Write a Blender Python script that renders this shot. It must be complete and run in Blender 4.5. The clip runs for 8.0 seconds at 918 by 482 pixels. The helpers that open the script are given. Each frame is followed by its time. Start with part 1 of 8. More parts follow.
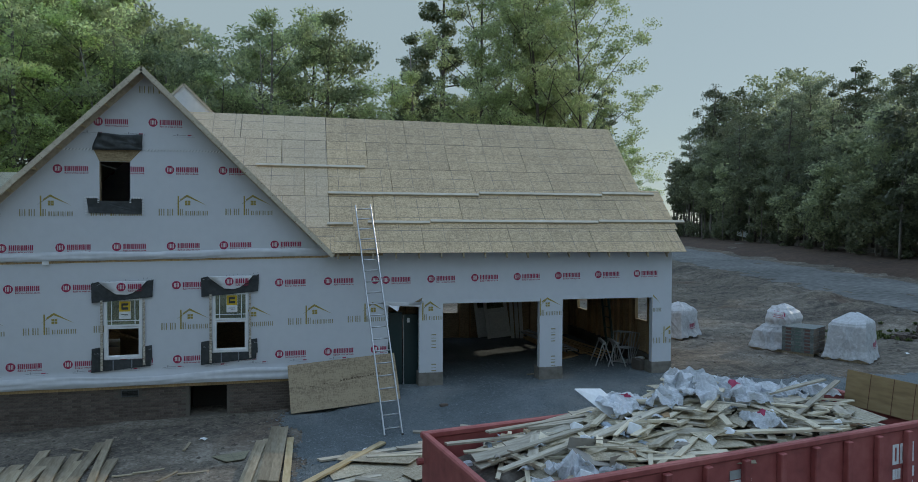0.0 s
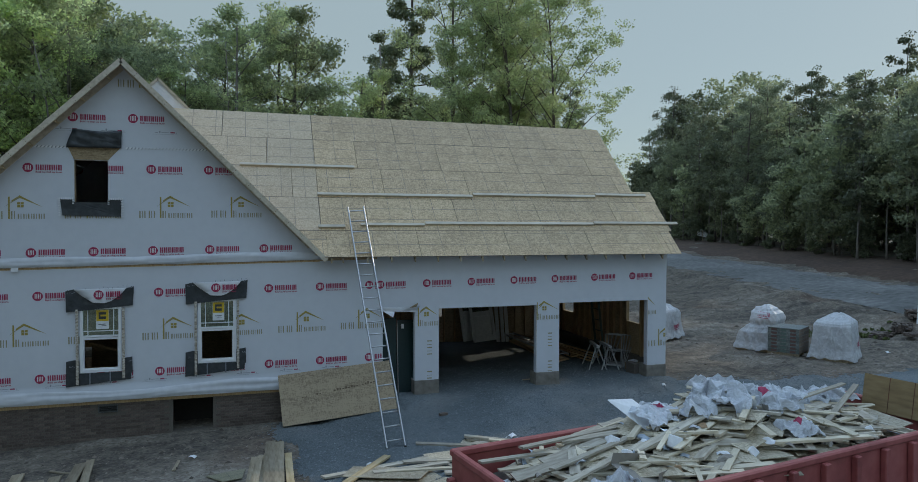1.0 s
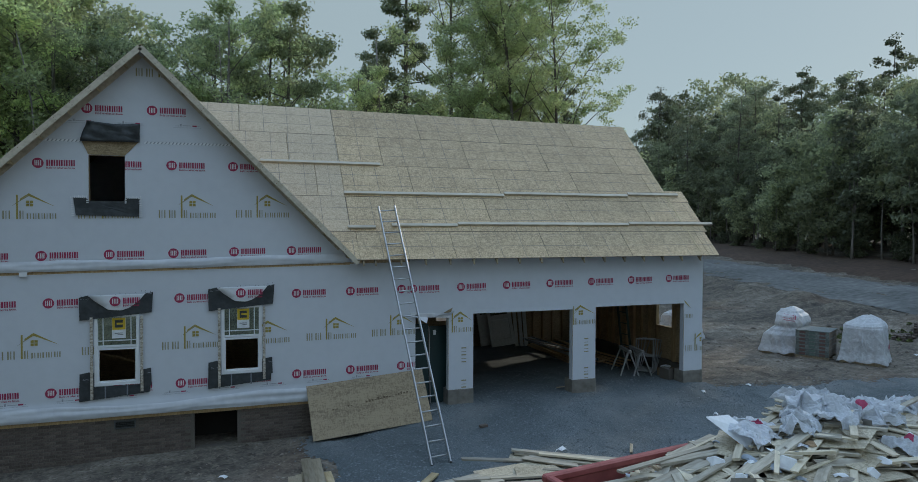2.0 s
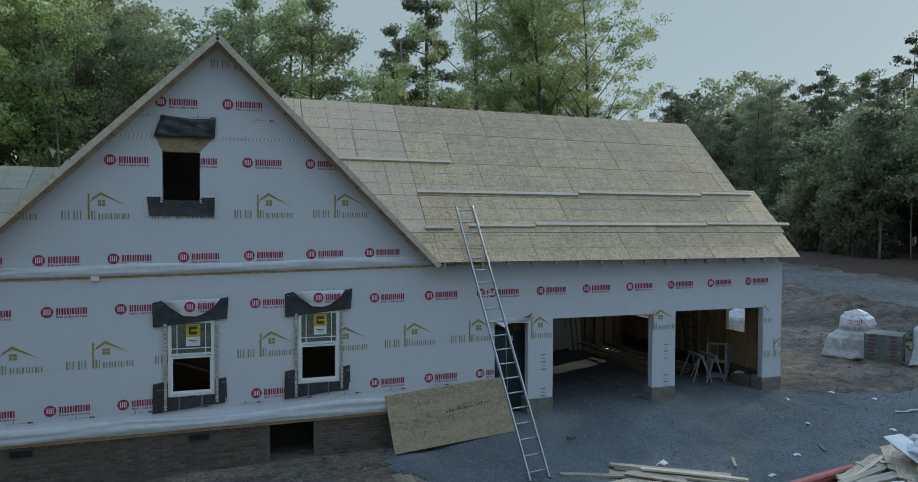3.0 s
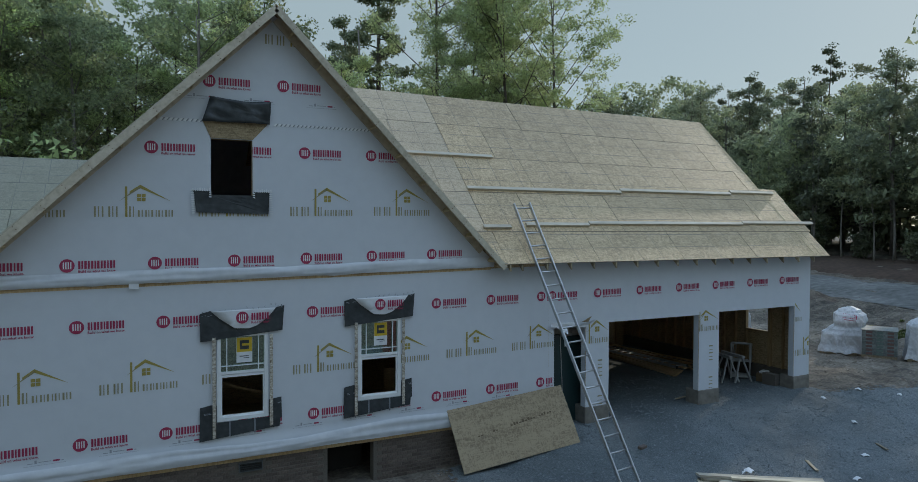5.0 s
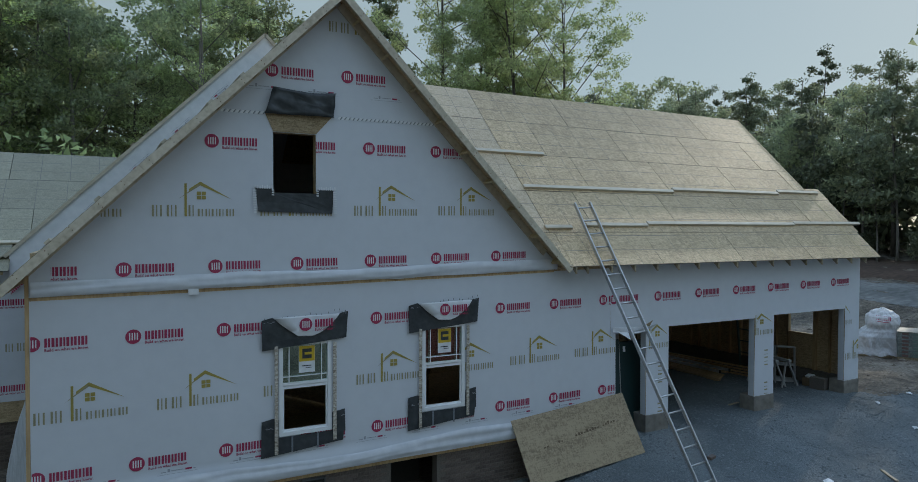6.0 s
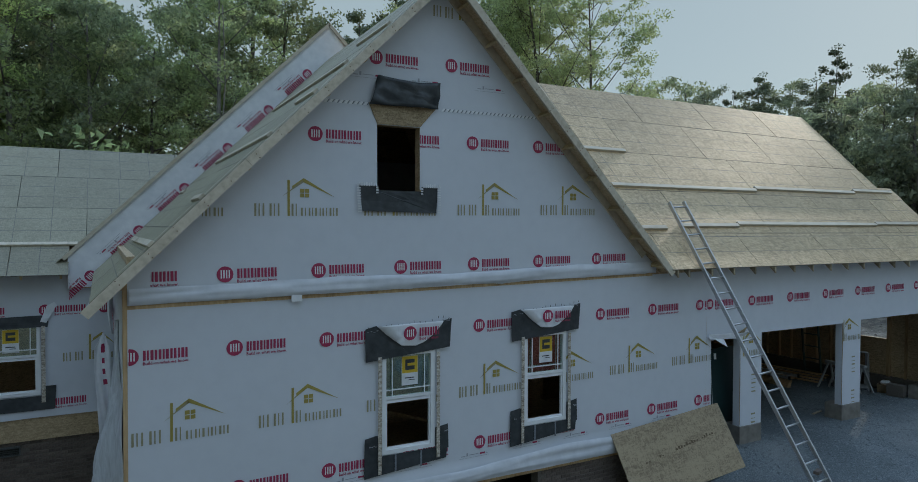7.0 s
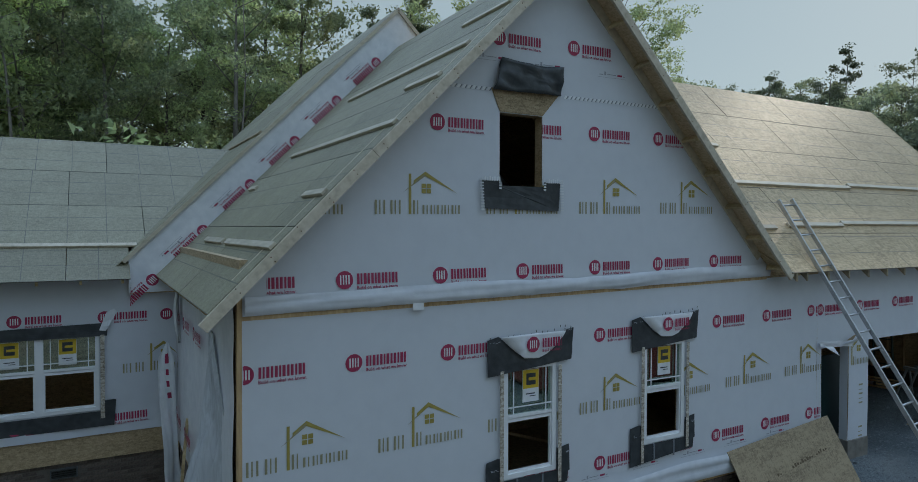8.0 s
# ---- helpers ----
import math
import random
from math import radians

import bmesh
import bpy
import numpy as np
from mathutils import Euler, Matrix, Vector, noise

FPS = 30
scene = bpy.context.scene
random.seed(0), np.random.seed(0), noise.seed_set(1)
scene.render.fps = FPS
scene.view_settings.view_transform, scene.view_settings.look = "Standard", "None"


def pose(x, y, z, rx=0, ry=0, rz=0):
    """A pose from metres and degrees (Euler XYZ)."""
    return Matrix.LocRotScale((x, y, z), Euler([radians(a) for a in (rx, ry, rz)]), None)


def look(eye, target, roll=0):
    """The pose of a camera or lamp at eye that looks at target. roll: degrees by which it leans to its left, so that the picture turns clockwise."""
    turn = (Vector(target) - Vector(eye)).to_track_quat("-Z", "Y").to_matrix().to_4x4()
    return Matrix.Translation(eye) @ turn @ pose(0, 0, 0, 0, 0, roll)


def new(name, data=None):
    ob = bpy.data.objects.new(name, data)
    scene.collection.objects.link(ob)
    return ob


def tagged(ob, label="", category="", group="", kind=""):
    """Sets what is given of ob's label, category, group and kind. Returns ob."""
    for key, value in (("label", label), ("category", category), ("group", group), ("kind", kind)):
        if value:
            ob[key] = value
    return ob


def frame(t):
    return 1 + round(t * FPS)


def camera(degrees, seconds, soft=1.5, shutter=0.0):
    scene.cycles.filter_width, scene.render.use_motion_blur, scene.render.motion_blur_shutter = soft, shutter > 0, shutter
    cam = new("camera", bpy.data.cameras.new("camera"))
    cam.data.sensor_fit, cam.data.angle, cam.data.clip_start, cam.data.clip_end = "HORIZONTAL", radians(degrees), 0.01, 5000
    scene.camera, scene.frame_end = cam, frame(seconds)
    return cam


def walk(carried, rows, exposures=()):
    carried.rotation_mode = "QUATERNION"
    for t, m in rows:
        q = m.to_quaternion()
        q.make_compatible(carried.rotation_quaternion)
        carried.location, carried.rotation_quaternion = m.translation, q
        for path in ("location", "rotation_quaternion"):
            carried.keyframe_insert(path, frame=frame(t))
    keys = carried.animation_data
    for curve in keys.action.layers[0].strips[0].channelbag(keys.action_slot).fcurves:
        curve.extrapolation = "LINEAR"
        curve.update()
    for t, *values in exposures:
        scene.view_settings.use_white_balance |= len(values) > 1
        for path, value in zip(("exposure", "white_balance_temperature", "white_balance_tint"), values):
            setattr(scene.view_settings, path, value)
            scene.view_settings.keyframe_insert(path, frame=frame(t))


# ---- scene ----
from mathutils.bvhtree import BVHTree
cam = camera(69.8, 8.0, soft=0.85)
PATH = [
    (0, (-0.118, -17.311, 4.224), (0.349, -15.367, 4.18), 0.3),
    (0.5, (-0.558, -16.966, 4.255), (-0.043, -15.034, 4.212), 0.2),
    (1, (-0.967, -16.504, 4.277), (-0.375, -14.594, 4.234), 0.2),
    (1.2, (-1.182, -16.276, 4.283), (-0.563, -14.375, 4.24), 0.2),
    (2.3, (-2.417, -14.801, 4.291), (-1.761, -12.912, 4.248), 0.2),
    (2.5, (-2.697, -14.536, 4.294), (-2.047, -12.645, 4.251), 0.2),
    (3, (-3.587, -13.854, 4.307), (-2.927, -11.966, 4.263), 0.2),
    (3.5, (-4.376, -13.288, 4.276), (-3.707, -11.404, 4.234), 0.2),
    (4, (-5.029, -12.77, 4.283), (-4.302, -10.907, 4.24), 0.2),
    (4.2, (-5.257, -12.553, 4.286), (-4.483, -10.71, 4.242), 0.2),
    (5.3, (-6.28, -11.311, 4.287), (-5.365, -9.533, 4.242), 0.2),
    (5.5, (-6.482, -11.061, 4.285), (-5.558, -9.287, 4.24), 0.2),
    (6, (-7.037, -10.369, 4.276), (-6.098, -8.604, 4.233), 0.2),
    (6.5, (-7.65, -9.614, 4.274), (-6.702, -7.854, 4.233), 0.2),
    (7, (-8.249, -8.829, 4.269), (-7.293, -7.072, 4.228), 0.2),
    (7.5, (-8.806, -7.995, 4.271), (-7.842, -6.243, 4.23), 0.2),
    (8, (-9.352, -7.135, 4.258), (-8.377, -5.39, 4.217), 0.2),
]
walk(cam, [(t, look(eye, target, roll)) for t, eye, target, roll in PATH])

# ---- sky, sun, exposure ----
SUN_AZ, SUN_EL = 23.0, 24.0          # degrees from +x towards +y, and above the horizon
scene.view_settings.exposure = 0.0
world = bpy.data.worlds.new("world")
scene.world = world
world.use_nodes = True
wn, wl = world.node_tree.nodes, world.node_tree.links
wn.clear()
sky = wn.new("ShaderNodeTexSky")
sky.sky_type, sky.sun_disc = "NISHITA", False
sky.sun_elevation, sky.sun_rotation = radians(SUN_EL), radians(90 - SUN_AZ)
sky.air_density, sky.dust_density, sky.ozone_density = 1.0, 0.25, 2.0
w_sky = wn.new("ShaderNodeBackground")
w_sky.inputs["Strength"].default_value = 0.02
w_haze = wn.new("ShaderNodeBackground")          # thin even haze over the whole sky
w_geo, w_sep, w_ramp = wn.new("ShaderNodeTexCoord"), wn.new("ShaderNodeSeparateXYZ"), wn.new("ShaderNodeValToRGB")
wl.new(w_geo.outputs["Generated"], w_sep.inputs[0])
wl.new(w_sep.outputs["Z"], w_ramp.inputs[0])
for pos, col in ((0.0, (0.303, 0.372, 0.38)), (0.36, (0.31, 0.39, 0.408)), (0.7, (0.52, 0.73, 0.98)), (1.0, (0.64, 0.9, 1.3))):
    stop = w_ramp.color_ramp.elements[0 if pos == 0.0 else 1] if pos in (0.0, 1.0) else w_ramp.color_ramp.elements.new(pos)
    if pos == 1.0:
        stop = w_ramp.color_ramp.elements[-1]
    stop.position, stop.color = pos, (*col, 1)
wl.new(w_ramp.outputs[0], w_haze.inputs["Color"])
w_haze.inputs["Strength"].default_value = 1.0
w_add = wn.new("ShaderNodeAddShader")
w_out = wn.new("ShaderNodeOutputWorld")
wl.new(sky.outputs["Color"], w_sky.inputs["Color"])
wl.new(w_sky.outputs[0], w_add.inputs[0])
wl.new(w_haze.outputs[0], w_add.inputs[1])
wl.new(w_add.outputs[0], w_out.inputs["Surface"])
sun_data = bpy.data.lights.new("sun", "SUN")
sun_data.energy, sun_data.angle, sun_data.color = 1.3, radians(0.8), (1.0, 0.9, 0.74)
sun = new("sun", sun_data)
_az, _el = radians(SUN_AZ), radians(SUN_EL)
sun_way = Vector((math.cos(_az) * math.cos(_el), math.sin(_az) * math.cos(_el), math.sin(_el)))
sun.matrix_world = look(sun_way * 60, (0, 0, 0))


# ---- materials ----
def material(name, stops, scale=8.0, rough=0.8, bump=0.2, big=0.6, metal=0.0, stretch=(1, 1, 1), detail=6.0,
             vary=0.0, island=0.0, spec=0.5, distort=0.0, patch=None):
    """A surface from two scales of noise: stops are colours along the ramp; vary and island change the value per object
    or per island. patch: colour, scale, threshold and amount of blended-in patches.
    """
    m = bpy.data.materials.new(name)
    m.use_nodes = True
    n, l = m.node_tree.nodes, m.node_tree.links
    b = n["Principled BSDF"]
    b.inputs["Roughness"].default_value, b.inputs["Metallic"].default_value = rough, metal
    b.inputs["Specular IOR Level"].default_value = spec
    co = n.new("ShaderNodeTexCoord")
    mp = n.new("ShaderNodeMapping")
    mp.inputs["Scale"].default_value = stretch
    l.new(co.outputs["Object"], mp.inputs["Vector"])
    fine, wide = n.new("ShaderNodeTexNoise"), n.new("ShaderNodeTexNoise")
    fine.inputs["Scale"].default_value, fine.inputs["Detail"].default_value = scale, detail
    fine.inputs["Distortion"].default_value = distort
    wide.inputs["Scale"].default_value, wide.inputs["Detail"].default_value = big, 4.0
    l.new(mp.outputs[0], fine.inputs["Vector"])
    l.new(mp.outputs[0], wide.inputs["Vector"])
    mix = n.new("ShaderNodeMath")
    mix.operation = "MULTIPLY_ADD"
    mix.inputs[1].default_value = 0.6
    half = n.new("ShaderNodeMath")
    half.operation = "MULTIPLY"
    half.inputs[1].default_value = 0.4
    l.new(wide.outputs["Fac"], half.inputs[0])
    l.new(fine.outputs["Fac"], mix.inputs[0])
    l.new(half.outputs[0], mix.inputs[2])
    ramp = n.new("ShaderNodeValToRGB")
    e = ramp.color_ramp.elements
    lo, hi = 0.32, 0.68
    e[0].position, e[0].color = lo, (*stops[0], 1)
    e[1].position, e[1].color = hi, (*stops[-1], 1)
    for i, c in enumerate(stops[1:-1]):
        x = e.new(lo + (hi - lo) * (i + 1) / (len(stops) - 1))
        x.color = (*c, 1)
    l.new(mix.outputs[0], ramp.inputs[0])
    out = ramp.outputs[0]
    for amount, node, socket in ((vary, "ShaderNodeObjectInfo", "Random"), (island, "ShaderNodeNewGeometry", "Random Per Island")):
        if amount:
            src = n.new(node)
            rng = n.new("ShaderNodeMapRange")
            rng.inputs["To Min"].default_value, rng.inputs["To Max"].default_value = 1 - amount, 1 + amount
            hsv = n.new("ShaderNodeHueSaturation")
            l.new(src.outputs[socket], rng.inputs["Value"])
            l.new(rng.outputs[0], hsv.inputs["Value"])
            l.new(out, hsv.inputs["Color"])
            out = hsv.outputs[0]
    if patch:
        blotch = n.new("ShaderNodeTexNoise")
        blotch.inputs["Scale"].default_value, blotch.inputs["Detail"].default_value, blotch.inputs["Roughness"].default_value = patch[1], 6.0, 0.62
        l.new(co.outputs["Object"], blotch.inputs["Vector"])
        rng = n.new("ShaderNodeMapRange")
        rng.inputs["From Min"].default_value, rng.inputs["From Max"].default_value = patch[2], patch[2] + 0.17
        rng.inputs["To Max"].default_value = patch[3]
        l.new(blotch.outputs["Fac"], rng.inputs["Value"])
        blend = n.new("ShaderNodeMix")
        blend.data_type = "RGBA"
        l.new(rng.outputs[0], blend.inputs["Factor"])
        l.new(out, blend.inputs["A"])
        blend.inputs["B"].default_value = (*patch[0], 1)
        out = blend.outputs["Result"]
    l.new(out, b.inputs["Base Color"])
    if bump:
        bm_ = n.new("ShaderNodeBump")
        bm_.inputs["Strength"].default_value, bm_.inputs["Distance"].default_value = bump, 0.02
        l.new(fine.outputs["Fac"], bm_.inputs["Height"])
        l.new(bm_.outputs[0], b.inputs["Normal"])
    return m


def plain(name, colour, rough=0.6, metal=0.0, spec=0.5):
    c = Vector(colour)
    return material(name, [tuple(c * 0.86), tuple(c), tuple(c * 1.1)], 14, rough, 0.05, 1.0, metal, spec=spec)


def leaf_material(name, dark, light, glow=0.35):
    m = bpy.data.materials.new(name)
    m.use_nodes = True
    n, l = m.node_tree.nodes, m.node_tree.links
    b = n["Principled BSDF"]
    b.inputs["Roughness"].default_value = 0.6
    b.inputs["Specular IOR Level"].default_value = 0.25
    geo = n.new("ShaderNodeNewGeometry")
    obj = n.new("ShaderNodeObjectInfo")
    ramp = n.new("ShaderNodeValToRGB")
    ramp.color_ramp.elements[0].color, ramp.color_ramp.elements[1].color = (*dark, 1), (*light, 1)
    l.new(geo.outputs["Random Per Island"], ramp.inputs[0])
    rng = n.new("ShaderNodeMapRange")
    rng.inputs["To Min"].default_value, rng.inputs["To Max"].default_value = 0.55, 1.35
    hsv = n.new("ShaderNodeHueSaturation")
    l.new(obj.outputs["Random"], rng.inputs["Value"])
    l.new(rng.outputs[0], hsv.inputs["Value"])
    l.new(ramp.outputs[0], hsv.inputs["Color"])
    l.new(hsv.outputs[0], b.inputs["Base Color"])
    tr = n.new("ShaderNodeBsdfTranslucent")
    dim = n.new("ShaderNodeHueSaturation")          # what a leaf lets through
    dim.inputs["Value"].default_value = glow * 2
    l.new(hsv.outputs[0], dim.inputs["Color"])
    l.new(dim.outputs[0], tr.inputs["Color"])
    add = n.new("ShaderNodeAddShader")
    l.new(b.outputs[0], add.inputs[0])
    l.new(tr.outputs[0], add.inputs[1])
    l.new(add.outputs[0], n["Material Output"].inputs["Surface"])
    return m


def osb_material(name, stops, grid=True, vary=0.12, rough=0.55, fine=1.0, flake=0.32, spec=0.5, streak=False):
    """Strand board: crossed flakes of several tones; roof sheets carry the maker's printed nailing lines."""
    m = bpy.data.materials.new(name)
    m.use_nodes = True
    n, l = m.node_tree.nodes, m.node_tree.links
    b = n["Principled BSDF"]
    b.inputs["Roughness"].default_value, b.inputs["Specular IOR Level"].default_value = rough, spec
    co = n.new("ShaderNodeTexCoord")
    oi = n.new("ShaderNodeObjectInfo")
    shift = n.new("ShaderNodeVectorMath")
    shift.operation = "MULTIPLY_ADD"
    comb = n.new("ShaderNodeCombineXYZ")
    for k in range(3):
        l.new(oi.outputs["Random"], comb.inputs[k])
    l.new(comb.outputs[0], shift.inputs[0])
    shift.inputs[1].default_value = (37.0, 53.0, 11.0)
    l.new(co.outputs["Object"], shift.inputs[2])
    cells = []
    for st, sc in (((1.0, 3.2, 3.2), 14.0), ((3.0, 1.0, 3.0), 17.0)):
        mp = n.new("ShaderNodeMapping")
        mp.inputs["Scale"].default_value = st
        mp.inputs["Rotation"].default_value = (0, 0, 0.35)
        l.new(shift.outputs[0], mp.inputs["Vector"])
        v = n.new("ShaderNodeTexVoronoi")
        v.inputs["Scale"].default_value = sc * fine
        l.new(mp.outputs[0], v.inputs["Vector"])
        sep = n.new("ShaderNodeSeparateColor")
        l.new(v.outputs["Color"], sep.inputs[0])
        cells.append(sep.outputs[0])
    avg = n.new("ShaderNodeMath")
    avg.operation = "ADD"
    l.new(cells[0], avg.inputs[0])
    l.new(cells[1], avg.inputs[1])
    wide = n.new("ShaderNodeTexNoise")
    wide.inputs["Scale"].default_value, wide.inputs["Detail"].default_value = 1.6, 5.0
    if streak:
        run = n.new("ShaderNodeMapping")
        run.inputs["Scale"].default_value = (0.5, 2.6, 1.0)
        l.new(shift.outputs[0], run.inputs["Vector"])
        l.new(run.outputs[0], wide.inputs["Vector"])
    else:
        l.new(shift.outputs[0], wide.inputs["Vector"])
    tot = n.new("ShaderNodeMath")
    tot.operation = "MULTIPLY_ADD"
    tot.inputs[1].default_value = flake
    l.new(avg.outputs[0], tot.inputs[0])
    w2 = n.new("ShaderNodeMath")
    w2.operation = "MULTIPLY"
    w2.inputs[1].default_value = 0.75 if streak else 0.36
    l.new(wide.outputs["Fac"], w2.inputs[0])
    l.new(w2.outputs[0], tot.inputs[2])
    ramp = n.new("ShaderNodeValToRGB")
    e = ramp.color_ramp.elements
    e[0].position, e[0].color = flake - 0.12, (*stops[0], 1)
    e[1].position, e[1].color = flake + 0.5, (*stops[2], 1)
    x = e.new(flake + 0.18)
    x.color = (*stops[1], 1)
    l.new(tot.outputs[0], ramp.inputs[0])
    rng = n.new("ShaderNodeMapRange")
    rng.inputs["To Min"].default_value, rng.inputs["To Max"].default_value = 1 - vary, 1 + vary
    hsv = n.new("ShaderNodeHueSaturation")
    l.new(oi.outputs["Random"], rng.inputs["Value"])
    l.new(rng.outputs[0], hsv.inputs["Value"])
    l.new(ramp.outputs[0], hsv.inputs["Color"])
    out = hsv.outputs[0]
    if grid:
        sp = n.new("ShaderNodeSeparateXYZ")
        l.new(co.outputs["Object"], sp.inputs[0])
        marks = []
        for axis, pitch in ((1, 0.406), (0, 0.61)):
            md = n.new("ShaderNodeMath")
            md.operation = "PINGPONG"
            md.inputs[1].default_value = pitch / 2
            l.new(sp.outputs[axis], md.inputs[0])
            lt = n.new("ShaderNodeMath")
            lt.operation = "LESS_THAN"
            lt.inputs[1].default_value = 0.0075 if axis else 0.006
            l.new(md.outputs[0], lt.inputs[0])
            marks.append(lt.outputs[0])
        mx = n.new("ShaderNodeMath")
        mx.operation = "MAXIMUM"
        l.new(marks[0], mx.inputs[0])
        l.new(marks[1], mx.inputs[1])
        fade = n.new("ShaderNodeMath")
        fade.operation = "MULTIPLY"
        strong = n.new("ShaderNodeMath")
        strong.operation = "MULTIPLY"
        strong.inputs[1].default_value = 1.35
        l.new(wide.outputs["Fac"], strong.inputs[0])
        l.new(mx.outputs[0], fade.inputs[0])
        l.new(strong.outputs[0], fade.inputs[1])
        fade.use_clamp = True
        mixc = n.new("ShaderNodeMix")
        mixc.data_type = "RGBA"
        l.new(fade.outputs[0], mixc.inputs["Factor"])
        l.new(out, mixc.inputs[6])
        mixc.inputs[7].default_value = (0.09, 0.09, 0.08, 1)
        out = mixc.outputs[2]
    l.new(out, b.inputs["Base Color"])
    bp = n.new("ShaderNodeBump")
    bp.inputs["Strength"].default_value, bp.inputs["Distance"].default_value = 0.25, 0.006
    l.new(avg.outputs[0], bp.inputs["Height"])
    l.new(bp.outputs[0], b.inputs["Normal"])
    return m


def glass_material(name, gloss=0.34):
    """Coated double pane: mostly clear, with the strong mirror of a low-emission coating."""
    m = bpy.data.materials.new(name)
    m.use_nodes = True
    n, l = m.node_tree.nodes, m.node_tree.links
    clear, shine, mix = n.new("ShaderNodeBsdfTransparent"), n.new("ShaderNodeBsdfGlossy"), n.new("ShaderNodeMixShader")
    clear.inputs["Color"].default_value = (0.6, 0.7, 0.67, 1)
    shine.inputs["Color"].default_value, shine.inputs["Roughness"].default_value = (0.84, 0.97, 0.85, 1), 0.02
    mix.inputs[0].default_value = gloss
    l.new(clear.outputs[0], mix.inputs[1])
    l.new(shine.outputs[0], mix.inputs[2])
    l.new(mix.outputs[0], n["Material Output"].inputs["Surface"])
    return m


def film_material(name, colour):
    """Milky plastic film: scatters light on both sides, lets some straight through, shines on its folds."""
    m = bpy.data.materials.new(name)
    m.use_nodes = True
    n, l = m.node_tree.nodes, m.node_tree.links
    b = n["Principled BSDF"]
    b.inputs["Base Color"].default_value, b.inputs["Roughness"].default_value = (*colour, 1), 0.45
    tex = n.new("ShaderNodeTexNoise")
    tex.inputs["Scale"].default_value, tex.inputs["Detail"].default_value, tex.inputs["Distortion"].default_value = 9.0, 6.0, 1.5
    bp = n.new("ShaderNodeBump")
    bp.inputs["Strength"].default_value, bp.inputs["Distance"].default_value = 0.6, 0.02
    l.new(tex.outputs["Fac"], bp.inputs["Height"])
    l.new(bp.outputs[0], b.inputs["Normal"])
    tr, clear = n.new("ShaderNodeBsdfTranslucent"), n.new("ShaderNodeBsdfTransparent")
    tr.inputs["Color"].default_value = (*colour, 1)
    m1, m2 = n.new("ShaderNodeMixShader"), n.new("ShaderNodeMixShader")
    m1.inputs[0].default_value = 0.3
    l.new(b.outputs[0], m1.inputs[1])
    l.new(tr.outputs[0], m1.inputs[2])
    span = n.new("ShaderNodeMapRange")
    span.inputs["From Min"].default_value, span.inputs["From Max"].default_value = 0.3, 0.7
    span.inputs["To Min"].default_value, span.inputs["To Max"].default_value = 0.02, 0.3
    l.new(tex.outputs["Fac"], span.inputs["Value"])
    l.new(span.outputs[0], m2.inputs[0])
    l.new(m1.outputs[0], m2.inputs[1])
    l.new(clear.outputs[0], m2.inputs[2])
    l.new(m2.outputs[0], n["Material Output"].inputs["Surface"])
    return m


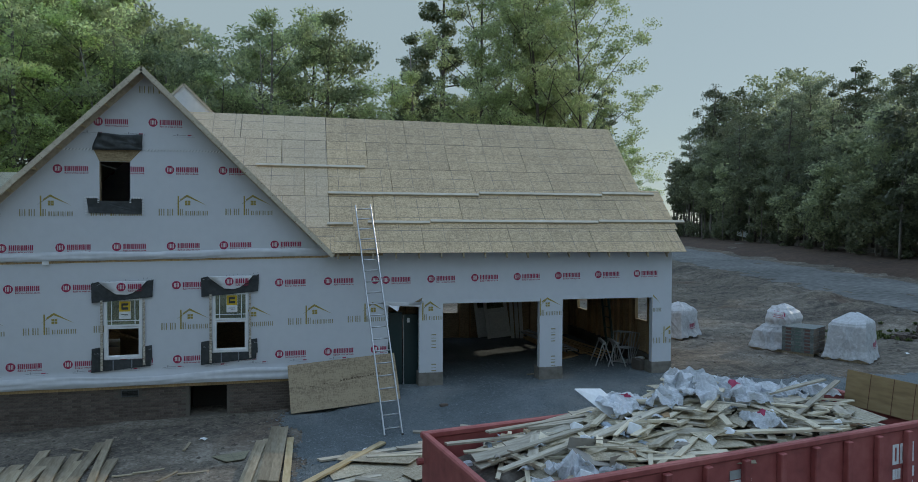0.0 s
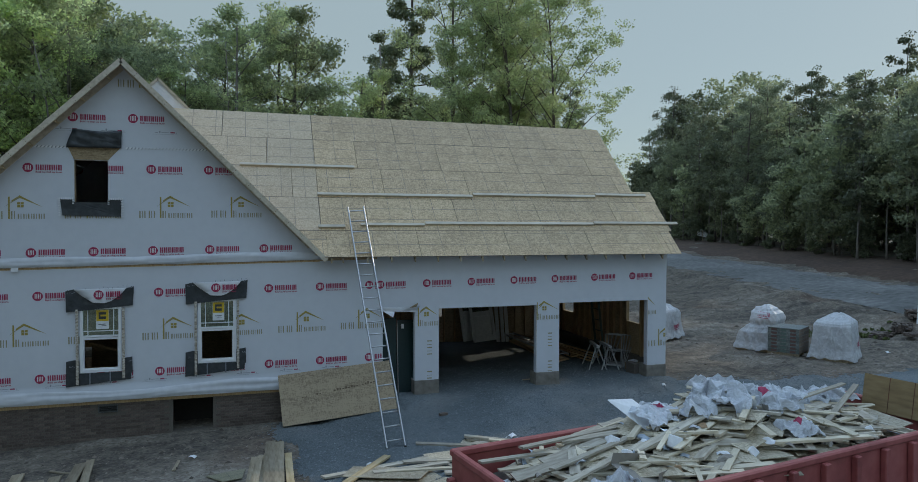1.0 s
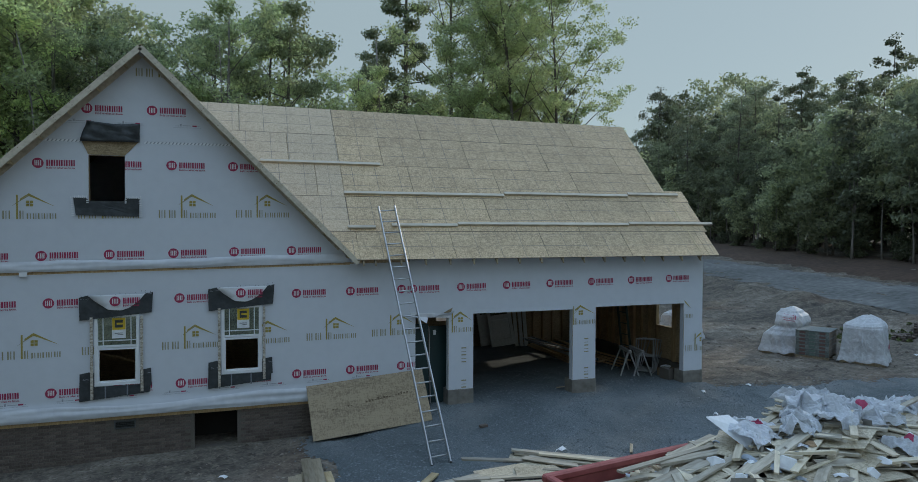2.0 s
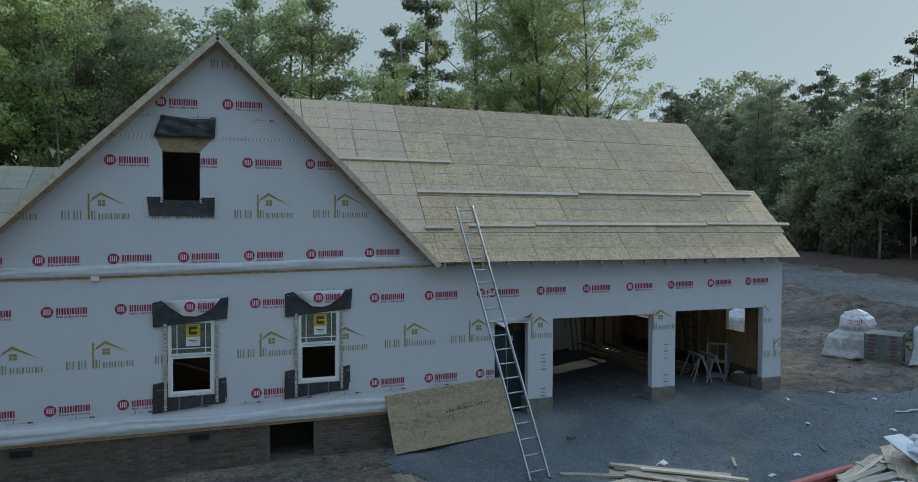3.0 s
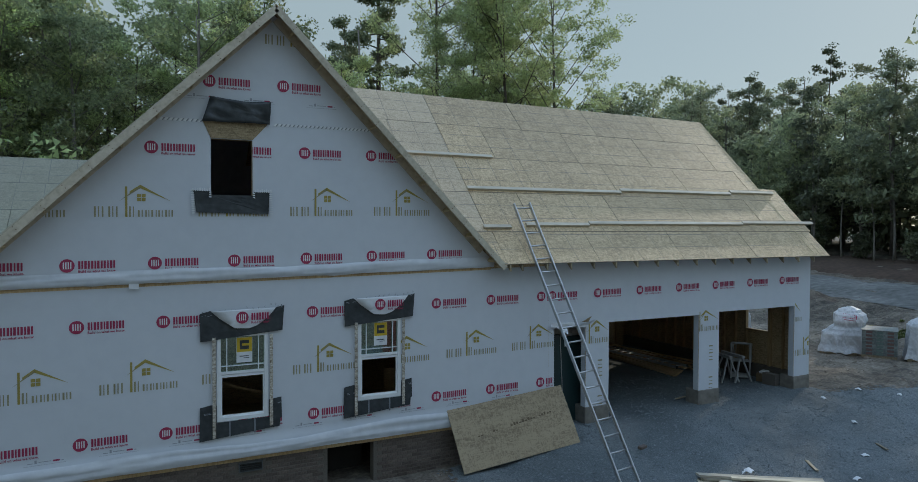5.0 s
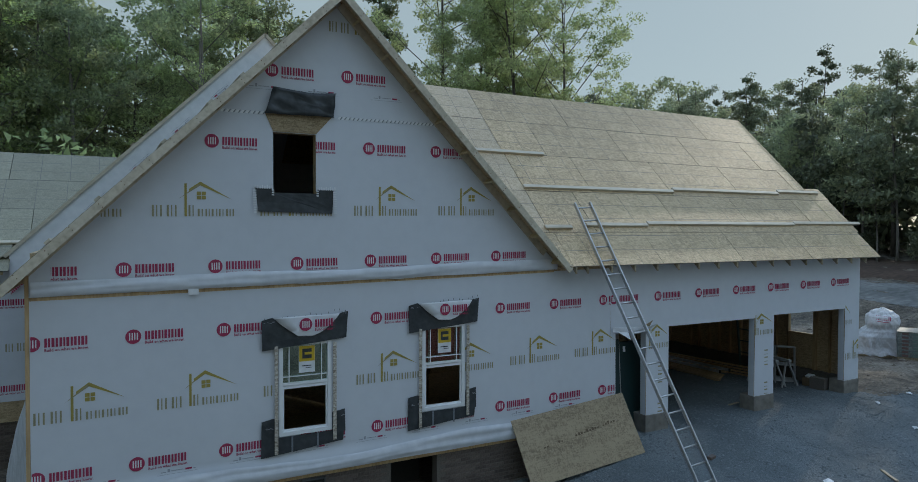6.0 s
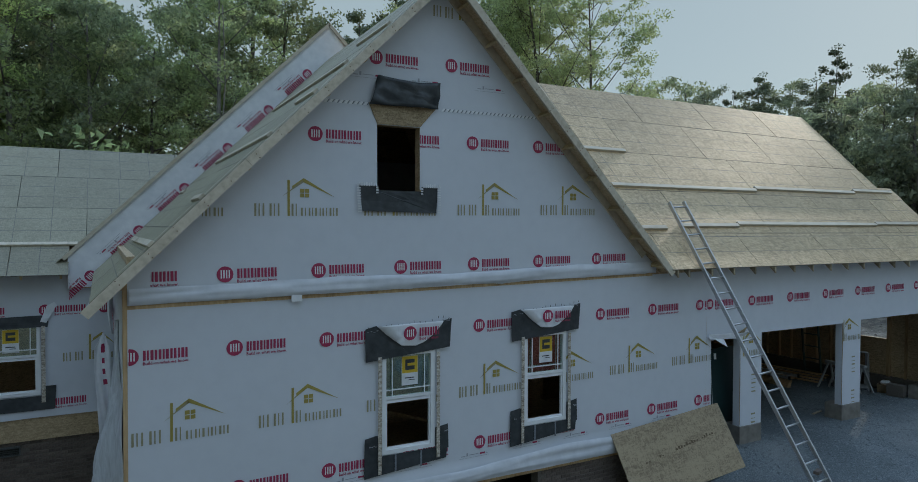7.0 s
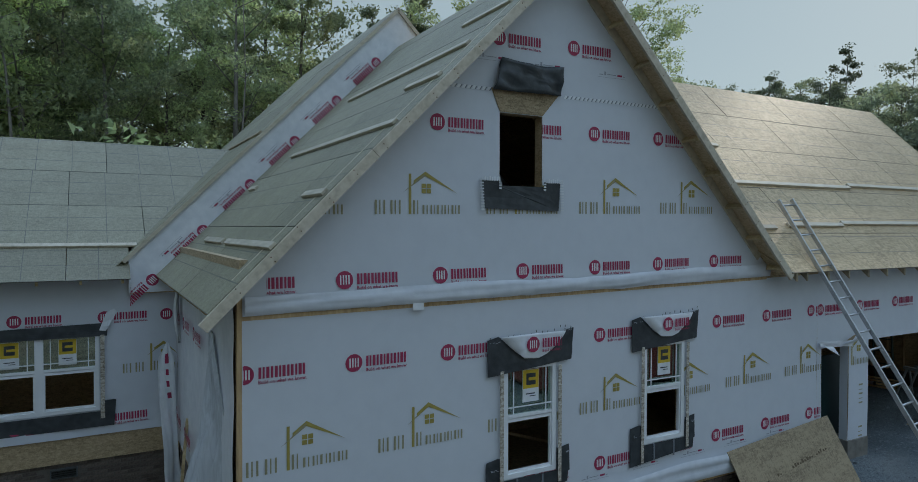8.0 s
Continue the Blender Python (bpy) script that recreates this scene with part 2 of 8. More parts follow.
def dirt_material():
    """Driven-over soil: dark damp and pale dry patches, reddish stains, fine crumbs."""
    m = bpy.data.materials.new("bare_dirt")
    m.use_nodes = True
    n, l = m.node_tree.nodes, m.node_tree.links
    b = n["Principled BSDF"]
    b.inputs["Roughness"].default_value = 0.95
    co = n.new("ShaderNodeTexCoord")
    vals = []
    for scale, stretch, turn, dist in ((0.16, (1, 1.6, 1), 0.5, 0.8), (0.75, (0.75, 1.4, 1), 1.0, 0.6), (3.6, (1, 1, 1), 0.0, 0.3), (14.0, (1, 1, 1), 0.0, 0.0)):
        mp = n.new("ShaderNodeMapping")
        mp.inputs["Scale"].default_value, mp.inputs["Rotation"].default_value = stretch, (0, 0, turn)
        t = n.new("ShaderNodeTexNoise")
        t.inputs["Scale"].default_value, t.inputs["Detail"].default_value, t.inputs["Distortion"].default_value = scale, 7.0, dist
        l.new(co.outputs["Object"], mp.inputs["Vector"])
        l.new(mp.outputs[0], t.inputs["Vector"])
        vals.append(t.outputs["Fac"])
    total = None
    for v, w in zip(vals, (0.24, 0.24, 0.26, 0.26)):
        k = n.new("ShaderNodeMath")
        k.operation = "MULTIPLY_ADD"
        k.inputs[1].default_value = w
        l.new(v, k.inputs[0])
        if total:
            l.new(total, k.inputs[2])
        else:
            k.inputs[2].default_value = 0.0
        total = k.outputs[0]
    ramp = n.new("ShaderNodeValToRGB")
    e = ramp.color_ramp.elements
    e[0].position, e[0].color = 0.4, (0.04, 0.036, 0.031, 1)
    e[1].position, e[1].color = 0.625, (0.31, 0.28, 0.23, 1)
    for p, c in ((0.455, (0.085, 0.073, 0.058)), (0.51, (0.14, 0.12, 0.095)), (0.56, (0.2, 0.174, 0.14))):
        x = e.new(p)
        x.color = (*c, 1)
    l.new(total, ramp.inputs[0])
    stain = n.new("ShaderNodeTexNoise")
    stain.inputs["Scale"].default_value, stain.inputs["Detail"].default_value = 0.22, 6.0
    l.new(co.outputs["Object"], stain.inputs["Vector"])
    pick_ = n.new("ShaderNodeMapRange")
    pick_.inputs["From Min"].default_value, pick_.inputs["From Max"].default_value = 0.56, 0.72
    pick_.inputs["To Max"].default_value = 0.55
    l.new(stain.outputs["Fac"], pick_.inputs["Value"])
    mix = n.new("ShaderNodeMix")
    mix.data_type = "RGBA"
    l.new(pick_.outputs[0], mix.inputs["Factor"])
    l.new(ramp.outputs[0], mix.inputs[6])
    mix.inputs[7].default_value = (0.15, 0.085, 0.05, 1)
    l.new(mix.outputs[2], b.inputs["Base Color"])
    bp = n.new("ShaderNodeBump")
    bp.inputs["Strength"].default_value, bp.inputs["Distance"].default_value = 0.9, 0.06
    l.new(total, bp.inputs["Height"])
    l.new(bp.outputs[0], b.inputs["Normal"])
    return m


WRAP = material("housewrap_plastic", [(0.6, 0.628, 0.678), (0.622, 0.652, 0.702), (0.642, 0.67, 0.72)], 5.0, 0.48, 0.05, 0.5, spec=0.4)
LOOSE = material("loose_housewrap", [(0.66, 0.69, 0.73), (0.74, 0.76, 0.8), (0.82, 0.84, 0.87)], 6.0, 0.45, 0.3, 1.2, spec=0.4)
FLAP = material("folded_housewrap", [(0.57, 0.6, 0.645), (0.64, 0.665, 0.71), (0.71, 0.735, 0.775)], 6.0, 0.45, 0.3, 1.2, spec=0.4)
RED = plain("print_red", (0.36, 0.03, 0.09), 0.6)
GOLD = plain("print_gold", (0.36, 0.29, 0.07), 0.6)
OLIVE = plain("print_olive", (0.31, 0.285, 0.17), 0.6)
INK = plain("print_grey", (0.34, 0.36, 0.4), 0.6)
OSB_ROOF = osb_material("roof_strand_board", [(0.272, 0.193, 0.1), (0.472, 0.343, 0.187), (0.648, 0.497, 0.295)], vary=0.1, rough=0.53, fine=1.15, flake=0.32, spec=0.65)
OSB_FRESH = osb_material("clean_strand_board", [(0.33, 0.245, 0.145), (0.5, 0.385, 0.24), (0.62, 0.5, 0.335)], vary=0.06, rough=0.55, fine=1.3, flake=0.27, spec=0.8)
# weathered board, darkened further so the left slopes read as shaded
OSB_GREY = osb_material("weathered_shaded_strand_board", [(0.165, 0.15, 0.095), (0.255, 0.237, 0.158), (0.345, 0.322, 0.222)], fine=1.4, flake=0.22, spec=0.6)
OSB = osb_material("strand_board", [(0.2, 0.145, 0.075), (0.34, 0.25, 0.14), (0.46, 0.36, 0.22)], grid=False)
OSB_SHEET = osb_material("sheet_strand_board", [(0.15, 0.112, 0.068), (0.25, 0.187, 0.112), (0.4, 0.31, 0.192)], grid=False, rough=0.5, fine=1.0, flake=0.27, streak=True)
OSB_DARK = osb_material("inner_strand_board", [(0.3, 0.22, 0.125), (0.46, 0.34, 0.2), (0.6, 0.46, 0.29)], grid=False)
PINE = material("raw_pine", [(0.36, 0.26, 0.13), (0.5, 0.39, 0.22), (0.6, 0.49, 0.31)], 9, 0.65, 0.15, 1.2, stretch=(0.4, 2.5, 2.5), vary=0.16)
PINE_OLD = material("weathered_pine", [(0.2, 0.16, 0.1), (0.32, 0.265, 0.18), (0.43, 0.37, 0.275)], 9, 0.75, 0.2, 1.4, stretch=(0.4, 2.5, 2.5), vary=0.3)
STUD = material("stud_wood", [(0.32, 0.21, 0.105), (0.48, 0.33, 0.175), (0.6, 0.44, 0.25)], 9, 0.7, 0.15, 1.4, stretch=(2.5, 2.5, 0.4), vary=0.2)
BRICK = material("brick", [(0.08, 0.062, 0.052), (0.125, 0.098, 0.083), (0.175, 0.142, 0.12)], 30, 0.9, 0.5, 3, vary=0.26)
PARGE = material("grey_parging", [(0.15, 0.138, 0.118), (0.21, 0.195, 0.17), (0.27, 0.252, 0.222)], 6, 0.95, 0.4, 1.5, detail=9)
MORTAR = material("mortar", [(0.105, 0.092, 0.078), (0.16, 0.14, 0.12)], 40, 0.95, 0.4, 2)
BLACK_FLASH = material("black_flashing", [(0.02, 0.024, 0.029), (0.04, 0.048, 0.054), (0.062, 0.072, 0.08)], 9, 0.42, 0.25, 2, spec=0.5)
VINYL = material("white_vinyl", [(0.74, 0.76, 0.78), (0.8, 0.82, 0.84), (0.84, 0.86, 0.87)], 4, 0.35, 0.02, 1)
GLASS = glass_material("window_glass")
DARK = plain("dark_interior", (0.03, 0.028, 0.026), 0.9)
ALU = material("ladder_aluminium", [(0.4, 0.41, 0.42), (0.5, 0.51, 0.52), (0.58, 0.59, 0.6)], 30, 0.42, 0.05, 3, metal=0.85)
DUMP_RED = material("dumpster_red_paint", [(0.22, 0.056, 0.053), (0.325, 0.085, 0.08), (0.39, 0.12, 0.11)], 5, 0.5, 0.1, 1.1)
RUST = material("rusty_steel", [(0.07, 0.035, 0.022), (0.14, 0.07, 0.04), (0.22, 0.06, 0.04)], 12, 0.85, 0.3, 1.5)
STICKER_Y = plain("yellow_sticker", (0.62, 0.43, 0.03), 0.5)
PAPER = material("white_paper", [(0.66, 0.68, 0.7), (0.76, 0.78, 0.8), (0.84, 0.85, 0.86)], 8, 0.6, 0.25, 2)
BAG = film_material("white_plastic_film", (0.74, 0.77, 0.81))
DIRT = dirt_material()
CLAY = material("red_clay_bank", [(0.038, 0.026, 0.02), (0.075, 0.047, 0.033), (0.115, 0.073, 0.05)], 3, 0.95, 0.6, 0.3, detail=10)
BARK = material("bark", [(0.06, 0.05, 0.042), (0.12, 0.102, 0.086), (0.18, 0.158, 0.136)], 9, 0.95, 0.6, 1, stretch=(2, 2, 0.4))
PALE_BARK = material("pale_bark", [(0.14, 0.125, 0.11), (0.22, 0.2, 0.18), (0.3, 0.28, 0.25)], 9, 0.9, 0.4, 1, stretch=(2, 2, 0.5))
LEAF = leaf_material("oak_leaf", (0.124, 0.15, 0.078), (0.285, 0.315, 0.16), 1.1)
# the oak leaf at a lower value
LEAF_MID = leaf_material("mid_tone_leaf", (0.092, 0.112, 0.06), (0.212, 0.236, 0.122), 0.85)
# oak leaf with the shade of the left trees put into its colour
LEAF_DEEP = leaf_material("shaded_oak_leaf", (0.068, 0.084, 0.048), (0.16, 0.18, 0.097), 0.8)
LEAF_LIGHT = leaf_material("poplar_leaf", (0.098, 0.118, 0.06), (0.222, 0.253, 0.128), 0.97)
LEAF_YOUNG = leaf_material("young_leaf", (0.085, 0.108, 0.052), (0.19, 0.218, 0.1), 1.0)
NEEDLE = leaf_material("pine_needles", (0.06, 0.075, 0.045), (0.14, 0.16, 0.09), 0.5)
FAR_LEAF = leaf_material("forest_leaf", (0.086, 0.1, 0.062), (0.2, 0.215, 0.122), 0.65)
FAR_NEEDLE = leaf_material("forest_needles", (0.068, 0.081, 0.053), (0.15, 0.165, 0.098), 0.45)
GRASS = leaf_material("grass_blade", (0.05, 0.07, 0.02), (0.12, 0.14, 0.05), 0.3)


# ---- mesh helpers ----
def finish(name, bm, mats, parent=None, smooth=False):
    me = bpy.data.meshes.new(name)
    bm.to_mesh(me)
    bm.free()
    for m in mats if isinstance(mats, (list, tuple)) else [mats]:
        me.materials.append(m)
    if smooth:
        for p in me.polygons:
            p.use_smooth = True
    ob = new(name, me)
    if parent:
        ob.parent = parent
    return ob


def part(name, bm, mats, parent, label="", smooth=False):
    ob = finish(name, bm, mats, parent, smooth)
    return tagged(ob, label) if label else ob


def empty(name, m=None):
    ob = new(name)
    ob.empty_display_size = 0.2
    if m is not None:
        ob.matrix_world = m
    return ob


def box(bm, x0, x1, y0, y1, z0, z1, m=None, mat=0):
    vs = [bm.verts.new(Vector((x, y, z)) if m is None else m @ Vector((x, y, z)))
          for x in (x0, x1) for y in (y0, y1) for z in (z0, z1)]
    for f in ((0, 1, 3, 2), (4, 6, 7, 5), (0, 4, 5, 1), (2, 3, 7, 6), (0, 2, 6, 4), (1, 5, 7, 3)):
        bm.faces.new([vs[i] for i in f]).material_index = mat
    return vs


def boxes(*args, bevel=0.0):
    bm = bmesh.new()
    for a in args:
        box(bm, *a)
    if bevel:
        bmesh.ops.bevel(bm, geom=bm.edges[:], offset=bevel, segments=1, affect="EDGES")
    return bm


def beam(bm, a, b, w, d, up=(0, 0, 1), mat=0):
    """A bar from a to b, w across and d along the up side, centred on the line."""
    a, b = Vector(a), Vector(b)
    t = (b - a).normalized()
    s = t.cross(Vector(up)).normalized()
    u = s.cross(t)
    m = Matrix((t, s, u)).transposed().to_4x4()
    m.translation = a
    return box(bm, 0, (b - a).length, -w / 2, w / 2, -d / 2, d / 2, m, mat)


def tube(bm, pts, radii, sides=6):
    rings = []
    for i, p in enumerate(pts):
        p = Vector(p)
        t = (Vector(pts[min(i + 1, len(pts) - 1)]) - Vector(pts[max(i - 1, 0)])).normalized()
        s = t.orthogonal().normalized()
        u = t.cross(s)
        rings.append([bm.verts.new(p + radii[i] * (math.cos(k * math.tau / sides) * s + math.sin(k * math.tau / sides) * u)) for k in range(sides)])
    for a, b in zip(rings, rings[1:]):
        for k in range(sides):
            try:
                bm.faces.new((a[k], a[(k + 1) % sides], b[(k + 1) % sides], b[k]))
            except ValueError:
                pass
    bm.faces.new(rings[0][::-1])
    bm.faces.new(rings[-1])


def spans(lo, hi, cuts, step):
    """Grid lines from lo to hi that include the cuts and are at most step apart."""
    base = sorted({lo, hi, *[c for c in cuts if lo < c < hi]})
    out = []
    for a, b in zip(base, base[1:]):
        n_ = max(1, math.ceil((b - a) / step))
        out += [a + (b - a) * i / n_ for i in range(n_)]
    return out + [hi]


def sheet(x0, x1, z0, z1, holes=(), planes=(), step=0.5, depth=0.0, relief=None):
    """An upright sheet in the plane y = 0, with holes (x0, x1, z0, z1) and cut by planes (point, normal: what lies on the normal's side goes);
    depth gives it thickness towards +y; relief(x, z) pushes it out towards -y."""
    bm = bmesh.new()
    xs = spans(x0, x1, [c for h in holes for c in h[:2]], step)
    zs = spans(z0, z1, [c for h in holes for c in h[2:]], step)
    vs = [[bm.verts.new((x, 0, z)) for z in zs] for x in xs]
    for i in range(len(xs) - 1):
        for j in range(len(zs) - 1):
            cx, cz = (xs[i] + xs[i + 1]) / 2, (zs[j] + zs[j + 1]) / 2
            if not any(h[0] < cx < h[1] and h[2] < cz < h[3] for h in holes):
                bm.faces.new((vs[i][j], vs[i + 1][j], vs[i + 1][j + 1], vs[i][j + 1]))
    for co, no in planes:
        bmesh.ops.bisect_plane(bm, geom=bm.verts[:] + bm.edges[:] + bm.faces[:], plane_co=co, plane_no=no, clear_outer=True)
    bmesh.ops.delete(bm, geom=[v for v in bm.verts if not v.link_faces], context="VERTS")
    if depth:
        r = bmesh.ops.extrude_face_region(bm, geom=bm.faces[:])
        bmesh.ops.translate(bm, verts=[v for v in r["geom"] if isinstance(v, bmesh.types.BMVert)], vec=(0, depth, 0))
        bmesh.ops.recalc_face_normals(bm, faces=bm.faces[:])
    if relief:
        for v in bm.verts:
            v.co.y -= relief(v.co.x, v.co.z)
    return bm


def structure(ob, label, category):
    return tagged(ob, label, category, kind="structure")


# ---- plan ----
LEFT, RIGHT = -7.98, 10.47          # front wall's ends
APEX_X, APEX_Z = -3.78, 8.0         # front gable's ridge (top of its sheathing)
BACK_Y, BACK_Z = 5.47, 8.8          # rear gable: its wall and ridge
G_PLANE = 3.95                      # garage roof: z = y + 3.95
G_RIDGE = 3.65
GAR_BACK = 7.3
TILT_X = 0.012                      # the wrap's courses climb a little towards the garage


def road_x(y):
    """Middle of the road."""
    return 31.6 + 0.26 * (y - 10)


def ground_z(x, y):
    """Height of the bare ground."""
    z = -0.47
    z += 0.39 * math.exp(-(max(0.0, -y - 0.2) / 1.8) ** 2) * min(1.0, max(0.0, (x - 0.5) / 3.0))
    z -= 0.17 * min(1.0, max(0.0, (-1.0 - x) / 5.0)) * math.exp(-(max(0.0, -y) / 5.0) ** 2)
    if y > -0.2 and 2.0 < x < 10.6:
        z = -0.08
    right = min(1.0, max(0.0, (x - 10.5) / 4.0))
    z = z * (1 - right) + right * (-0.08 + 0.0 * y)
    if x > 22:
        d = x - road_x(y)
        flat = min(1.0, max(0.0, (abs(d) - 3.8) / 2.0))
        z += -0.12 * min(1, (x - 22) / 8) * (1 - flat) + (0.34 + 0.3 * noise.noise((y * 0.4, 5, 1)) + 0.25 * noise.noise((x * 0.9, y * 0.9, 8))) * math.exp(-((d + 6.0) / 1.3) ** 2) - 0.09 * math.exp(-((d + 11 + 1.5 * math.sin(y * 0.12)) / 0.4) ** 2) - 0.09 * math.exp(-((d + 12.9 + 1.5 * math.sin(y * 0.12)) / 0.4) ** 2) + 0.25 * min(1.0, max(0.0, (d - 4.5) / 4))
    z += min(2.5, 0.06 * max(0.0, x - 18))          # the lot climbs towards the road and the woods
    if y > 14:
        z += 0.5 * min(1, (y - 14) / 20) * (1 - min(1.0, max(0.0, (x - 12) / 10)))
    z += 0.05 * noise.noise((x * 0.35, y * 0.35, 0)) + 0.03 * noise.noise((x * 1.3, y * 1.3, 4))
    if x > 11 or y < -12:
        k = min(1.0, max(0.0, (x - 11) / 6))
        z += 0.06 * noise.noise((x * 0.6, y * 0.6, 9)) + 0.05 * abs(noise.noise((x * 1.1, y * 1.1, 2)))
        rough = 1 - 3 * abs(noise.noise((x * 1.7 + 0.4 * y, y * 1.1, 21)))          # churned soil, scraped in long low ridges
        z += k * (0.035 * rough + 0.03 * noise.noise((x * 2.6, y * 2.6, 23)))
        for lane in (13.3, 15.0, 20.6, 22.4):          # wheel ruts
            z -= k * 0.06 * math.exp(-((x - lane - 0.55 * (y + 2) - 0.5 * math.sin(y * 0.3)) / 0.22) ** 2)
        z += k * (0.1 * noise.noise((x * 0.45 + y * 0.2, y * 0.3, 12)) - 0.07 * abs(noise.noise((x * 0.8 + y * 0.5, y * 0.25, 14))))
    return z


# ---- ground ----
def ring(lo, hi, step, far):
    out = [lo + (hi - lo) * i / round((hi - lo) / step) for i in range(round((hi - lo) / step) + 1)]
    d, a, b = step, lo, hi
    while b < far:
        d *= 1.22
        a, b = a - d, b + d
        out = [a] + out + [b]
    return out


def build_ground():
    xs, ys = ring(-14, 40, 0.25, 2200), ring(-12, 24, 0.25, 2200)
    verts = [(x, y, ground_z(x, y) if abs(x) < 200 and abs(y) < 260 else 1.0) for x in xs for y in ys]
    ny = len(ys)
    faces = [(i * ny + j, (i + 1) * ny + j, (i + 1) * ny + j + 1, i * ny + j + 1) for i in range(len(xs) - 1) for j in range(ny - 1)]
    me = bpy.data.meshes.new("ground")
    me.from_pydata(verts, [], faces)
    me.materials.append(DIRT)
    for p in me.polygons:
        p.use_smooth = True
    structure(new("ground", me), "bare brown dirt lot with ruts and scattered stones", "ground")


def gravel_inside(x, y):
    e = 0.5 * noise.noise((x * 0.7, y * 0.7, 3)) + 0.25 * noise.noise((x * 2.1, y * 2.1, 5)) + 0.08 * noise.noise((x * 6, y * 6, 5))
    if y > -0.1:
        return 2.05 < x < 10.3 and y < 7.2
    left = -0.35 - 0.25 * min(0.0, y + 1.5) * 0.3
    top = 0.0 if x < 10.5 else -0.75 - 0.1 * (x - 10.7)
    return x > left + e and y < top + (e * 0.8 if x > 10.5 else 0) and y > -12.6 + e + 1.6 * noise.noise((x * 0.22, 1, 6)) and x < 26 + 2 * e


def gravel_lift(x, y):
    """Thickness of the stone layer, thinning to nothing at its edge."""
    if y > -0.3 or (x > 2.2 and -10.5 < y < -1.5 and x < 24):
        return 0.022
    share = sum(gravel_inside(x + 0.28 * math.cos(k * 0.785), y + 0.28 * math.sin(k * 0.785)) for k in range(8)) / 8
    return 0.022 - 0.05 * max(0.0, 0.8 - share)


def build_gravel():
    bm = bmesh.new()
    n_x, n_y, st = 272, 216, 0.1
    grid = {}
    for i in range(n_x):
        for j in range(n_y):
            x, y = -1.0 + i * st, -14.2 + j * st
            if y < -0.1 and gravel_inside(x + st / 2 + 0.07 * noise.noise((x * 11, y * 11, 1)), y + st / 2 + 0.07 * noise.noise((x * 11, y * 11, 8))) or y >= -0.1 and gravel_inside(x + st / 2, y + st / 2):
                vs = []
                for a, b in ((0, 0), (1, 0), (1, 1), (0, 1)):
                    k = (i + a, j + b)
                    if k not in grid:
                        px, py = x + a * st + 0.05 * noise.noise(((x + a * st) * 9, (y + b * st) * 9, 2)), y + b * st + 0.05 * noise.noise(((x + a * st) * 9, (y + b * st) * 9, 7))
                        grid[k] = bm.verts.new((px, py, ground_z(px, py) + gravel_lift(px, py) + 0.012 * noise.noise((px * 5, py * 5, 1))))
                    vs.append(grid[k])
                bm.faces.new(vs)
    ob = finish("gravel_driveway", bm, GRAVEL, smooth=True)
    structure(ob, "grey-blue crushed stone driveway running into the garage", "driveway")
    # loose stones on the sheet
    rng = np.random.default_rng(5)
    verts, faces = [], []
    shape = np.array([(1, 0, 0), (-1, 0, 0), (0, 1, 0), (0, -1, 0), (0, 0, 1), (0, 0, -0.6)])
    tri = ((0, 2, 4), (2, 1, 4), (1, 3, 4), (3, 0, 4))
    count = 0
    while count < 24000:
        x, y = rng.uniform(-1, 16), rng.uniform(-9, 3)
        if rng.random() > 1.15 - abs(y + 2) / 9 or not gravel_inside(x + rng.normal(0, 0.3), y + (rng.normal(0, 0.25) if y < -0.6 else 0)):
            continue
        r = rng.uniform(0.012, 0.032)
        c, s = math.cos(count), math.sin(count)
        q = shape * np.array([r * rng.uniform(0.8, 1.5), r * rng.uniform(0.7, 1.2), r * rng.uniform(0.35, 0.7)])
        q = np.stack([q[:, 0] * c - q[:, 1] * s, q[:, 0] * s + q[:, 1] * c, q[:, 2]], 1) + (x, y, ground_z(x, y) + 0.024)
        k = len(verts)
        verts += q.tolist()
        faces += [(k + a, k + b, k + d) for a, b, d in tri]
        count += 1
    me = bpy.data.meshes.new("gravel_stones")
    me.from_pydata(verts, [], faces)
    me.materials.append(STONE)
    st_ob = new("gravel_stones", me)
    tagged(st_ob, "loose grey-blue gravel stones on the driveway", "gravel", kind="stuff")


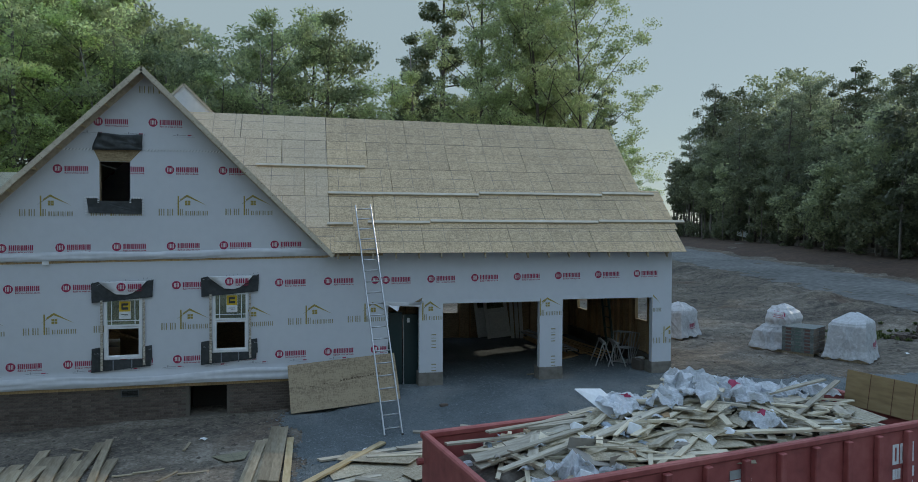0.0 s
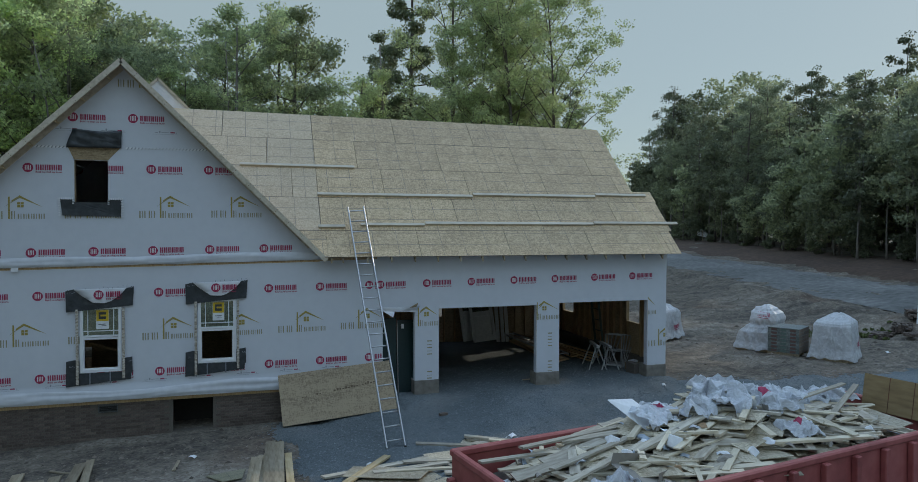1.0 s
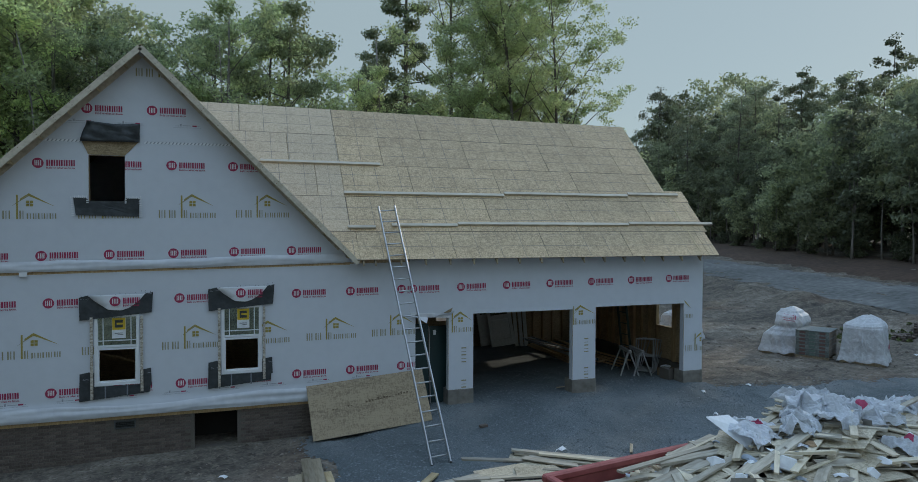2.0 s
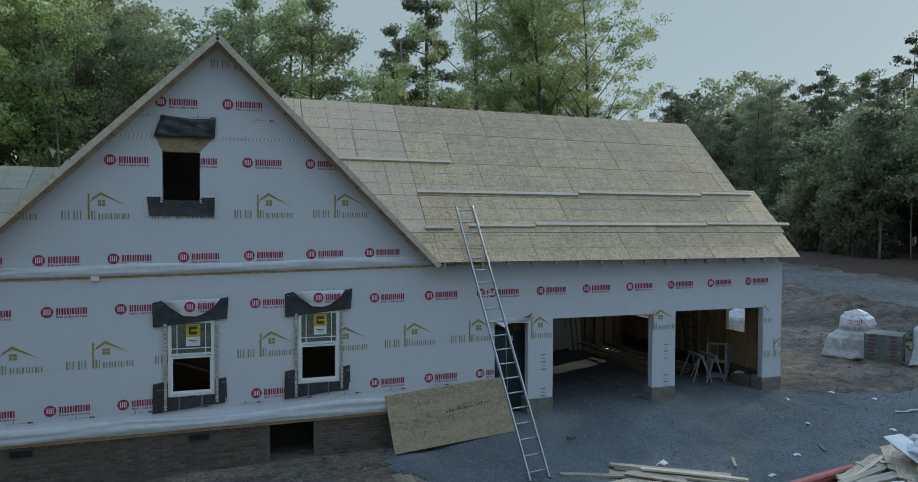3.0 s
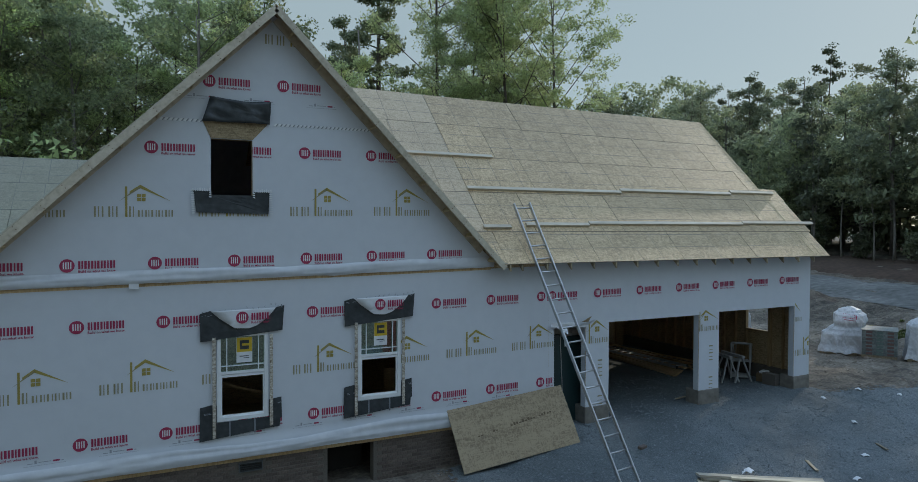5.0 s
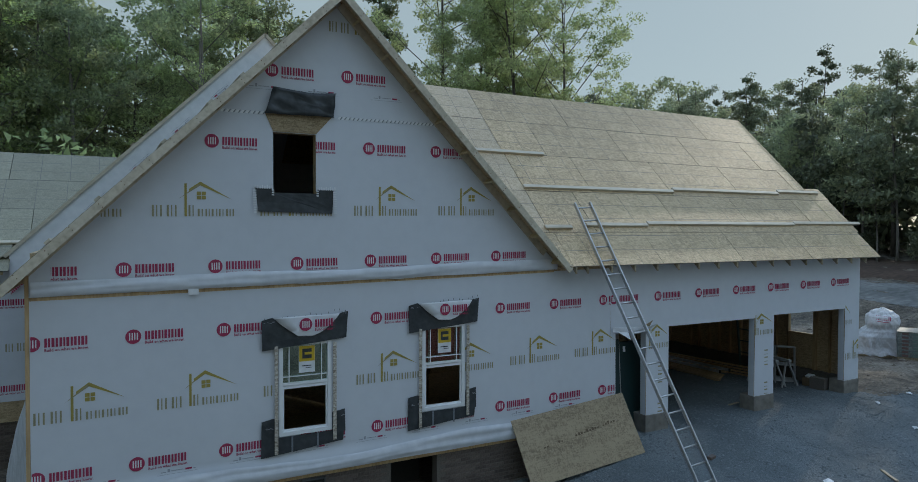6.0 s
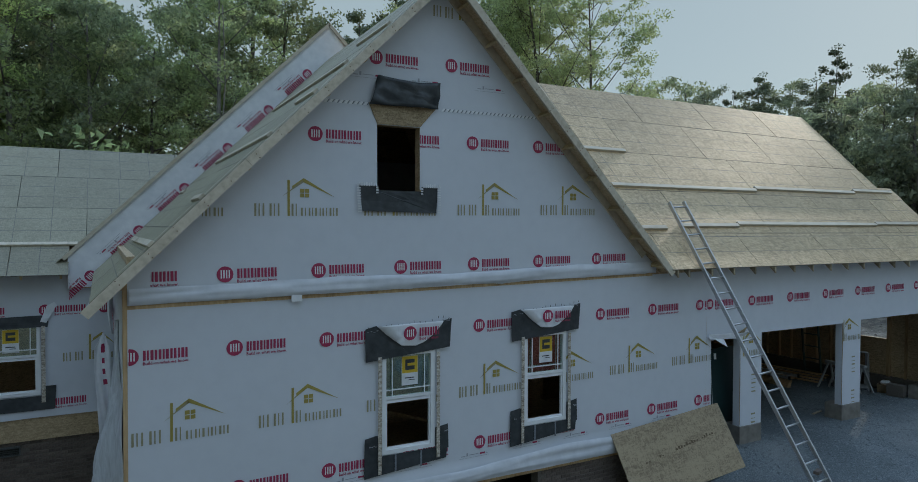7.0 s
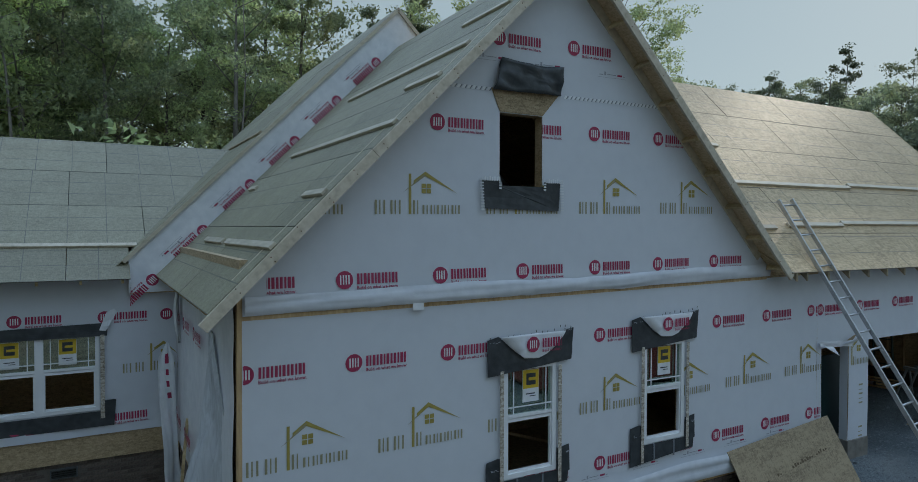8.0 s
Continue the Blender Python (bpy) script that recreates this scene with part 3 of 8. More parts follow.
def build_clods():
    """Crumbs of soil and small stones on the bare dirt."""
    rng = np.random.default_rng(15)
    verts, faces = [], []
    shape = np.array([(1, 0, 0), (-1, 0, 0), (0, 1, 0), (0, -1, 0), (0, 0, 1)])
    count = 0
    while count < 15000:
        x, y = (rng.uniform(-9, 1), rng.uniform(-8, -0.15)) if rng.random() < 0.4 else (rng.uniform(10.8, 34), rng.uniform(-5, 26))
        if gravel_inside(x, y):
            continue
        r = rng.uniform(0.012, 0.03) if rng.random() < 0.9 else rng.uniform(0.03, 0.07)
        if x > 10:
            r *= 1.5
        c, s = math.cos(count), math.sin(count)
        q = shape * np.array([r * rng.uniform(0.8, 1.6), r * rng.uniform(0.7, 1.2), r * rng.uniform(0.4, 0.8)])
        q = np.stack([q[:, 0] * c - q[:, 1] * s, q[:, 0] * s + q[:, 1] * c, q[:, 2]], 1) + (x, y, ground_z(x, y) - 0.004)
        k = len(verts)
        verts += q.tolist()
        faces += [(k + a, k + b, k + d) for a, b, d in ((0, 2, 4), (2, 1, 4), (1, 3, 4), (3, 0, 4))]
        count += 1
    me = bpy.data.meshes.new("soil_crumbs")
    me.from_pydata(verts, [], faces)
    me.materials.append(CRUMB)
    tagged(new("soil_crumbs", me), "brown soil crumbs and small stones on the dirt", "soil", kind="stuff")


CRUMB = material("soil_crumb", [(0.08, 0.066, 0.053), (0.16, 0.134, 0.107), (0.24, 0.21, 0.175)], 12, 0.95, 0.4, 1, island=0.5)


def build_road():
    bm = bmesh.new()
    rows = []
    for k in range(90):
        y = -60 + k * 2.6
        xc = road_x(y)
        w = 3.5 + 0.5 * noise.noise((y * 0.2, 0, 7))
        rows.append([bm.verts.new((xc + w * f, y, ground_z(xc + w * f, y) + 0.1 * (1.05 - f * f))) for f in (-1, -0.6, -0.2, 0.2, 0.6, 1)])
    for a, b in zip(rows, rows[1:]):
        for i in range(5):
            bm.faces.new((a[i], a[i + 1], b[i + 1], b[i]))
    structure(finish("road", bm, ROAD, smooth=True), "pale grey compacted gravel road curving past the woods", "road")


def build_bank():
    bm = bmesh.new()
    rows = []
    for k in range(90):
        y = -60 + k * 2.6
        off = 0.6 * noise.noise((y * 0.15, 3, 7))
        rows.append([bm.verts.new((road_x(y) + d + off, y, ground_z(road_x(y) + d + off, y) + (0.09 if 4.6 < d < 12 else -0.08) + 0.1 * noise.noise((d, y * 0.6, 3)) * (4.6 < d < 12))) for d in (4.3, 5.1, 6.2, 7.4, 8.6, 10.0, 11.6, 13.5)])
    for a, b in zip(rows, rows[1:]):
        for i in range(7):
            bm.faces.new((a[i], a[i + 1], b[i + 1], b[i]))
    structure(finish("clay_bank", bm, CLAY, smooth=True), "low reddish clay bank between the road and the woods", "bank")


# patch blends paler blotches into the stone colour
GRAVEL = material("crushed_stone", [(0.06, 0.075, 0.08), (0.112, 0.134, 0.142), (0.23, 0.256, 0.265)], 42, 0.9, 1.0, 0.5, detail=8, patch=((0.27, 0.275, 0.262), 0.42, 0.53, 0.4))
STONE = material("gravel_stone", [(0.1, 0.118, 0.125), (0.148, 0.17, 0.178), (0.205, 0.228, 0.238)], 20, 0.9, 0.3, 2, island=0.35, patch=((0.27, 0.275, 0.262), 0.42, 0.53, 0.35))
ROAD = material("road_gravel", [(0.075, 0.078, 0.075), (0.145, 0.149, 0.144), (0.235, 0.238, 0.23)], 3, 0.95, 0.4, 0.25, detail=9)
build_ground()
build_gravel()
build_clods()
build_road()
build_bank()

# ---- walls of the front block ----
W1 = (-4.71, -3.87, 0.98, 2.44)
W2 = (-2.25, -1.41, 1.06, 2.54)
UW = (-4.79, -4.12, 4.79, 5.73)
DOOR = (2.12, 2.96, -0.3, 2.1)
G1 = (3.6, 6.37, -0.3, 2.15)
G2 = (7.05, 9.85, -0.3, 2.19)
S2 = math.sqrt(0.5)
RAKE_R = ((APEX_X, 0, APEX_Z - 0.06), (S2, 0, S2))
RAKE_L = ((APEX_X, 0, APEX_Z - 0.06), (-S2, 0, S2))
SEAM = 3.38


def ripple(amp, seed):
    return lambda x, z: 0.008 + amp * (0.5 + 0.5 * noise.noise((x * 0.9, seed, z * 0.7))) + amp * 0.5 * noise.noise((x * 4, seed, z * 1.2))


def hem(x, z):
    """Baggy lower edge of the wrap."""
    low = max(0.0, min(1.0, (0.68 - z) / 0.16))
    long_ = 1 - 2.4 * abs(noise.noise((x * 0.55 + z * 1.5, 1, z * 9)))          # long sagging folds
    fine = 1 - 2.4 * abs(noise.noise((x * 1.7 - z * 4, 7, z * 17)))
    return 0.012 + 0.012 * noise.noise((x * 1.0, 2, z * 0.8)) + low * (0.024 + 0.012 * noise.noise((x * 0.7, 5, z * 5)) + 0.014 * long_ + 0.008 * fine)


def seam_rise(x):
    """The seam between the two wrap sheets climbs towards the garage."""
    return 0.0165 * (x + 3.8)


def seam_fold(x, z):
    low = max(0.0, min(1.0, (SEAM + 0.3 - z) / 0.2))
    long_ = 1 - 2.4 * abs(noise.noise((x * 0.6 + z * 2, 4, z * 9)))
    fine = 1 - 2.4 * abs(noise.noise((x * 1.9 + z * 5, 9, z * 16)))
    return 0.012 + 0.01 * noise.noise((x * 0.9, 8, z * 0.7)) + low * (0.016 + 0.008 * noise.noise((x * 0.6, 6, z * 5)) + 0.009 * long_ + 0.007 * fine)


holes_low = [W1, W2, DOOR, G1, G2]
wall_front = finish("wall_front", sheet(LEFT, RIGHT, 0.3, SEAM + 0.12, holes_low, step=3, depth=0.14), OSB_DARK)
structure(wall_front, "timber-framed front wall sheathed and covered in white printed housewrap", "wall")
wrap_low = part("housewrap", sheet(LEFT, 1.98, 0.36, SEAM - 0.025, [W1, W2], step=0.05, relief=hem), WRAP, wall_front, "white housewrap with red and gold print", True)
part("housewrap", sheet(1.98, RIGHT, 0.3, SEAM + 0.3, [DOOR, G1, G2], step=0.2, relief=ripple(0.012, 3)), WRAP, wall_front, "white housewrap with red and gold print", True)
bm = boxes((LEFT, 0.55, -0.018, 0, SEAM - 0.045, SEAM + 0.02))
for v in bm.verts:
    v.co.z += seam_rise(v.co.x)
part("band_board", bm, STUD, wall_front, "bare wood strip between the wrap sheets")
for v in wrap_low.data.vertices:
    v.co.z += seam_rise(v.co.x) * max(0.0, min(1.0, (v.co.z - 2.95) / 0.3))
for g in (DOOR, G1, G2):
    bm = bmesh.new()
    for sx in (g[0], g[1]):
        s = 1 if sx == g[0] else -1
        box(bm, min(sx, sx + s * 0.006), max(sx, sx + s * 0.006), 0.002, 0.15, 0.3, g[3])
    box(bm, g[0], g[1], 0.002, 0.15, g[3] - 0.006, g[3])
    part("jamb_wrap", bm, WRAP, wall_front)
wall_gable = finish("wall_gable", sheet(LEFT - 0.3, 0.8, SEAM + 0.12, 8.0, [UW], [RAKE_R, RAKE_L], step=3, depth=0.14), OSB_DARK)
structure(wall_gable, "tall triangular gable wall covered in white printed housewrap", "wall")
wrap_top = part("housewrap", sheet(LEFT, 0.62, SEAM + 0.02, 8.0, [UW], [RAKE_R, RAKE_L], step=0.09, relief=seam_fold), WRAP, wall_gable, "white housewrap with red and gold print", True)
wrap_top.location.y = -0.012
for v in wrap_top.data.vertices:
    low = max(0.0, min(1.0, (SEAM + 0.4 - v.co.z) / 0.35))
    v.co.z += low * (seam_rise(v.co.x) - 0.016 + (0.022 * noise.noise((v.co.x * 1.3, 2, 5)) + 0.012 * noise.noise((v.co.x * 5, 2, 5))) * (low > 0.9))

def flap(z0, height, seed):
    """Loose lower edge of a wrap sheet lying over itself in long level folds; the top edge wanders."""
    def relief(x, z):
        f = (z - z0) / height
        long_ = 1 - 2.2 * abs(noise.noise((x * 0.35 + seed, seed, z * 13 + 0.7 * noise.noise((x * 0.5, seed, 1)))))
        return 0.008 + 0.03 * math.sin(min(1.0, max(0.0, f)) * math.pi) ** 0.4 * (0.4 + 0.9 * long_) + 0.008 * noise.noise((x * 3, seed, z * 16))
    return relief


bm = sheet(LEFT + 0.02, 0.52, SEAM + 0.025, SEAM + 0.225, step=0.03, relief=flap(SEAM + 0.025, 0.2, 2))
for v in bm.verts:
    f = (v.co.z - SEAM - 0.025) / 0.2
    v.co.z += seam_rise(v.co.x) + f * (0.07 * noise.noise((v.co.x * 0.45, 7, 2)) + 0.02 * noise.noise((v.co.x * 2, 7, 2))) - 0.015
flap_top = part("wrap_flap", bm, FLAP, wall_gable, "loose white wrap edge lying in level folds over the seam", True)
flap_top.location.y = -0.045
bm = sheet(LEFT + 0.02, 1.95, 0.33, 0.6, step=0.035, relief=flap(0.33, 0.27, 9))
for v in bm.verts:
    f = (v.co.z - 0.33) / 0.27
    v.co.z += f * (0.08 * noise.noise((v.co.x * 0.4, 17, 2)) + 0.02 * noise.noise((v.co.x * 1.7, 7, 2))) + (1 - f) * 0.025 * noise.noise((v.co.x * 0.9, 4, 4))
flap_low = part("wrap_flap", bm, FLAP, wall_front, "loose white wrap edge hanging in level folds over the foundation", True)
flap_low.location.y = -0.07

# brick foundation cores and rim
FOUND = (-0.95, 0.24)
CRAWL = (-2.81, -1.93, -0.52, 0.24)
foundation = finish("foundation_front", sheet(LEFT, 2.1, FOUND[0], FOUND[1], [CRAWL], step=4, depth=0.2), MORTAR)
foundation.location.y = 0.03
structure(foundation, "brown brick crawl-space foundation wall with a dark access hole", "foundation")
part("rim_board", boxes((LEFT, 2.1, -0.005, 0.1, 0.24, 0.37)), STUD, foundation, "bare wooden rim board under the wrap")

# side wall, rear gable wall, left wing wall
side = finish("wall_side", sheet(0.14, BACK_Y + 0.1, -0.3, 3.9, step=4, depth=0.12), OSB_DARK)
side.matrix_world = pose(LEFT + 0.12, 0, 0, 0, 0, 90)
structure(side, "side wall of the front block under loose housewrap", "wall")
side_wrap = part("housewrap", sheet(0.2, BACK_Y + 0.08, 0.45, 3.5, step=0.16, relief=lambda x, z: 0.02 + 0.05 * abs(noise.noise((x * 1.2, 3, z * 0.9)))), LOOSE, side, "loose white housewrap", True)
side_wrap.matrix_basis = pose(0, 0.14, 0) @ Matrix.Diagonal((1, -1, 1, 1))
bm = bmesh.new()
beam(bm, (W1[0] - 0.25, 1.1, W1[2] + 0.55), (W1[1] + 0.7, 1.1, W1[2] - 0.05), 0.09, 0.04, (0, 0, 1))
tagged(finish("brace", bm, STUD), "diagonal timber brace inside the front room", "brace")
B_R = ((APEX_X, 0, BACK_Z - 0.05), (S2, 0, S2))
B_L = ((APEX_X, 0, BACK_Z - 0.05), (-S2, 0, S2))
wall_back = finish("wall_rear_gable", sheet(-8.78, 1.3, 3.1, 8.8, (), [B_R, B_L], step=4, depth=0.14), OSB_DARK)
wall_back.location.y = BACK_Y
structure(wall_back, "rear gable wall showing a sloping strip of printed housewrap above the lower roof", "wall")
part("housewrap", sheet(-8.8, 1.3, 3.12, 8.8, (), [B_R, B_L], step=0.2, relief=ripple(0.015, 11)), LOOSE, wall_back, "white housewrap strip along the rake", True)
LW_Y = 5.58
LWIN = (-10.98, -9.25, 1.14, 2.44)
wall_left = finish("wall_left_wing", sheet(-17, LEFT - 0.02, 0.3, 3.6, [LWIN], step=4, depth=0.14), OSB_DARK)
wall_left.location.y = LW_Y
structure(wall_left, "recessed wall of the left wing in white printed housewrap", "wall")
part("housewrap", sheet(-17, LEFT - 0.02, 0.72, 3.6, [LWIN], step=0.14, relief=lambda x, z: hem(x, z - 0.34)), WRAP, wall_left, "white housewrap with red and gold print", True)
part("rim_board", boxes((-17, LEFT - 0.02, -0.012, 0, 0.3, 0.74)), OSB_DARK, wall_left, "bare strand board rim under the wrap")
found_left = finish("foundation_left", sheet(-17, LEFT - 0.02, -1.0, 0.3, step=4, depth=0.2), MORTAR)
found_left.location.y = LW_Y + 0.03
structure(found_left, "brown brick foundation of the left wing", "foundation")
found_side = finish("foundation_side", sheet(0.06, LW_Y, -1.0, 0.3, step=4, depth=0.18), MORTAR)
found_side.matrix_world = pose(LEFT + 0.2, 0, 0, 0, 0, 90)
structure(found_side, "brown brick foundation along the side wall", "foundation")

# garage side and back walls, floors and ceilings indoors
GW1, GW2 = (1.2, 1.95, 1.3, 2.25), (5.6, 6.5, 1.1, 2.25)
gar_side = finish("wall_garage_side", sheet(0.14, GAR_BACK, 0.3, 3.9, [GW1, GW2], step=4, depth=0.02), OSB_DARK)
gar_side.matrix_world = pose(RIGHT, 0, 0, 0, 0, 90)
structure(gar_side, "garage side wall with bare studs, sheathing and window openings", "wall")
gar_base = finish("foundation_garage_side", boxes((RIGHT - 0.16, RIGHT + 0.03, 0.2, GAR_BACK, -0.4, 0.3)), MORTAR)
structure(gar_base, "low masonry base under the garage side wall", "foundation")
gar_back = finish("wall_garage_back", sheet(0.6, RIGHT, -0.3, 3.9, [(4.9, 5.75, 0.9, 2.2)], step=4, depth=0.02), OSB_DARK)
gar_back.location.y = GAR_BACK
structure(gar_back, "garage back wall with bare studs and sheathing", "wall")
gar_left = finish("wall_garage_house", boxes((1.4, 1.5, 0.14, GAR_BACK, -0.3, 3.9)), OSB_DARK)
structure(gar_left, "wall between the garage and the house", "wall")
for y in [0.3 + 0.41 * i for i in range(17)]:
    if not any(w[0] - 0.02 < y < w[1] + 0.02 for w in (GW1, GW2)):
        part("stud", boxes((RIGHT - 0.11, RIGHT - 0.021, y, y + 0.038, 0.3, 3.3)), STUD, gar_side).matrix_parent_inverse = gar_side.matrix_world.inverted()
for w in (GW1, GW2):
    for a, b in ((w[2] - 0.04, w[2]), (w[3], w[3] + 0.12)):
        part("window_header", boxes((RIGHT - 0.11, RIGHT - 0.021, w[0] - 0.04, w[1] + 0.04, a, b)), STUD, gar_side).matrix_parent_inverse = gar_side.matrix_world.inverted()
    for y in (w[0] - 0.04, w[1]):
        part("jack_stud", boxes((RIGHT - 0.11, RIGHT - 0.021, y, y + 0.04, 0.3, w[3])), STUD, gar_side).matrix_parent_inverse = gar_side.matrix_world.inverted()
for x in [1.7 + 0.41 * i for i in range(22)]:
    if not 4.86 < x < 5.75:
        part("stud", boxes((x, x + 0.038, -0.1, -0.002, -0.1, 3.3)), STUD, gar_back)
gar_ceiling = finish("ceiling_garage", boxes((0.6, RIGHT - 0.02, 0.15, GAR_BACK, 3.3, 3.34), *[(1.55 + 0.61 * i, 1.59 + 0.61 * i, 0.15, GAR_BACK - 0.02, 3.06, 3.298) for i in range(15)]), OSB_DARK)
structure(gar_ceiling, "open joists and decking above the garage", "ceiling")
floor_in = finish("floor_house", boxes((LEFT + 0.02, 1.4, 0.15, BACK_Y, 0.2, 0.34)), OSB_DARK)
structure(floor_in, "strand board subfloor inside the house", "floor")
ceil_in = finish("ceiling_house", boxes((LEFT + 0.15, 1.4, 0.15, BACK_Y, 3.2, 3.3)), OSB_DARK)
structure(ceil_in, "floor decking above the ground-floor room", "ceiling")
partition = finish("wall_partition", sheet(LEFT + 0.15, 1.4, 0.34, 3.2, [(-6.5, -5.2, 0.34, 2.4), (-0.5, 0.6, 0.34, 2.4)], step=4, depth=0.1), OSB_DARK)
partition.location.y = 3.4
structure(partition, "inner partition wall behind the windows", "wall")
lw_in = finish("wall_left_wing_inner", boxes((-17, LEFT - 0.1, LW_Y + 3.0, LW_Y + 3.1, -0.5, 3.6), (-17, LEFT, LW_Y + 0.16, LW_Y + 3.0, 0.2, 0.3)), OSB_DARK)
structure(lw_in, "inner wall and subfloor of the left wing", "wall")
house_back = finish("wall_house_back", sheet(-17, 1.5, -0.5, 3.7, [(-7, -5, 0.5, 2.5), (-3.5, -1.5, 0.5, 2.5), (-12, -10, 0.8, 2.4)], step=4, depth=0.1), OSB_DARK)
house_back.location.y = 12.4
structure(house_back, "plain back wall of the house", "wall")


# ---- roofs of strand board sheets ----
def roof_panel(parent, m, u0, u1, v0, v1, mat):
    g = 0.005
    bm = boxes((-(u1 - u0) / 2 + g, (u1 - u0) / 2 - g, 0, v1 - v0 - 2 * g, -0.014, 0))
    ob = finish("roof_panel", bm, mat, parent)
    ob.matrix_basis = m @ pose((u0 + u1) / 2, v0 + g, random.uniform(-0.001, 0.002), random.uniform(-0.05, 0.05))
    return ob


def roof(name, label, origin, u_way, v_way, rows, joints, mat, split=None, fresh=None):
    """rows: edges up the slope; joints: for each row its first edge, last edge and one joint (sheets are 2.44 long); sheets before split are newer."""
    base = empty(name)
    structure(base, label, "roof")
    u, v = Vector(u_way).normalized(), Vector(v_way).normalized()
    m = Matrix((u, v, u.cross(v))).transposed().to_4x4()
    m.translation = origin
    for (v0, v1), (lo, hi, j) in zip(zip(rows, rows[1:]), joints):
        cuts = [lo] + [c for c in [j + 2.44 * k for k in range(-12, 13)] if lo + 0.05 < c < hi - 0.05] + [hi]
        if split is not None and lo < split:
            cuts = sorted([c for c in cuts if abs(c - split) > 0.3] + [split])
        for a, b in zip(cuts, cuts[1:]):
            roof_panel(base, m, a, b, v0, v1, fresh if split is not None and b <= split else mat)
    return base


R2 = math.sqrt(2)
g_rows = [0, 0.91, 2.13, 3.35, 4.57, (G_RIDGE + 0.42) * R2]
roof_garage = roof("roof_garage", "steep garage roof decked with bare strand board sheets", (0, -0.42, G_PLANE - 0.42), (1, 0, 0), (0, 1, 1), g_rows,
                   [(0.72, 10.7, 0.6), (-0.9, 10.8, 1.82), (-1.8, 10.2, 2.41), (-2.7, 10.2, 1.78), (-3.4, 10.2, 0.6)], OSB_ROOF, 0.62, OSB_FRESH)
bm = bmesh.new()
tri_top = [bm.verts.new((x, y, y + G_PLANE)) for x, y in ((0.66, -0.42), (0.722, -0.42), (0.722, 0.022), (0.2, 0.022))]
bm.faces.new(tri_top)
r = bmesh.ops.extrude_face_region(bm, geom=bm.faces[:])
bmesh.ops.translate(bm, verts=[v for v in r["geom"] if isinstance(v, bmesh.types.BMVert)], vec=(0, 0.01, -0.01))
finish("roof_panel", bm, OSB_ROOF, roof_garage)
roof_panel(roof_garage, Matrix(((1, 0, 0, 0), (0, S2, -S2, -0.42), (0, S2, S2, G_PLANE - 0.42), (0, 0, 0, 1))), -0.3, 0.72, 0.62, 0.91, OSB_ROOF)
roof_panel(roof_garage, Matrix(((1, 0, 0, 0), (0, S2, -S2, -0.42), (0, S2, S2, G_PLANE - 0.42), (0, 0, 0, 1))), 10.2, 10.84, 2.13, 2.62, OSB_ROOF)
roof("roof_garage_rear", "rear slope of the garage roof", (0, 2 * G_RIDGE + 0.42, G_PLANE - 0.42), (-1, 0, 0), (0, -1, 1), [0, 1.22, 2.44, 3.66, 4.88, (G_RIDGE + 0.42) * R2 - 0.01],
     [(-10.2, 3.4, 0)] * 5, OSB_ROOF)
f_len = (APEX_X + 8.38) * R2
f_rows = [0, 1.22, 2.44, 3.66, 4.88, 6.1, f_len]
roof("roof_front_left", "left slope of the front gable roof in bare strand board", (-8.38, 0, APEX_Z - (APEX_X + 8.38)), (0, -1, 0), (1, 0, 1), f_rows,
     [(-BACK_Y, 0.36, -2.0 - 1.22 * (k % 2)) for k in range(6)], OSB_GREY)
roof("roof_front_right", "right slope of the front gable roof in bare strand board", (0.74, 0, APEX_Z - 4.52), (0, 1, 0), (-1, 0, 1), [0, 1.22, 2.44, 3.66, 4.88, 6.1, 4.52 * R2 - 0.01],
     [(-0.36, BACK_Y, 0.4 + 1.22 * (k % 2)) for k in range(6)], OSB_ROOF)
b_len = (BACK_Z - 3.55) * R2
b_rows = [0, 1.22, 2.44, 3.66, 4.88, 6.1, b_len]
roof("roof_rear_left", "left slope of the rear gable roof in bare strand board", (APEX_X - (BACK_Z - 3.55), 0, 3.55), (0, -1, 0), (1, 0, 1), b_rows,
     [(-12.4, 0.06 - BACK_Y, -7.5 - 1.22 * (k % 2)) for k in range(6)], OSB_GREY)
roof("roof_rear_right", "right slope of the rear gable roof in bare strand board", (APEX_X + (BACK_Z - 3.55), 0, 3.55), (0, 1, 0), (-1, 0, 1), b_rows[:-1] + [b_len - 0.01],
     [(BACK_Y - 0.06, 12.4, 7.5 + 1.22 * (k % 2)) for k in range(6)], OSB_ROOF)
LW_EAVE, LW_RIDGE = (5.12, 3.38), (9.0, 6.06)
lw_up = Vector((0, LW_RIDGE[0] - LW_EAVE[0], LW_RIDGE[1] - LW_EAVE[1]))
lw_rows = [0, 1.0, 2.22, 3.44, lw_up.length]
# shade on this wing is put into the darker sheet colour
roof("roof_left_wing", "left wing roof in bare strand board toned down for shade", (0, LW_EAVE[0], LW_EAVE[1]), (1, 0, 0), lw_up, lw_rows,
     [(-17, -8.78, -9.72), (-17, -7.6, -8.5), (-17, -6.6, -9.72), (-17, -6.0, -9.07)], OSB_GREY)
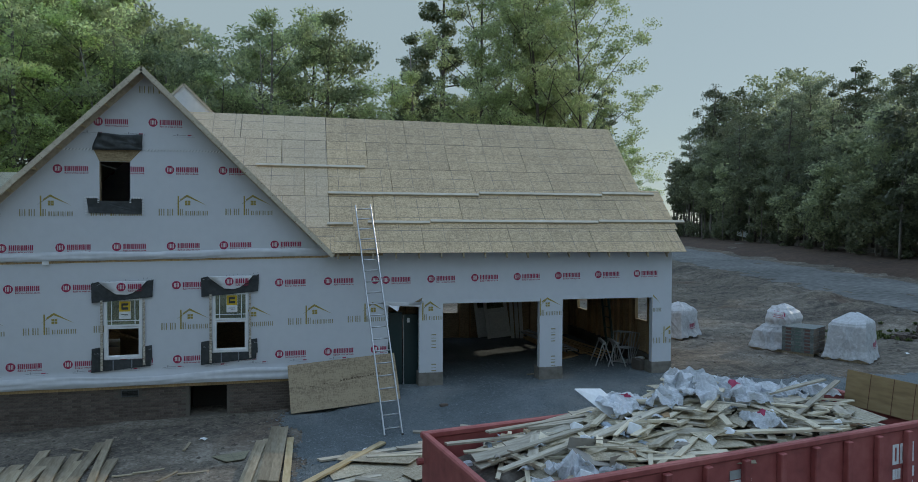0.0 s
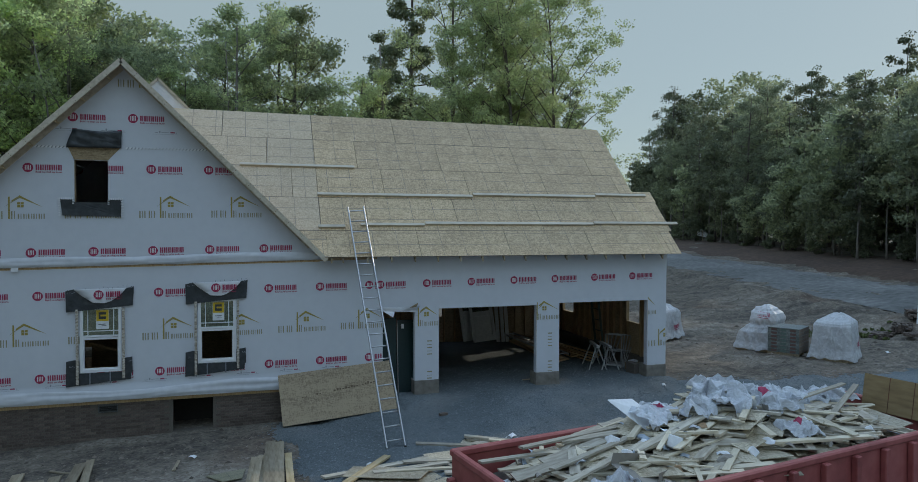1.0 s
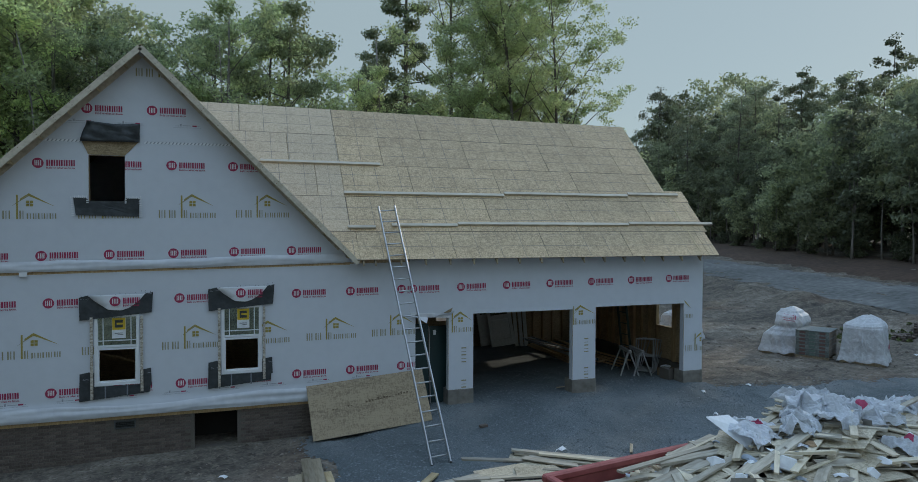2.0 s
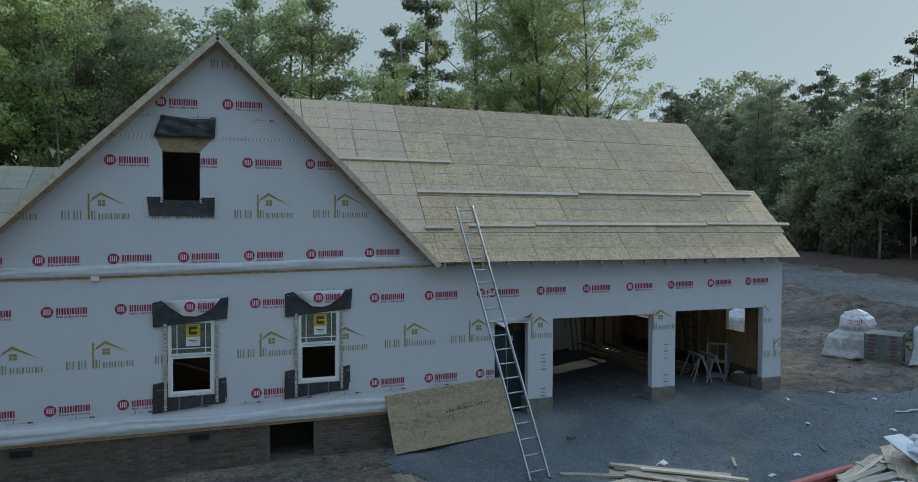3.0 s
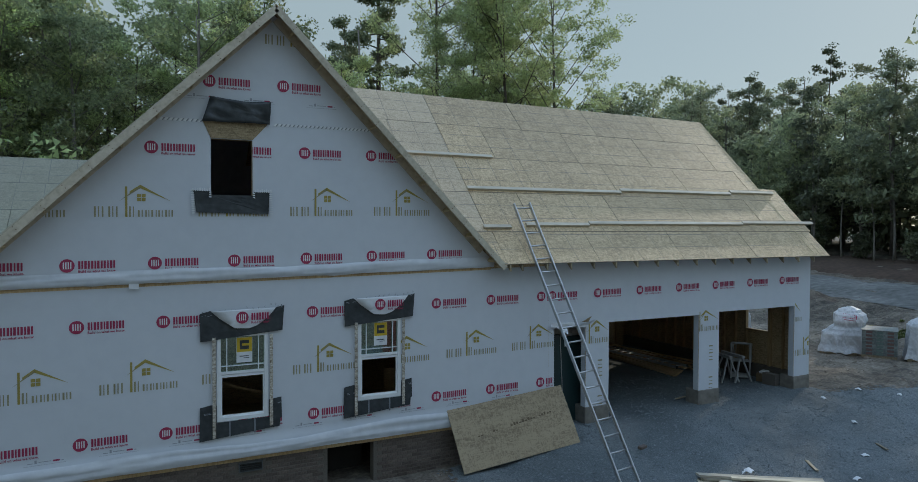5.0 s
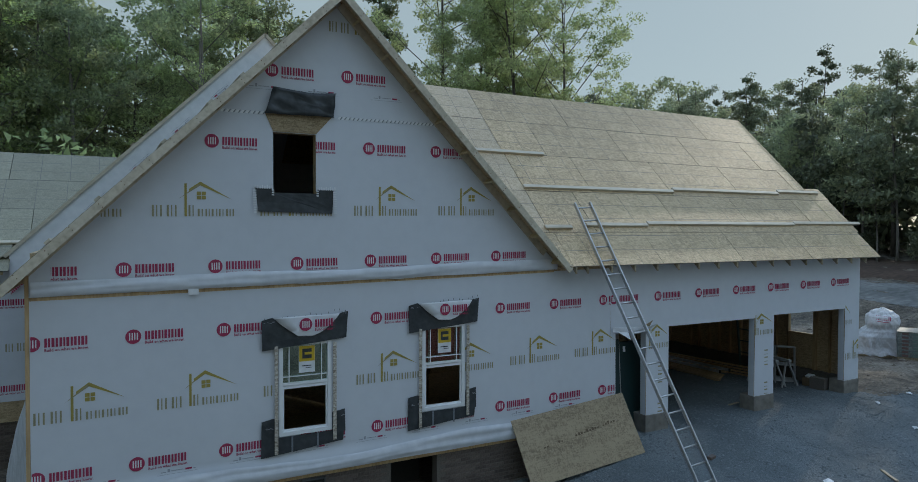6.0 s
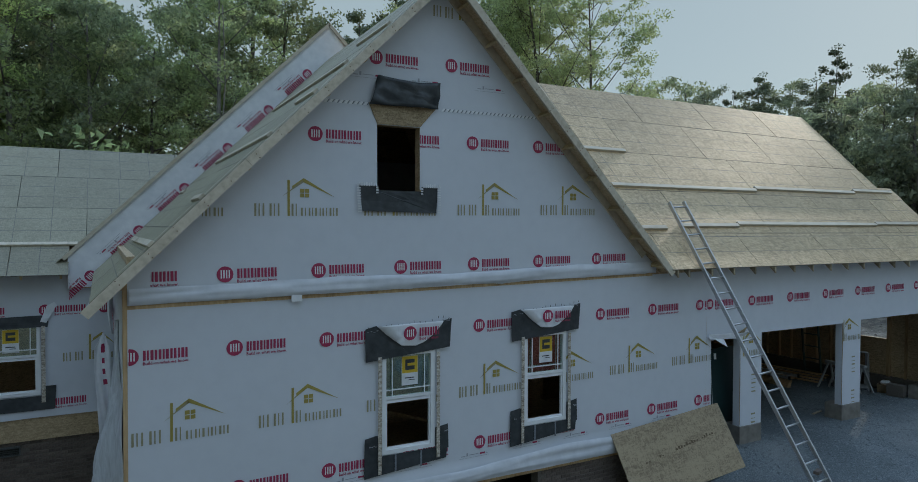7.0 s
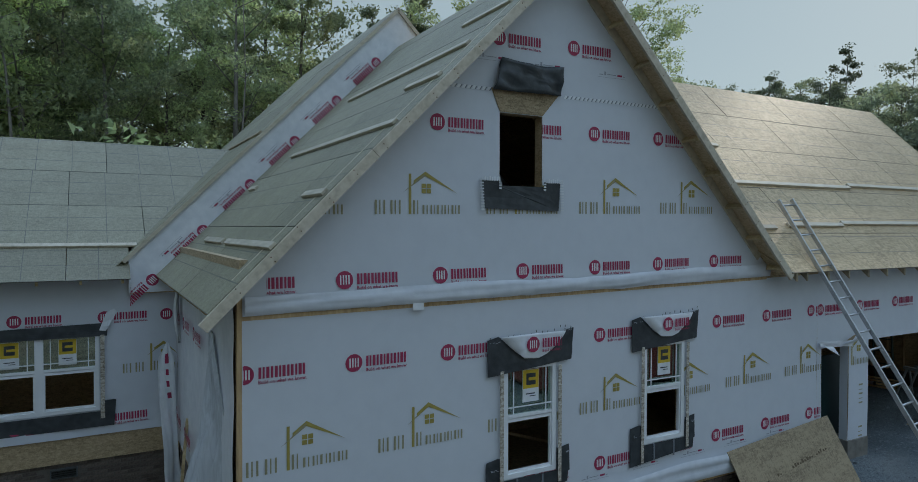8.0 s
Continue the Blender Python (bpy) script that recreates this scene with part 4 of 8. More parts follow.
roof("roof_left_wing_rear", "rear slope of the left wing roof", (0, 2 * LW_RIDGE[0] - LW_EAVE[0], LW_EAVE[1]), (-1, 0, 0), (0, -lw_up.y, lw_up.z), [0, 1.22, 2.44, 3.66, lw_up.length - 0.01],
     [(6.0, 17, 8)] * 4, OSB_GREY)


# ---- eaves and rakes ----
TOE = material("sun_bleached_pine", [(0.42, 0.37, 0.285), (0.53, 0.475, 0.375), (0.62, 0.57, 0.465)], 9, 0.5, 0.15, 1.2, stretch=(0.4, 2.5, 2.5), vary=0.08)
# lighter strand board; warm bounced light is put into its colour
UNDER = osb_material("bounce_lit_under_board", [(0.42, 0.31, 0.18), (0.55, 0.42, 0.26), (0.66, 0.53, 0.35)], grid=False)
PALE = material("pale_pine", [(0.42, 0.365, 0.27), (0.57, 0.505, 0.395), (0.65, 0.59, 0.48)], 14, 0.65, 0.2, 1.6, vary=0.1)

def add_part_world(name, bm, mat, parent, label=""):
    ob = part(name, bm, mat, parent, label)
    ob.matrix_parent_inverse = parent.matrix_world.inverted()
    return ob


rakes = empty("gable_rake_trim")
structure(rakes, "raw pine barge boards and lookouts along the front gable", "trim")
for s, tip in ((1, 0.68), (-1, -8.38)):
    bm = bmesh.new()
    a = (APEX_X, -0.385, APEX_Z - 0.085)
    b = (tip, -0.385, APEX_Z - abs(tip - APEX_X) - 0.085)
    cut = Vector(a).lerp(Vector(b), 0.62)
    beam(bm, a, cut - Vector((0.004 * s, 0, -0.004)), 0.04, 0.115, (s, 0, 1))
    low = Vector(b) if s > 0 else Vector(b) + Vector((-0.04, 0, -0.05))          # the lower piece sags a little
    beam(bm, cut, low, 0.04, 0.115, (s, 0, 1))
    add_part_world("barge_board", bm, PALE, rakes)
    for i in range(1, 15):
        p = Vector(a).lerp(Vector(b), i / 15)
        for k in (-0.03, 0.03):
            bm = bmesh.new()
            q = p + Vector((k * s * 0.7 + 0.02 * math.sin(i * 3), 0, k * 0.7))
            tube(bm, [q + Vector((0, -0.022, 0)), q + Vector((0, -0.018, 0))], [0.008, 0.008], 6)
            add_part_world("nail", bm, RUST, rakes)
    n_look = 9
    for i in range(n_look):
        d = 0.35 + i * (abs(tip - APEX_X) - 0.5) / (n_look - 1)
        x, z = APEX_X + s * d, APEX_Z - d
        bm = bmesh.new()
        beam(bm, (x - 0.05 * s, -0.365, z - 0.075), (x - 0.05 * s, -0.02, z - 0.075), 0.04, 0.085, (s, 0, 1))
        add_part_world("lookout", bm, PINE, rakes)
    # added sheet under the deck, coloured to look lit from below
    bm = bmesh.new()
    drop = -0.016 / S2
    beam(bm, (APEX_X + s * 0.05, -0.19, APEX_Z - 0.05 + drop), (tip - s * 0.02, -0.19, APEX_Z - abs(tip - s * 0.02 - APEX_X) + drop), 0.335, 0.006, (s, 0, 1))
    add_part_world("underside_sheet", bm, UNDER, rakes, "strand board underside of the overhang, lightened for bounced light")
    bm = bmesh.new()
    beam(bm, (APEX_X + s * 0.06, -0.035, APEX_Z - 0.16), (tip - s * 0.35, -0.035, APEX_Z - abs(tip - APEX_X) + 0.25), 0.03, 0.15, (s, 0, 1))
    add_part_world("wall_nailer", bm, PALE, rakes)
for i in range(9):
    y = 0.25 + i * 0.61
    bm = bmesh.new()
    beam(bm, (-8.34, y, APEX_Z - (APEX_X + 8.34) - 0.085), (LEFT + 0.1, y, APEX_Z - (APEX_X - LEFT - 0.1) - 0.085), 0.04, 0.11, (-1, 0, 1))
    add_part_world("rafter_tail", bm, PINE, rakes)
rear_rake = empty("rear_gable_rake_trim")
structure(rear_rake, "raw pine edge boards along the rear gable", "trim")
for s in (1, -1):
    bm = bmesh.new()
    beam(bm, (APEX_X, BACK_Y - 0.045, BACK_Z - 0.05), (APEX_X + s * 5.1, BACK_Y - 0.045, BACK_Z - 5.1 - 0.05), 0.03, 0.07, (s, 0, 1))
    add_part_world("barge_board", bm, TOE, rear_rake)
eave = empty("garage_eave_trim")
structure(eave, "rafter tails showing under the garage roof edge", "trim")
for x in [0.8] + [1.08 + 0.6 * i for i in range(16)]:          # tails with a plumb cut at the end
    bm = bmesh.new()
    rim = [(-0.4, G_PLANE - 0.4 - 0.022), (-0.4, G_PLANE - 0.4 - 0.165), (0.12, G_PLANE + 0.12 - 0.19), (0.12, G_PLANE + 0.12 - 0.022)]
    near, far = [[bm.verts.new((x + d, y, z)) for y, z in rim] for d in (-0.019, 0.019)]
    bm.faces.new(near)
    bm.faces.new(far[::-1])
    for k in range(4):
        bm.faces.new((near[k], far[k], far[(k + 1) % 4], near[(k + 1) % 4]))
    bmesh.ops.recalc_face_normals(bm, faces=bm.faces[:])
    add_part_world("rafter_tail", bm, PINE_OLD, eave)
bm = boxes((0.75, 10.6, -0.02, 0.0, 3.62, 3.8))
add_part_world("blocking", bm, PINE_OLD, eave)
lw_trim = empty("left_wing_eave_trim")
structure(lw_trim, "rafter tails under the left wing roof edge", "trim")
for i in range(14):
    x = -8.9 - i * 0.61
    bm = bmesh.new()
    beam(bm, (x, LW_EAVE[0] + 0.05, LW_EAVE[1] - 0.04), (x, LW_Y + 0.1, LW_EAVE[1] + 0.33 - 0.04), 0.038, 0.09, (0, -0.69, 1))
    add_part_world("rafter_tail", bm, PINE, lw_trim)
bm = bmesh.new()
beam(bm, (10.15, -0.36, G_PLANE - 0.36 - 0.07), (10.15, G_RIDGE, G_PLANE + G_RIDGE - 0.07), 0.038, 0.11, (0, -1, 1))
add_part_world("fly_rafter", bm, PINE, eave)


# ---- printed marks on the housewrap: plain bars and shapes ----
def mark_bars():
    """Red mark: a disc and a row of bold upright bars over a line of small words. Rectangles (x0, x1, z0, z1, slot)."""
    out, x = [], 0.148
    for k in range(12):
        w = (0.03, 0.022, 0.034, 0.026)[k % 4]
        out.append((x, x + w, -0.055, 0.068, 0))
        x += w + (0.013, 0.017, 0.014, 0.018, 0.015)[k % 5]
    return out


def letter_shapes(words, x0, x1, z0, cap):
    """Outlined faces of words set in the built-in font, fitted between x0 and x1 with capitals of the given height."""
    curve = bpy.data.curves.new("words", "FONT")
    curve.body, curve.resolution_u, curve.offset = words, 1, 0.018
    ob = bpy.data.objects.new("words", curve)
    bpy.context.scene.collection.objects.link(ob)
    solid = ob.evaluated_get(bpy.context.evaluated_depsgraph_get())
    mesh = solid.to_mesh()
    pts = [v.co.copy() for v in mesh.vertices]
    lo, hi, top = min(p.x for p in pts), max(p.x for p in pts), max(p.y for p in pts)
    out = [[(x0 + (pts[i].x - lo) / (hi - lo) * (x1 - x0), z0 + pts[i].y / top * cap) for i in f.vertices] for f in mesh.polygons]
    solid.to_mesh_clear()
    bpy.data.objects.remove(ob)
    bpy.data.curves.remove(curve)
    return out


def gold_bars():
    """Builder's mark: a row of upright bars, tall ones before low ones, one post and a small pane of four squares; the roof stroke is added apart."""
    out = []
    for x0, x1, h in ((0.005, 0.15, 0.165), (0.185, 0.33, 0.165), (0.45, 0.535, 0.165), (0.565, 1.06, 0.11)):
        x, k = x0, 0
        while x < x1 - 0.01:
            w = (0.024, 0.014, 0.02, 0.012)[k % 4]
            out.append((x, min(x + w, x1), 0.0, h, 1))
            x += w + (0.026, 0.034, 0.022)[k % 3]
            k += 1
    out.append((0.4, 0.43, 0.0, 0.48, 0))
    for i in range(2):
        for j in range(2):
            out.append((0.555 + i * 0.062, 0.607 + i * 0.062, 0.25 + j * 0.062, 0.302 + j * 0.062, 0))
    return [(a * 1.09, b * 1.09, c, d, s) for a, b, c, d, s in out]


RED_BARS, GOLD_BARS = mark_bars(), gold_bars()
SLOGAN = letter_shapes("Build on what we know.", 0.148, 0.668, -0.112, 0.041)
SMALL_BARS = [(0, 0.07, 0.0, 0.012, 1), (0.09, 0.12, 0, 0.05, 1), (0.14, 0.3, 0.01, 0.02, 1), (0.33, 0.42, 0.0, 0.026, 0), (0.44, 0.47, 0, 0.012, 1), (-0.05, 0.5, -0.03, -0.026, 1)]


def print_mark(parent, kind, x, z, y_at, clip=(-99, 99), turn=0.0, clear=(), edges=()):
    """One printed mark whose anchor is at (x, z) on an upright sheet; y_at(x, z) is the sheet's face; clip: x limits; clear: rectangles it is cut away from; edges: planes that trim it."""
    bm = bmesh.new()
    bars = {"red": RED_BARS, "gold": GOLD_BARS, "small": SMALL_BARS}[kind]
    c, s = math.cos(radians(turn)), math.sin(radians(turn))
    tilt = TILT_X if not turn else 0.0

    def place(px, pz):
        X, Z = x + px * c - pz * s, z + px * s + pz * c + tilt * px
        return X, Z

    def face(pts, slot, lift=0.0):
        world = [place(*p) for p in pts]
        xs = [p[0] for p in world]
        if max(xs) <= clip[0] or min(xs) >= clip[1]:
            return
        world = [(min(max(a, clip[0]), clip[1]), b) for a, b in world]
        if len({(round(a, 4), round(b, 4)) for a, b in world}) < 3:
            return
        bm.faces.new([bm.verts.new((a, y_at(a, b) - 0.006 - lift, b)) for a, b in world]).material_index = slot

    if kind == "red":
        for k in range(16):
            a0, a1 = k * math.tau / 16, (k + 1) * math.tau / 16
            face([(0, 0), (0.103 * math.cos(a0), 0.103 * math.sin(a0)), (0.103 * math.cos(a1), 0.103 * math.sin(a1))], 0)
        for bx in (-0.055, -0.022, 0.01, 0.043):
            face([(bx, -0.05), (bx + 0.016, -0.05), (bx + 0.016, 0.055), (bx, 0.055)], 2, 0.002)
        for pts in SLOGAN:
            face(pts, 0)
    if kind == "gold":
        for pts, slot in (([(0.36, 0.255), (0.655, 0.455), (0.655, 0.495)], 1), ([(0.655, 0.455), (1.1, 0.25), (0.655, 0.51)], 0), ([(0.5, 0.36), (0.655, 0.455), (0.655, 0.51), (0.5, 0.4)], 0)):
            face(pts, slot)
    for a, b, p, q, slot in bars:
        face([(a, p), (b, p), (b, q), (a, q)], slot)
    for x0_, x1_, z0_, z1_ in clear:
        if bm.faces and max(v.co.x for v in bm.verts) > x0_ and min(v.co.x for v in bm.verts) < x1_:
            for co_, no_ in (((x0_, 0, 0), (1, 0, 0)), ((x1_, 0, 0), (1, 0, 0)), ((0, 0, z0_), (0, 0, 1)), ((0, 0, z1_), (0, 0, 1))):
                bmesh.ops.bisect_plane(bm, geom=bm.verts[:] + bm.edges[:] + bm.faces[:], plane_co=co_, plane_no=no_)
            inside = [f for f in bm.faces if x0_ < f.calc_center_median().x < x1_ and z0_ < f.calc_center_median().z < z1_]
            bmesh.ops.delete(bm, geom=inside, context="FACES")
    for co_, no_ in edges:
        bmesh.ops.bisect_plane(bm, geom=bm.verts[:] + bm.edges[:] + bm.faces[:], plane_co=co_, plane_no=no_, clear_outer=True)
    if not bm.faces:
        bm.free()
        return None
    bmesh.ops.recalc_face_normals(bm, faces=bm.faces[:])
    mats = {"red": [RED, INK, PAPER], "gold": [GOLD, OLIVE], "small": [RED, INK]}[kind]
    ob = tagged(part("printed_mark", bm, mats, parent), kind="stuff")
    ob.matrix_parent_inverse = parent.matrix_world.inverted()
    return ob


bpy.context.view_layer.update()
low_y = lambda x, z: -hem(x, z)
gar_relief = ripple(0.012, 3)
gar_y = lambda x, z: -gar_relief(x, z)
top_y = lambda x, z: -seam_fold(x, z) - 0.012
OPEN = [DOOR, G1, G2, W1, W2, UW]
INNER = [((APEX_X, 0, APEX_Z - 0.2), (S2, 0, S2)), ((APEX_X, 0, APEX_Z - 0.2), (-S2, 0, S2))]
for k in range(9):
    x = -7.96 + 1.217 * k
    print_mark(wall_front, "red", x, 2.705 + TILT_X * (x + 6.78), low_y, (LEFT + 0.01, 1.975 if k == 8 else 99), clear=OPEN)
for k in range(9):
    x = -7.92 + 1.211 * k
    print_mark(wall_front, "red", x, 0.88 + TILT_X * (x + 6.72), low_y, (LEFT + 0.01, 2.1), clear=OPEN)
for k in range(7):
    x = -7.95 + 1.502 * k
    print_mark(wall_front, "gold", x, 1.6 + TILT_X * (x + 7.95), low_y, (LEFT + 0.01, 2.1 if x > 0.9 else 99), clear=OPEN)
for k in range(11):
    x = -7.4 + 1.0 * k
    if x < 1.5:
        print_mark(wall_front, "small", x, 0.685 + TILT_X * (x + 7), low_y, clear=OPEN)
for k in range(7):
    x = 2.06 + 1.213 * k
    print_mark(wall_front, "red", x, 2.805 + TILT_X * (x - 2.1), gar_y, (1.99, RIGHT - 0.01))
for x, z, lo, hi in ((2.6, 1.7, 2.975, 3.59), (5.93, 1.74, 6.375, 7.04), (9.78, 0.84, 9.86, RIGHT - 0.01), (9.0, 1.76, 9.86, RIGHT - 0.01)):
    print_mark(wall_front, "gold", x, z, gar_y, (lo, hi))
for x, z, lo, hi in ((3.42, 1.3, 2.98, 3.6), (3.42, 0.5, 2.98, 3.6), (6.84, 1.35, 6.38, 7.04), (6.84, 0.58, 6.38, 7.04)):
    bm = bmesh.new()
    for k, w in enumerate((0.03, 0.012, 0.03, 0.014, 0.026)):
        zz = z - k * 0.085
        bm.faces.new([bm.verts.new((a, gar_y(a, b) - 0.006, b)) for a, b in ((x - 0.13, zz), (x - 0.005, zz), (x - 0.005, zz + w), (x - 0.13, zz + w))])
    part("printed_mark", bm, OLIVE, wall_front)
for k in range(8):
    x = -8.08 + 1.219 * k
    print_mark(wall_gable, "red", x, 3.66 + 0.0135 * (x + 6.87), top_y, (LEFT + 0.25, 0.52), clear=OPEN, edges=INNER)
for x in (-6.9, -5.685, -4.46, -3.23, -2.0):
    if APEX_X - 2.3 < x:
        print_mark(wall_gable, "red", x, 5.545 + TILT_X * (x + 5), top_y, clear=OPEN, edges=INNER)
for x in (-4.81, -3.6):
    print_mark(wall_gable, "red", x, 6.695 + 0.02 * (x + 4), top_y)
for x in (-8.01, -6.5, -4.99, -3.49, -1.95, -0.45):
    print_mark(wall_gable, "gold", x, 4.41 + 0.014 * (x + 6.5), top_y, clear=OPEN, edges=INNER)
print_mark(wall_gable, "gold", -3.91, 7.4, top_y, edges=INNER)
for x in (-5.15, -4.25, -3.15):
    print_mark(wall_gable, "small", x, 6.4, top_y)
print_back = lambda x, z: BACK_Y - 0.02
for k in range(7):
    d = 0.62 + k * 0.862
    print_mark(wall_back, "red", -4.27 - 0.832 * k, 7.61 - 0.856 * k, print_back, (-8.78, 99), turn=225)
    print_mark(wall_back, "small", -4.62 - 0.832 * k, 7.5 - 0.856 * k, print_back, (-8.78, 99), turn=225)
print_mark(wall_back, "red", APEX_X + 0.55, BACK_Z - 1.1, print_back, turn=-45)
for x, z in ((-5.3, 2.72), (-4.1, 2.72), (-2.9, 2.72), (-5.2, 0.98), (-4.0, 0.98)):          # along the side wall
    print_mark(side, "red", x, z, lambda a, b: 0.0).matrix_basis = pose(LEFT - 0.1, 0, 0, 0, 0, -90)
left_y = lambda x, z: LW_Y - hem(x, z - 0.34)
for x in (-12.9, -11.68, -10.45, -9.17, -8.2):
    print_mark(wall_left, "red", x, 2.71, left_y, (-99, LEFT - 0.03), clear=[LWIN])
    print_mark(wall_left, "red", x, 0.97, left_y, (-99, LEFT - 0.03), clear=[LWIN])
for x in (-12.5, -8.9):
    print_mark(wall_left, "gold", x, 1.72, left_y, (-99, LEFT - 0.03), clear=[LWIN])

STAMP_GREY = plain("grey_slits", (0.2, 0.22, 0.25), 0.7)
# perforated seam tape across the gable and a staple row beside it
for shift, wide, mat, words in ((0.0, 0.036, VINYL, "white dashed tape along the wrap seam"), (0.04, 0.016, STAMP_GREY, "grey dashes of the seam tape")):
    bm = bmesh.new()
    for k in range(58):
        x = -6.0 + k * 0.072 + shift
        if abs(x - APEX_X) < APEX_Z - 0.16 - 6.03 and not -4.95 < x < -3.8:
            z = 6.0 + TILT_X * (x + 4)
            bm.faces.new([bm.verts.new((a, top_y(a, b) - 0.005, b)) for a, b in ((x, z), (x + 0.03, z + 0.045), (x + 0.03 + wide, z + 0.045), (x + wide, z))])
    tagged(part("seam_tape", bm, mat, wall_gable), words, kind="stuff")
bm = boxes((-6.02, -5.88, -0.06, -0.05, 3.27, 3.36))
part("wrap_scrap", bm, PAPER, wall_front)


# ---- windows ----
def window(number, x0, x1, z0, z1, y, units=1, sticker=True):
    w = empty(f"window_{number}", Matrix.Translation((0, y, 0)))
    structure(w, "new white vinyl single-hung window with grille bars and a maker's sticker" if units == 1 else "new white vinyl twin window with grille bars and stickers", "window")
    f = 0.062
    bm = boxes((x0, x1, -0.035, 0.06, z0, z0 + f), (x0, x1, -0.035, 0.06, z1 - f * 0.7, z1), (x0, x0 + f, -0.035, 0.06, z0 + f, z1 - f * 0.7), (x1 - f, x1, -0.035, 0.06, z0 + f, z1 - f * 0.7))
    part("window_frame", bm, VINYL, w)
    step = (x1 - x0) / units
    for u in range(units):
        a, b = x0 + u * step + f, x0 + (u + 1) * step - f
        if u:
            part("mullion", boxes((a - 2 * f, a, -0.033, 0.058, z0 + f, z1 - f * 0.7)), VINYL, w)
        lo, hi = z0 + f, z1 - f * 0.7
        mid = (lo + hi) / 2 + 0.03
        part("meeting_rail", boxes((a, b, -0.012, 0.03, mid - 0.035, mid + 0.012), (a, b, -0.022, 0.03, mid + 0.02, mid + 0.06)), VINYL, w)
        part("sash_stile", boxes((a, a + 0.022, -0.01, 0.03, lo, mid - 0.035), (b - 0.022, b, -0.01, 0.03, lo, mid - 0.035), (a + 0.022, b - 0.022, -0.01, 0.03, lo, lo + 0.03)), VINYL, w)
        for za, zb in ((mid + 0.02, hi),):
            pane = part("pane", boxes((a, b, 0.012, 0.016, za, zb)), GLASS, w)
            pane.visible_shadow = False
        g = 0.016
        part("grille_bar", boxes((a + 0.09, a + 0.09 + g, -0.021, -0.012, mid + 0.06, hi)), VINYL, w)
        part("grille_bar", boxes((b - 0.09 - g, b - 0.09, -0.021, -0.012, mid + 0.06, hi)), VINYL, w)
        part("grille_bar", boxes((a, b, -0.023, -0.0125, mid + 0.15, mid + 0.15 + g)), VINYL, w)
        if sticker:
            c = (a + b) / 2 + 0.03 * (1 if u == 0 else -1)
            s = part("sticker", boxes((c - 0.13, c + 0.13, 0.006, 0.011, hi - 0.45, hi - 0.02)), PAPER, w, "white paper sticker with a yellow panel")
            part("sticker_panel", boxes((c - 0.125, c + 0.125, 0.003, 0.0055, hi - 0.27, hi - 0.025)), STICKER_Y, s)
            part("sticker_print", boxes((c - 0.075, c + 0.075, 0.0, 0.0025, hi - 0.225, hi - 0.07)), BLACK_FLASH, s, "dark printed block")
            part("sticker_print", boxes((c - 0.04, c + 0.076, -0.003, -0.0005, hi - 0.165, hi - 0.125)), STICKER_Y, s)
            part("sticker_print", boxes((c - 0.08, c + 0.07, 0.003, 0.0055, hi - 0.35, hi - 0.335)), BLACK_FLASH, s)
            part("sticker_print", boxes((c - 0.02, c + 0.08, 0.003, 0.0055, hi - 0.38, hi - 0.37)), BLACK_FLASH, s)
    return w


window(1, *W1, 0)
window(2, *W2, 0)
window(3, *LWIN, LW_Y, 2)


def polygon_sheet(pts, y, thick, bulge=0.0, seed=0.0, cuts=6):
    """A flat outlined piece of membrane facing -y, finely divided and a little wavy."""
    bm = bmesh.new()
    f = bm.faces.new([bm.verts.new((px, 0, pz)) for px, pz in pts])
    f.normal_update()
    bmesh.ops.triangulate(bm, faces=[f], quad_method="BEAUTY", ngon_method="EAR_CLIP")
    bmesh.ops.subdivide_edges(bm, edges=bm.edges[:], cuts=cuts, use_grid_fill=True)
    r = bmesh.ops.extrude_face_region(bm, geom=bm.faces[:])
    back = {v for v in r["geom"] if isinstance(v, bmesh.types.BMVert)}
    for v in bm.verts:
        wave = bulge * (0.5 + noise.noise((v.co.x * 5, seed, v.co.z * 7)))
        v.co.y = y - wave + (thick if v in back else 0)
    bmesh.ops.recalc_face_normals(bm, faces=bm.faces[:])
    return bm


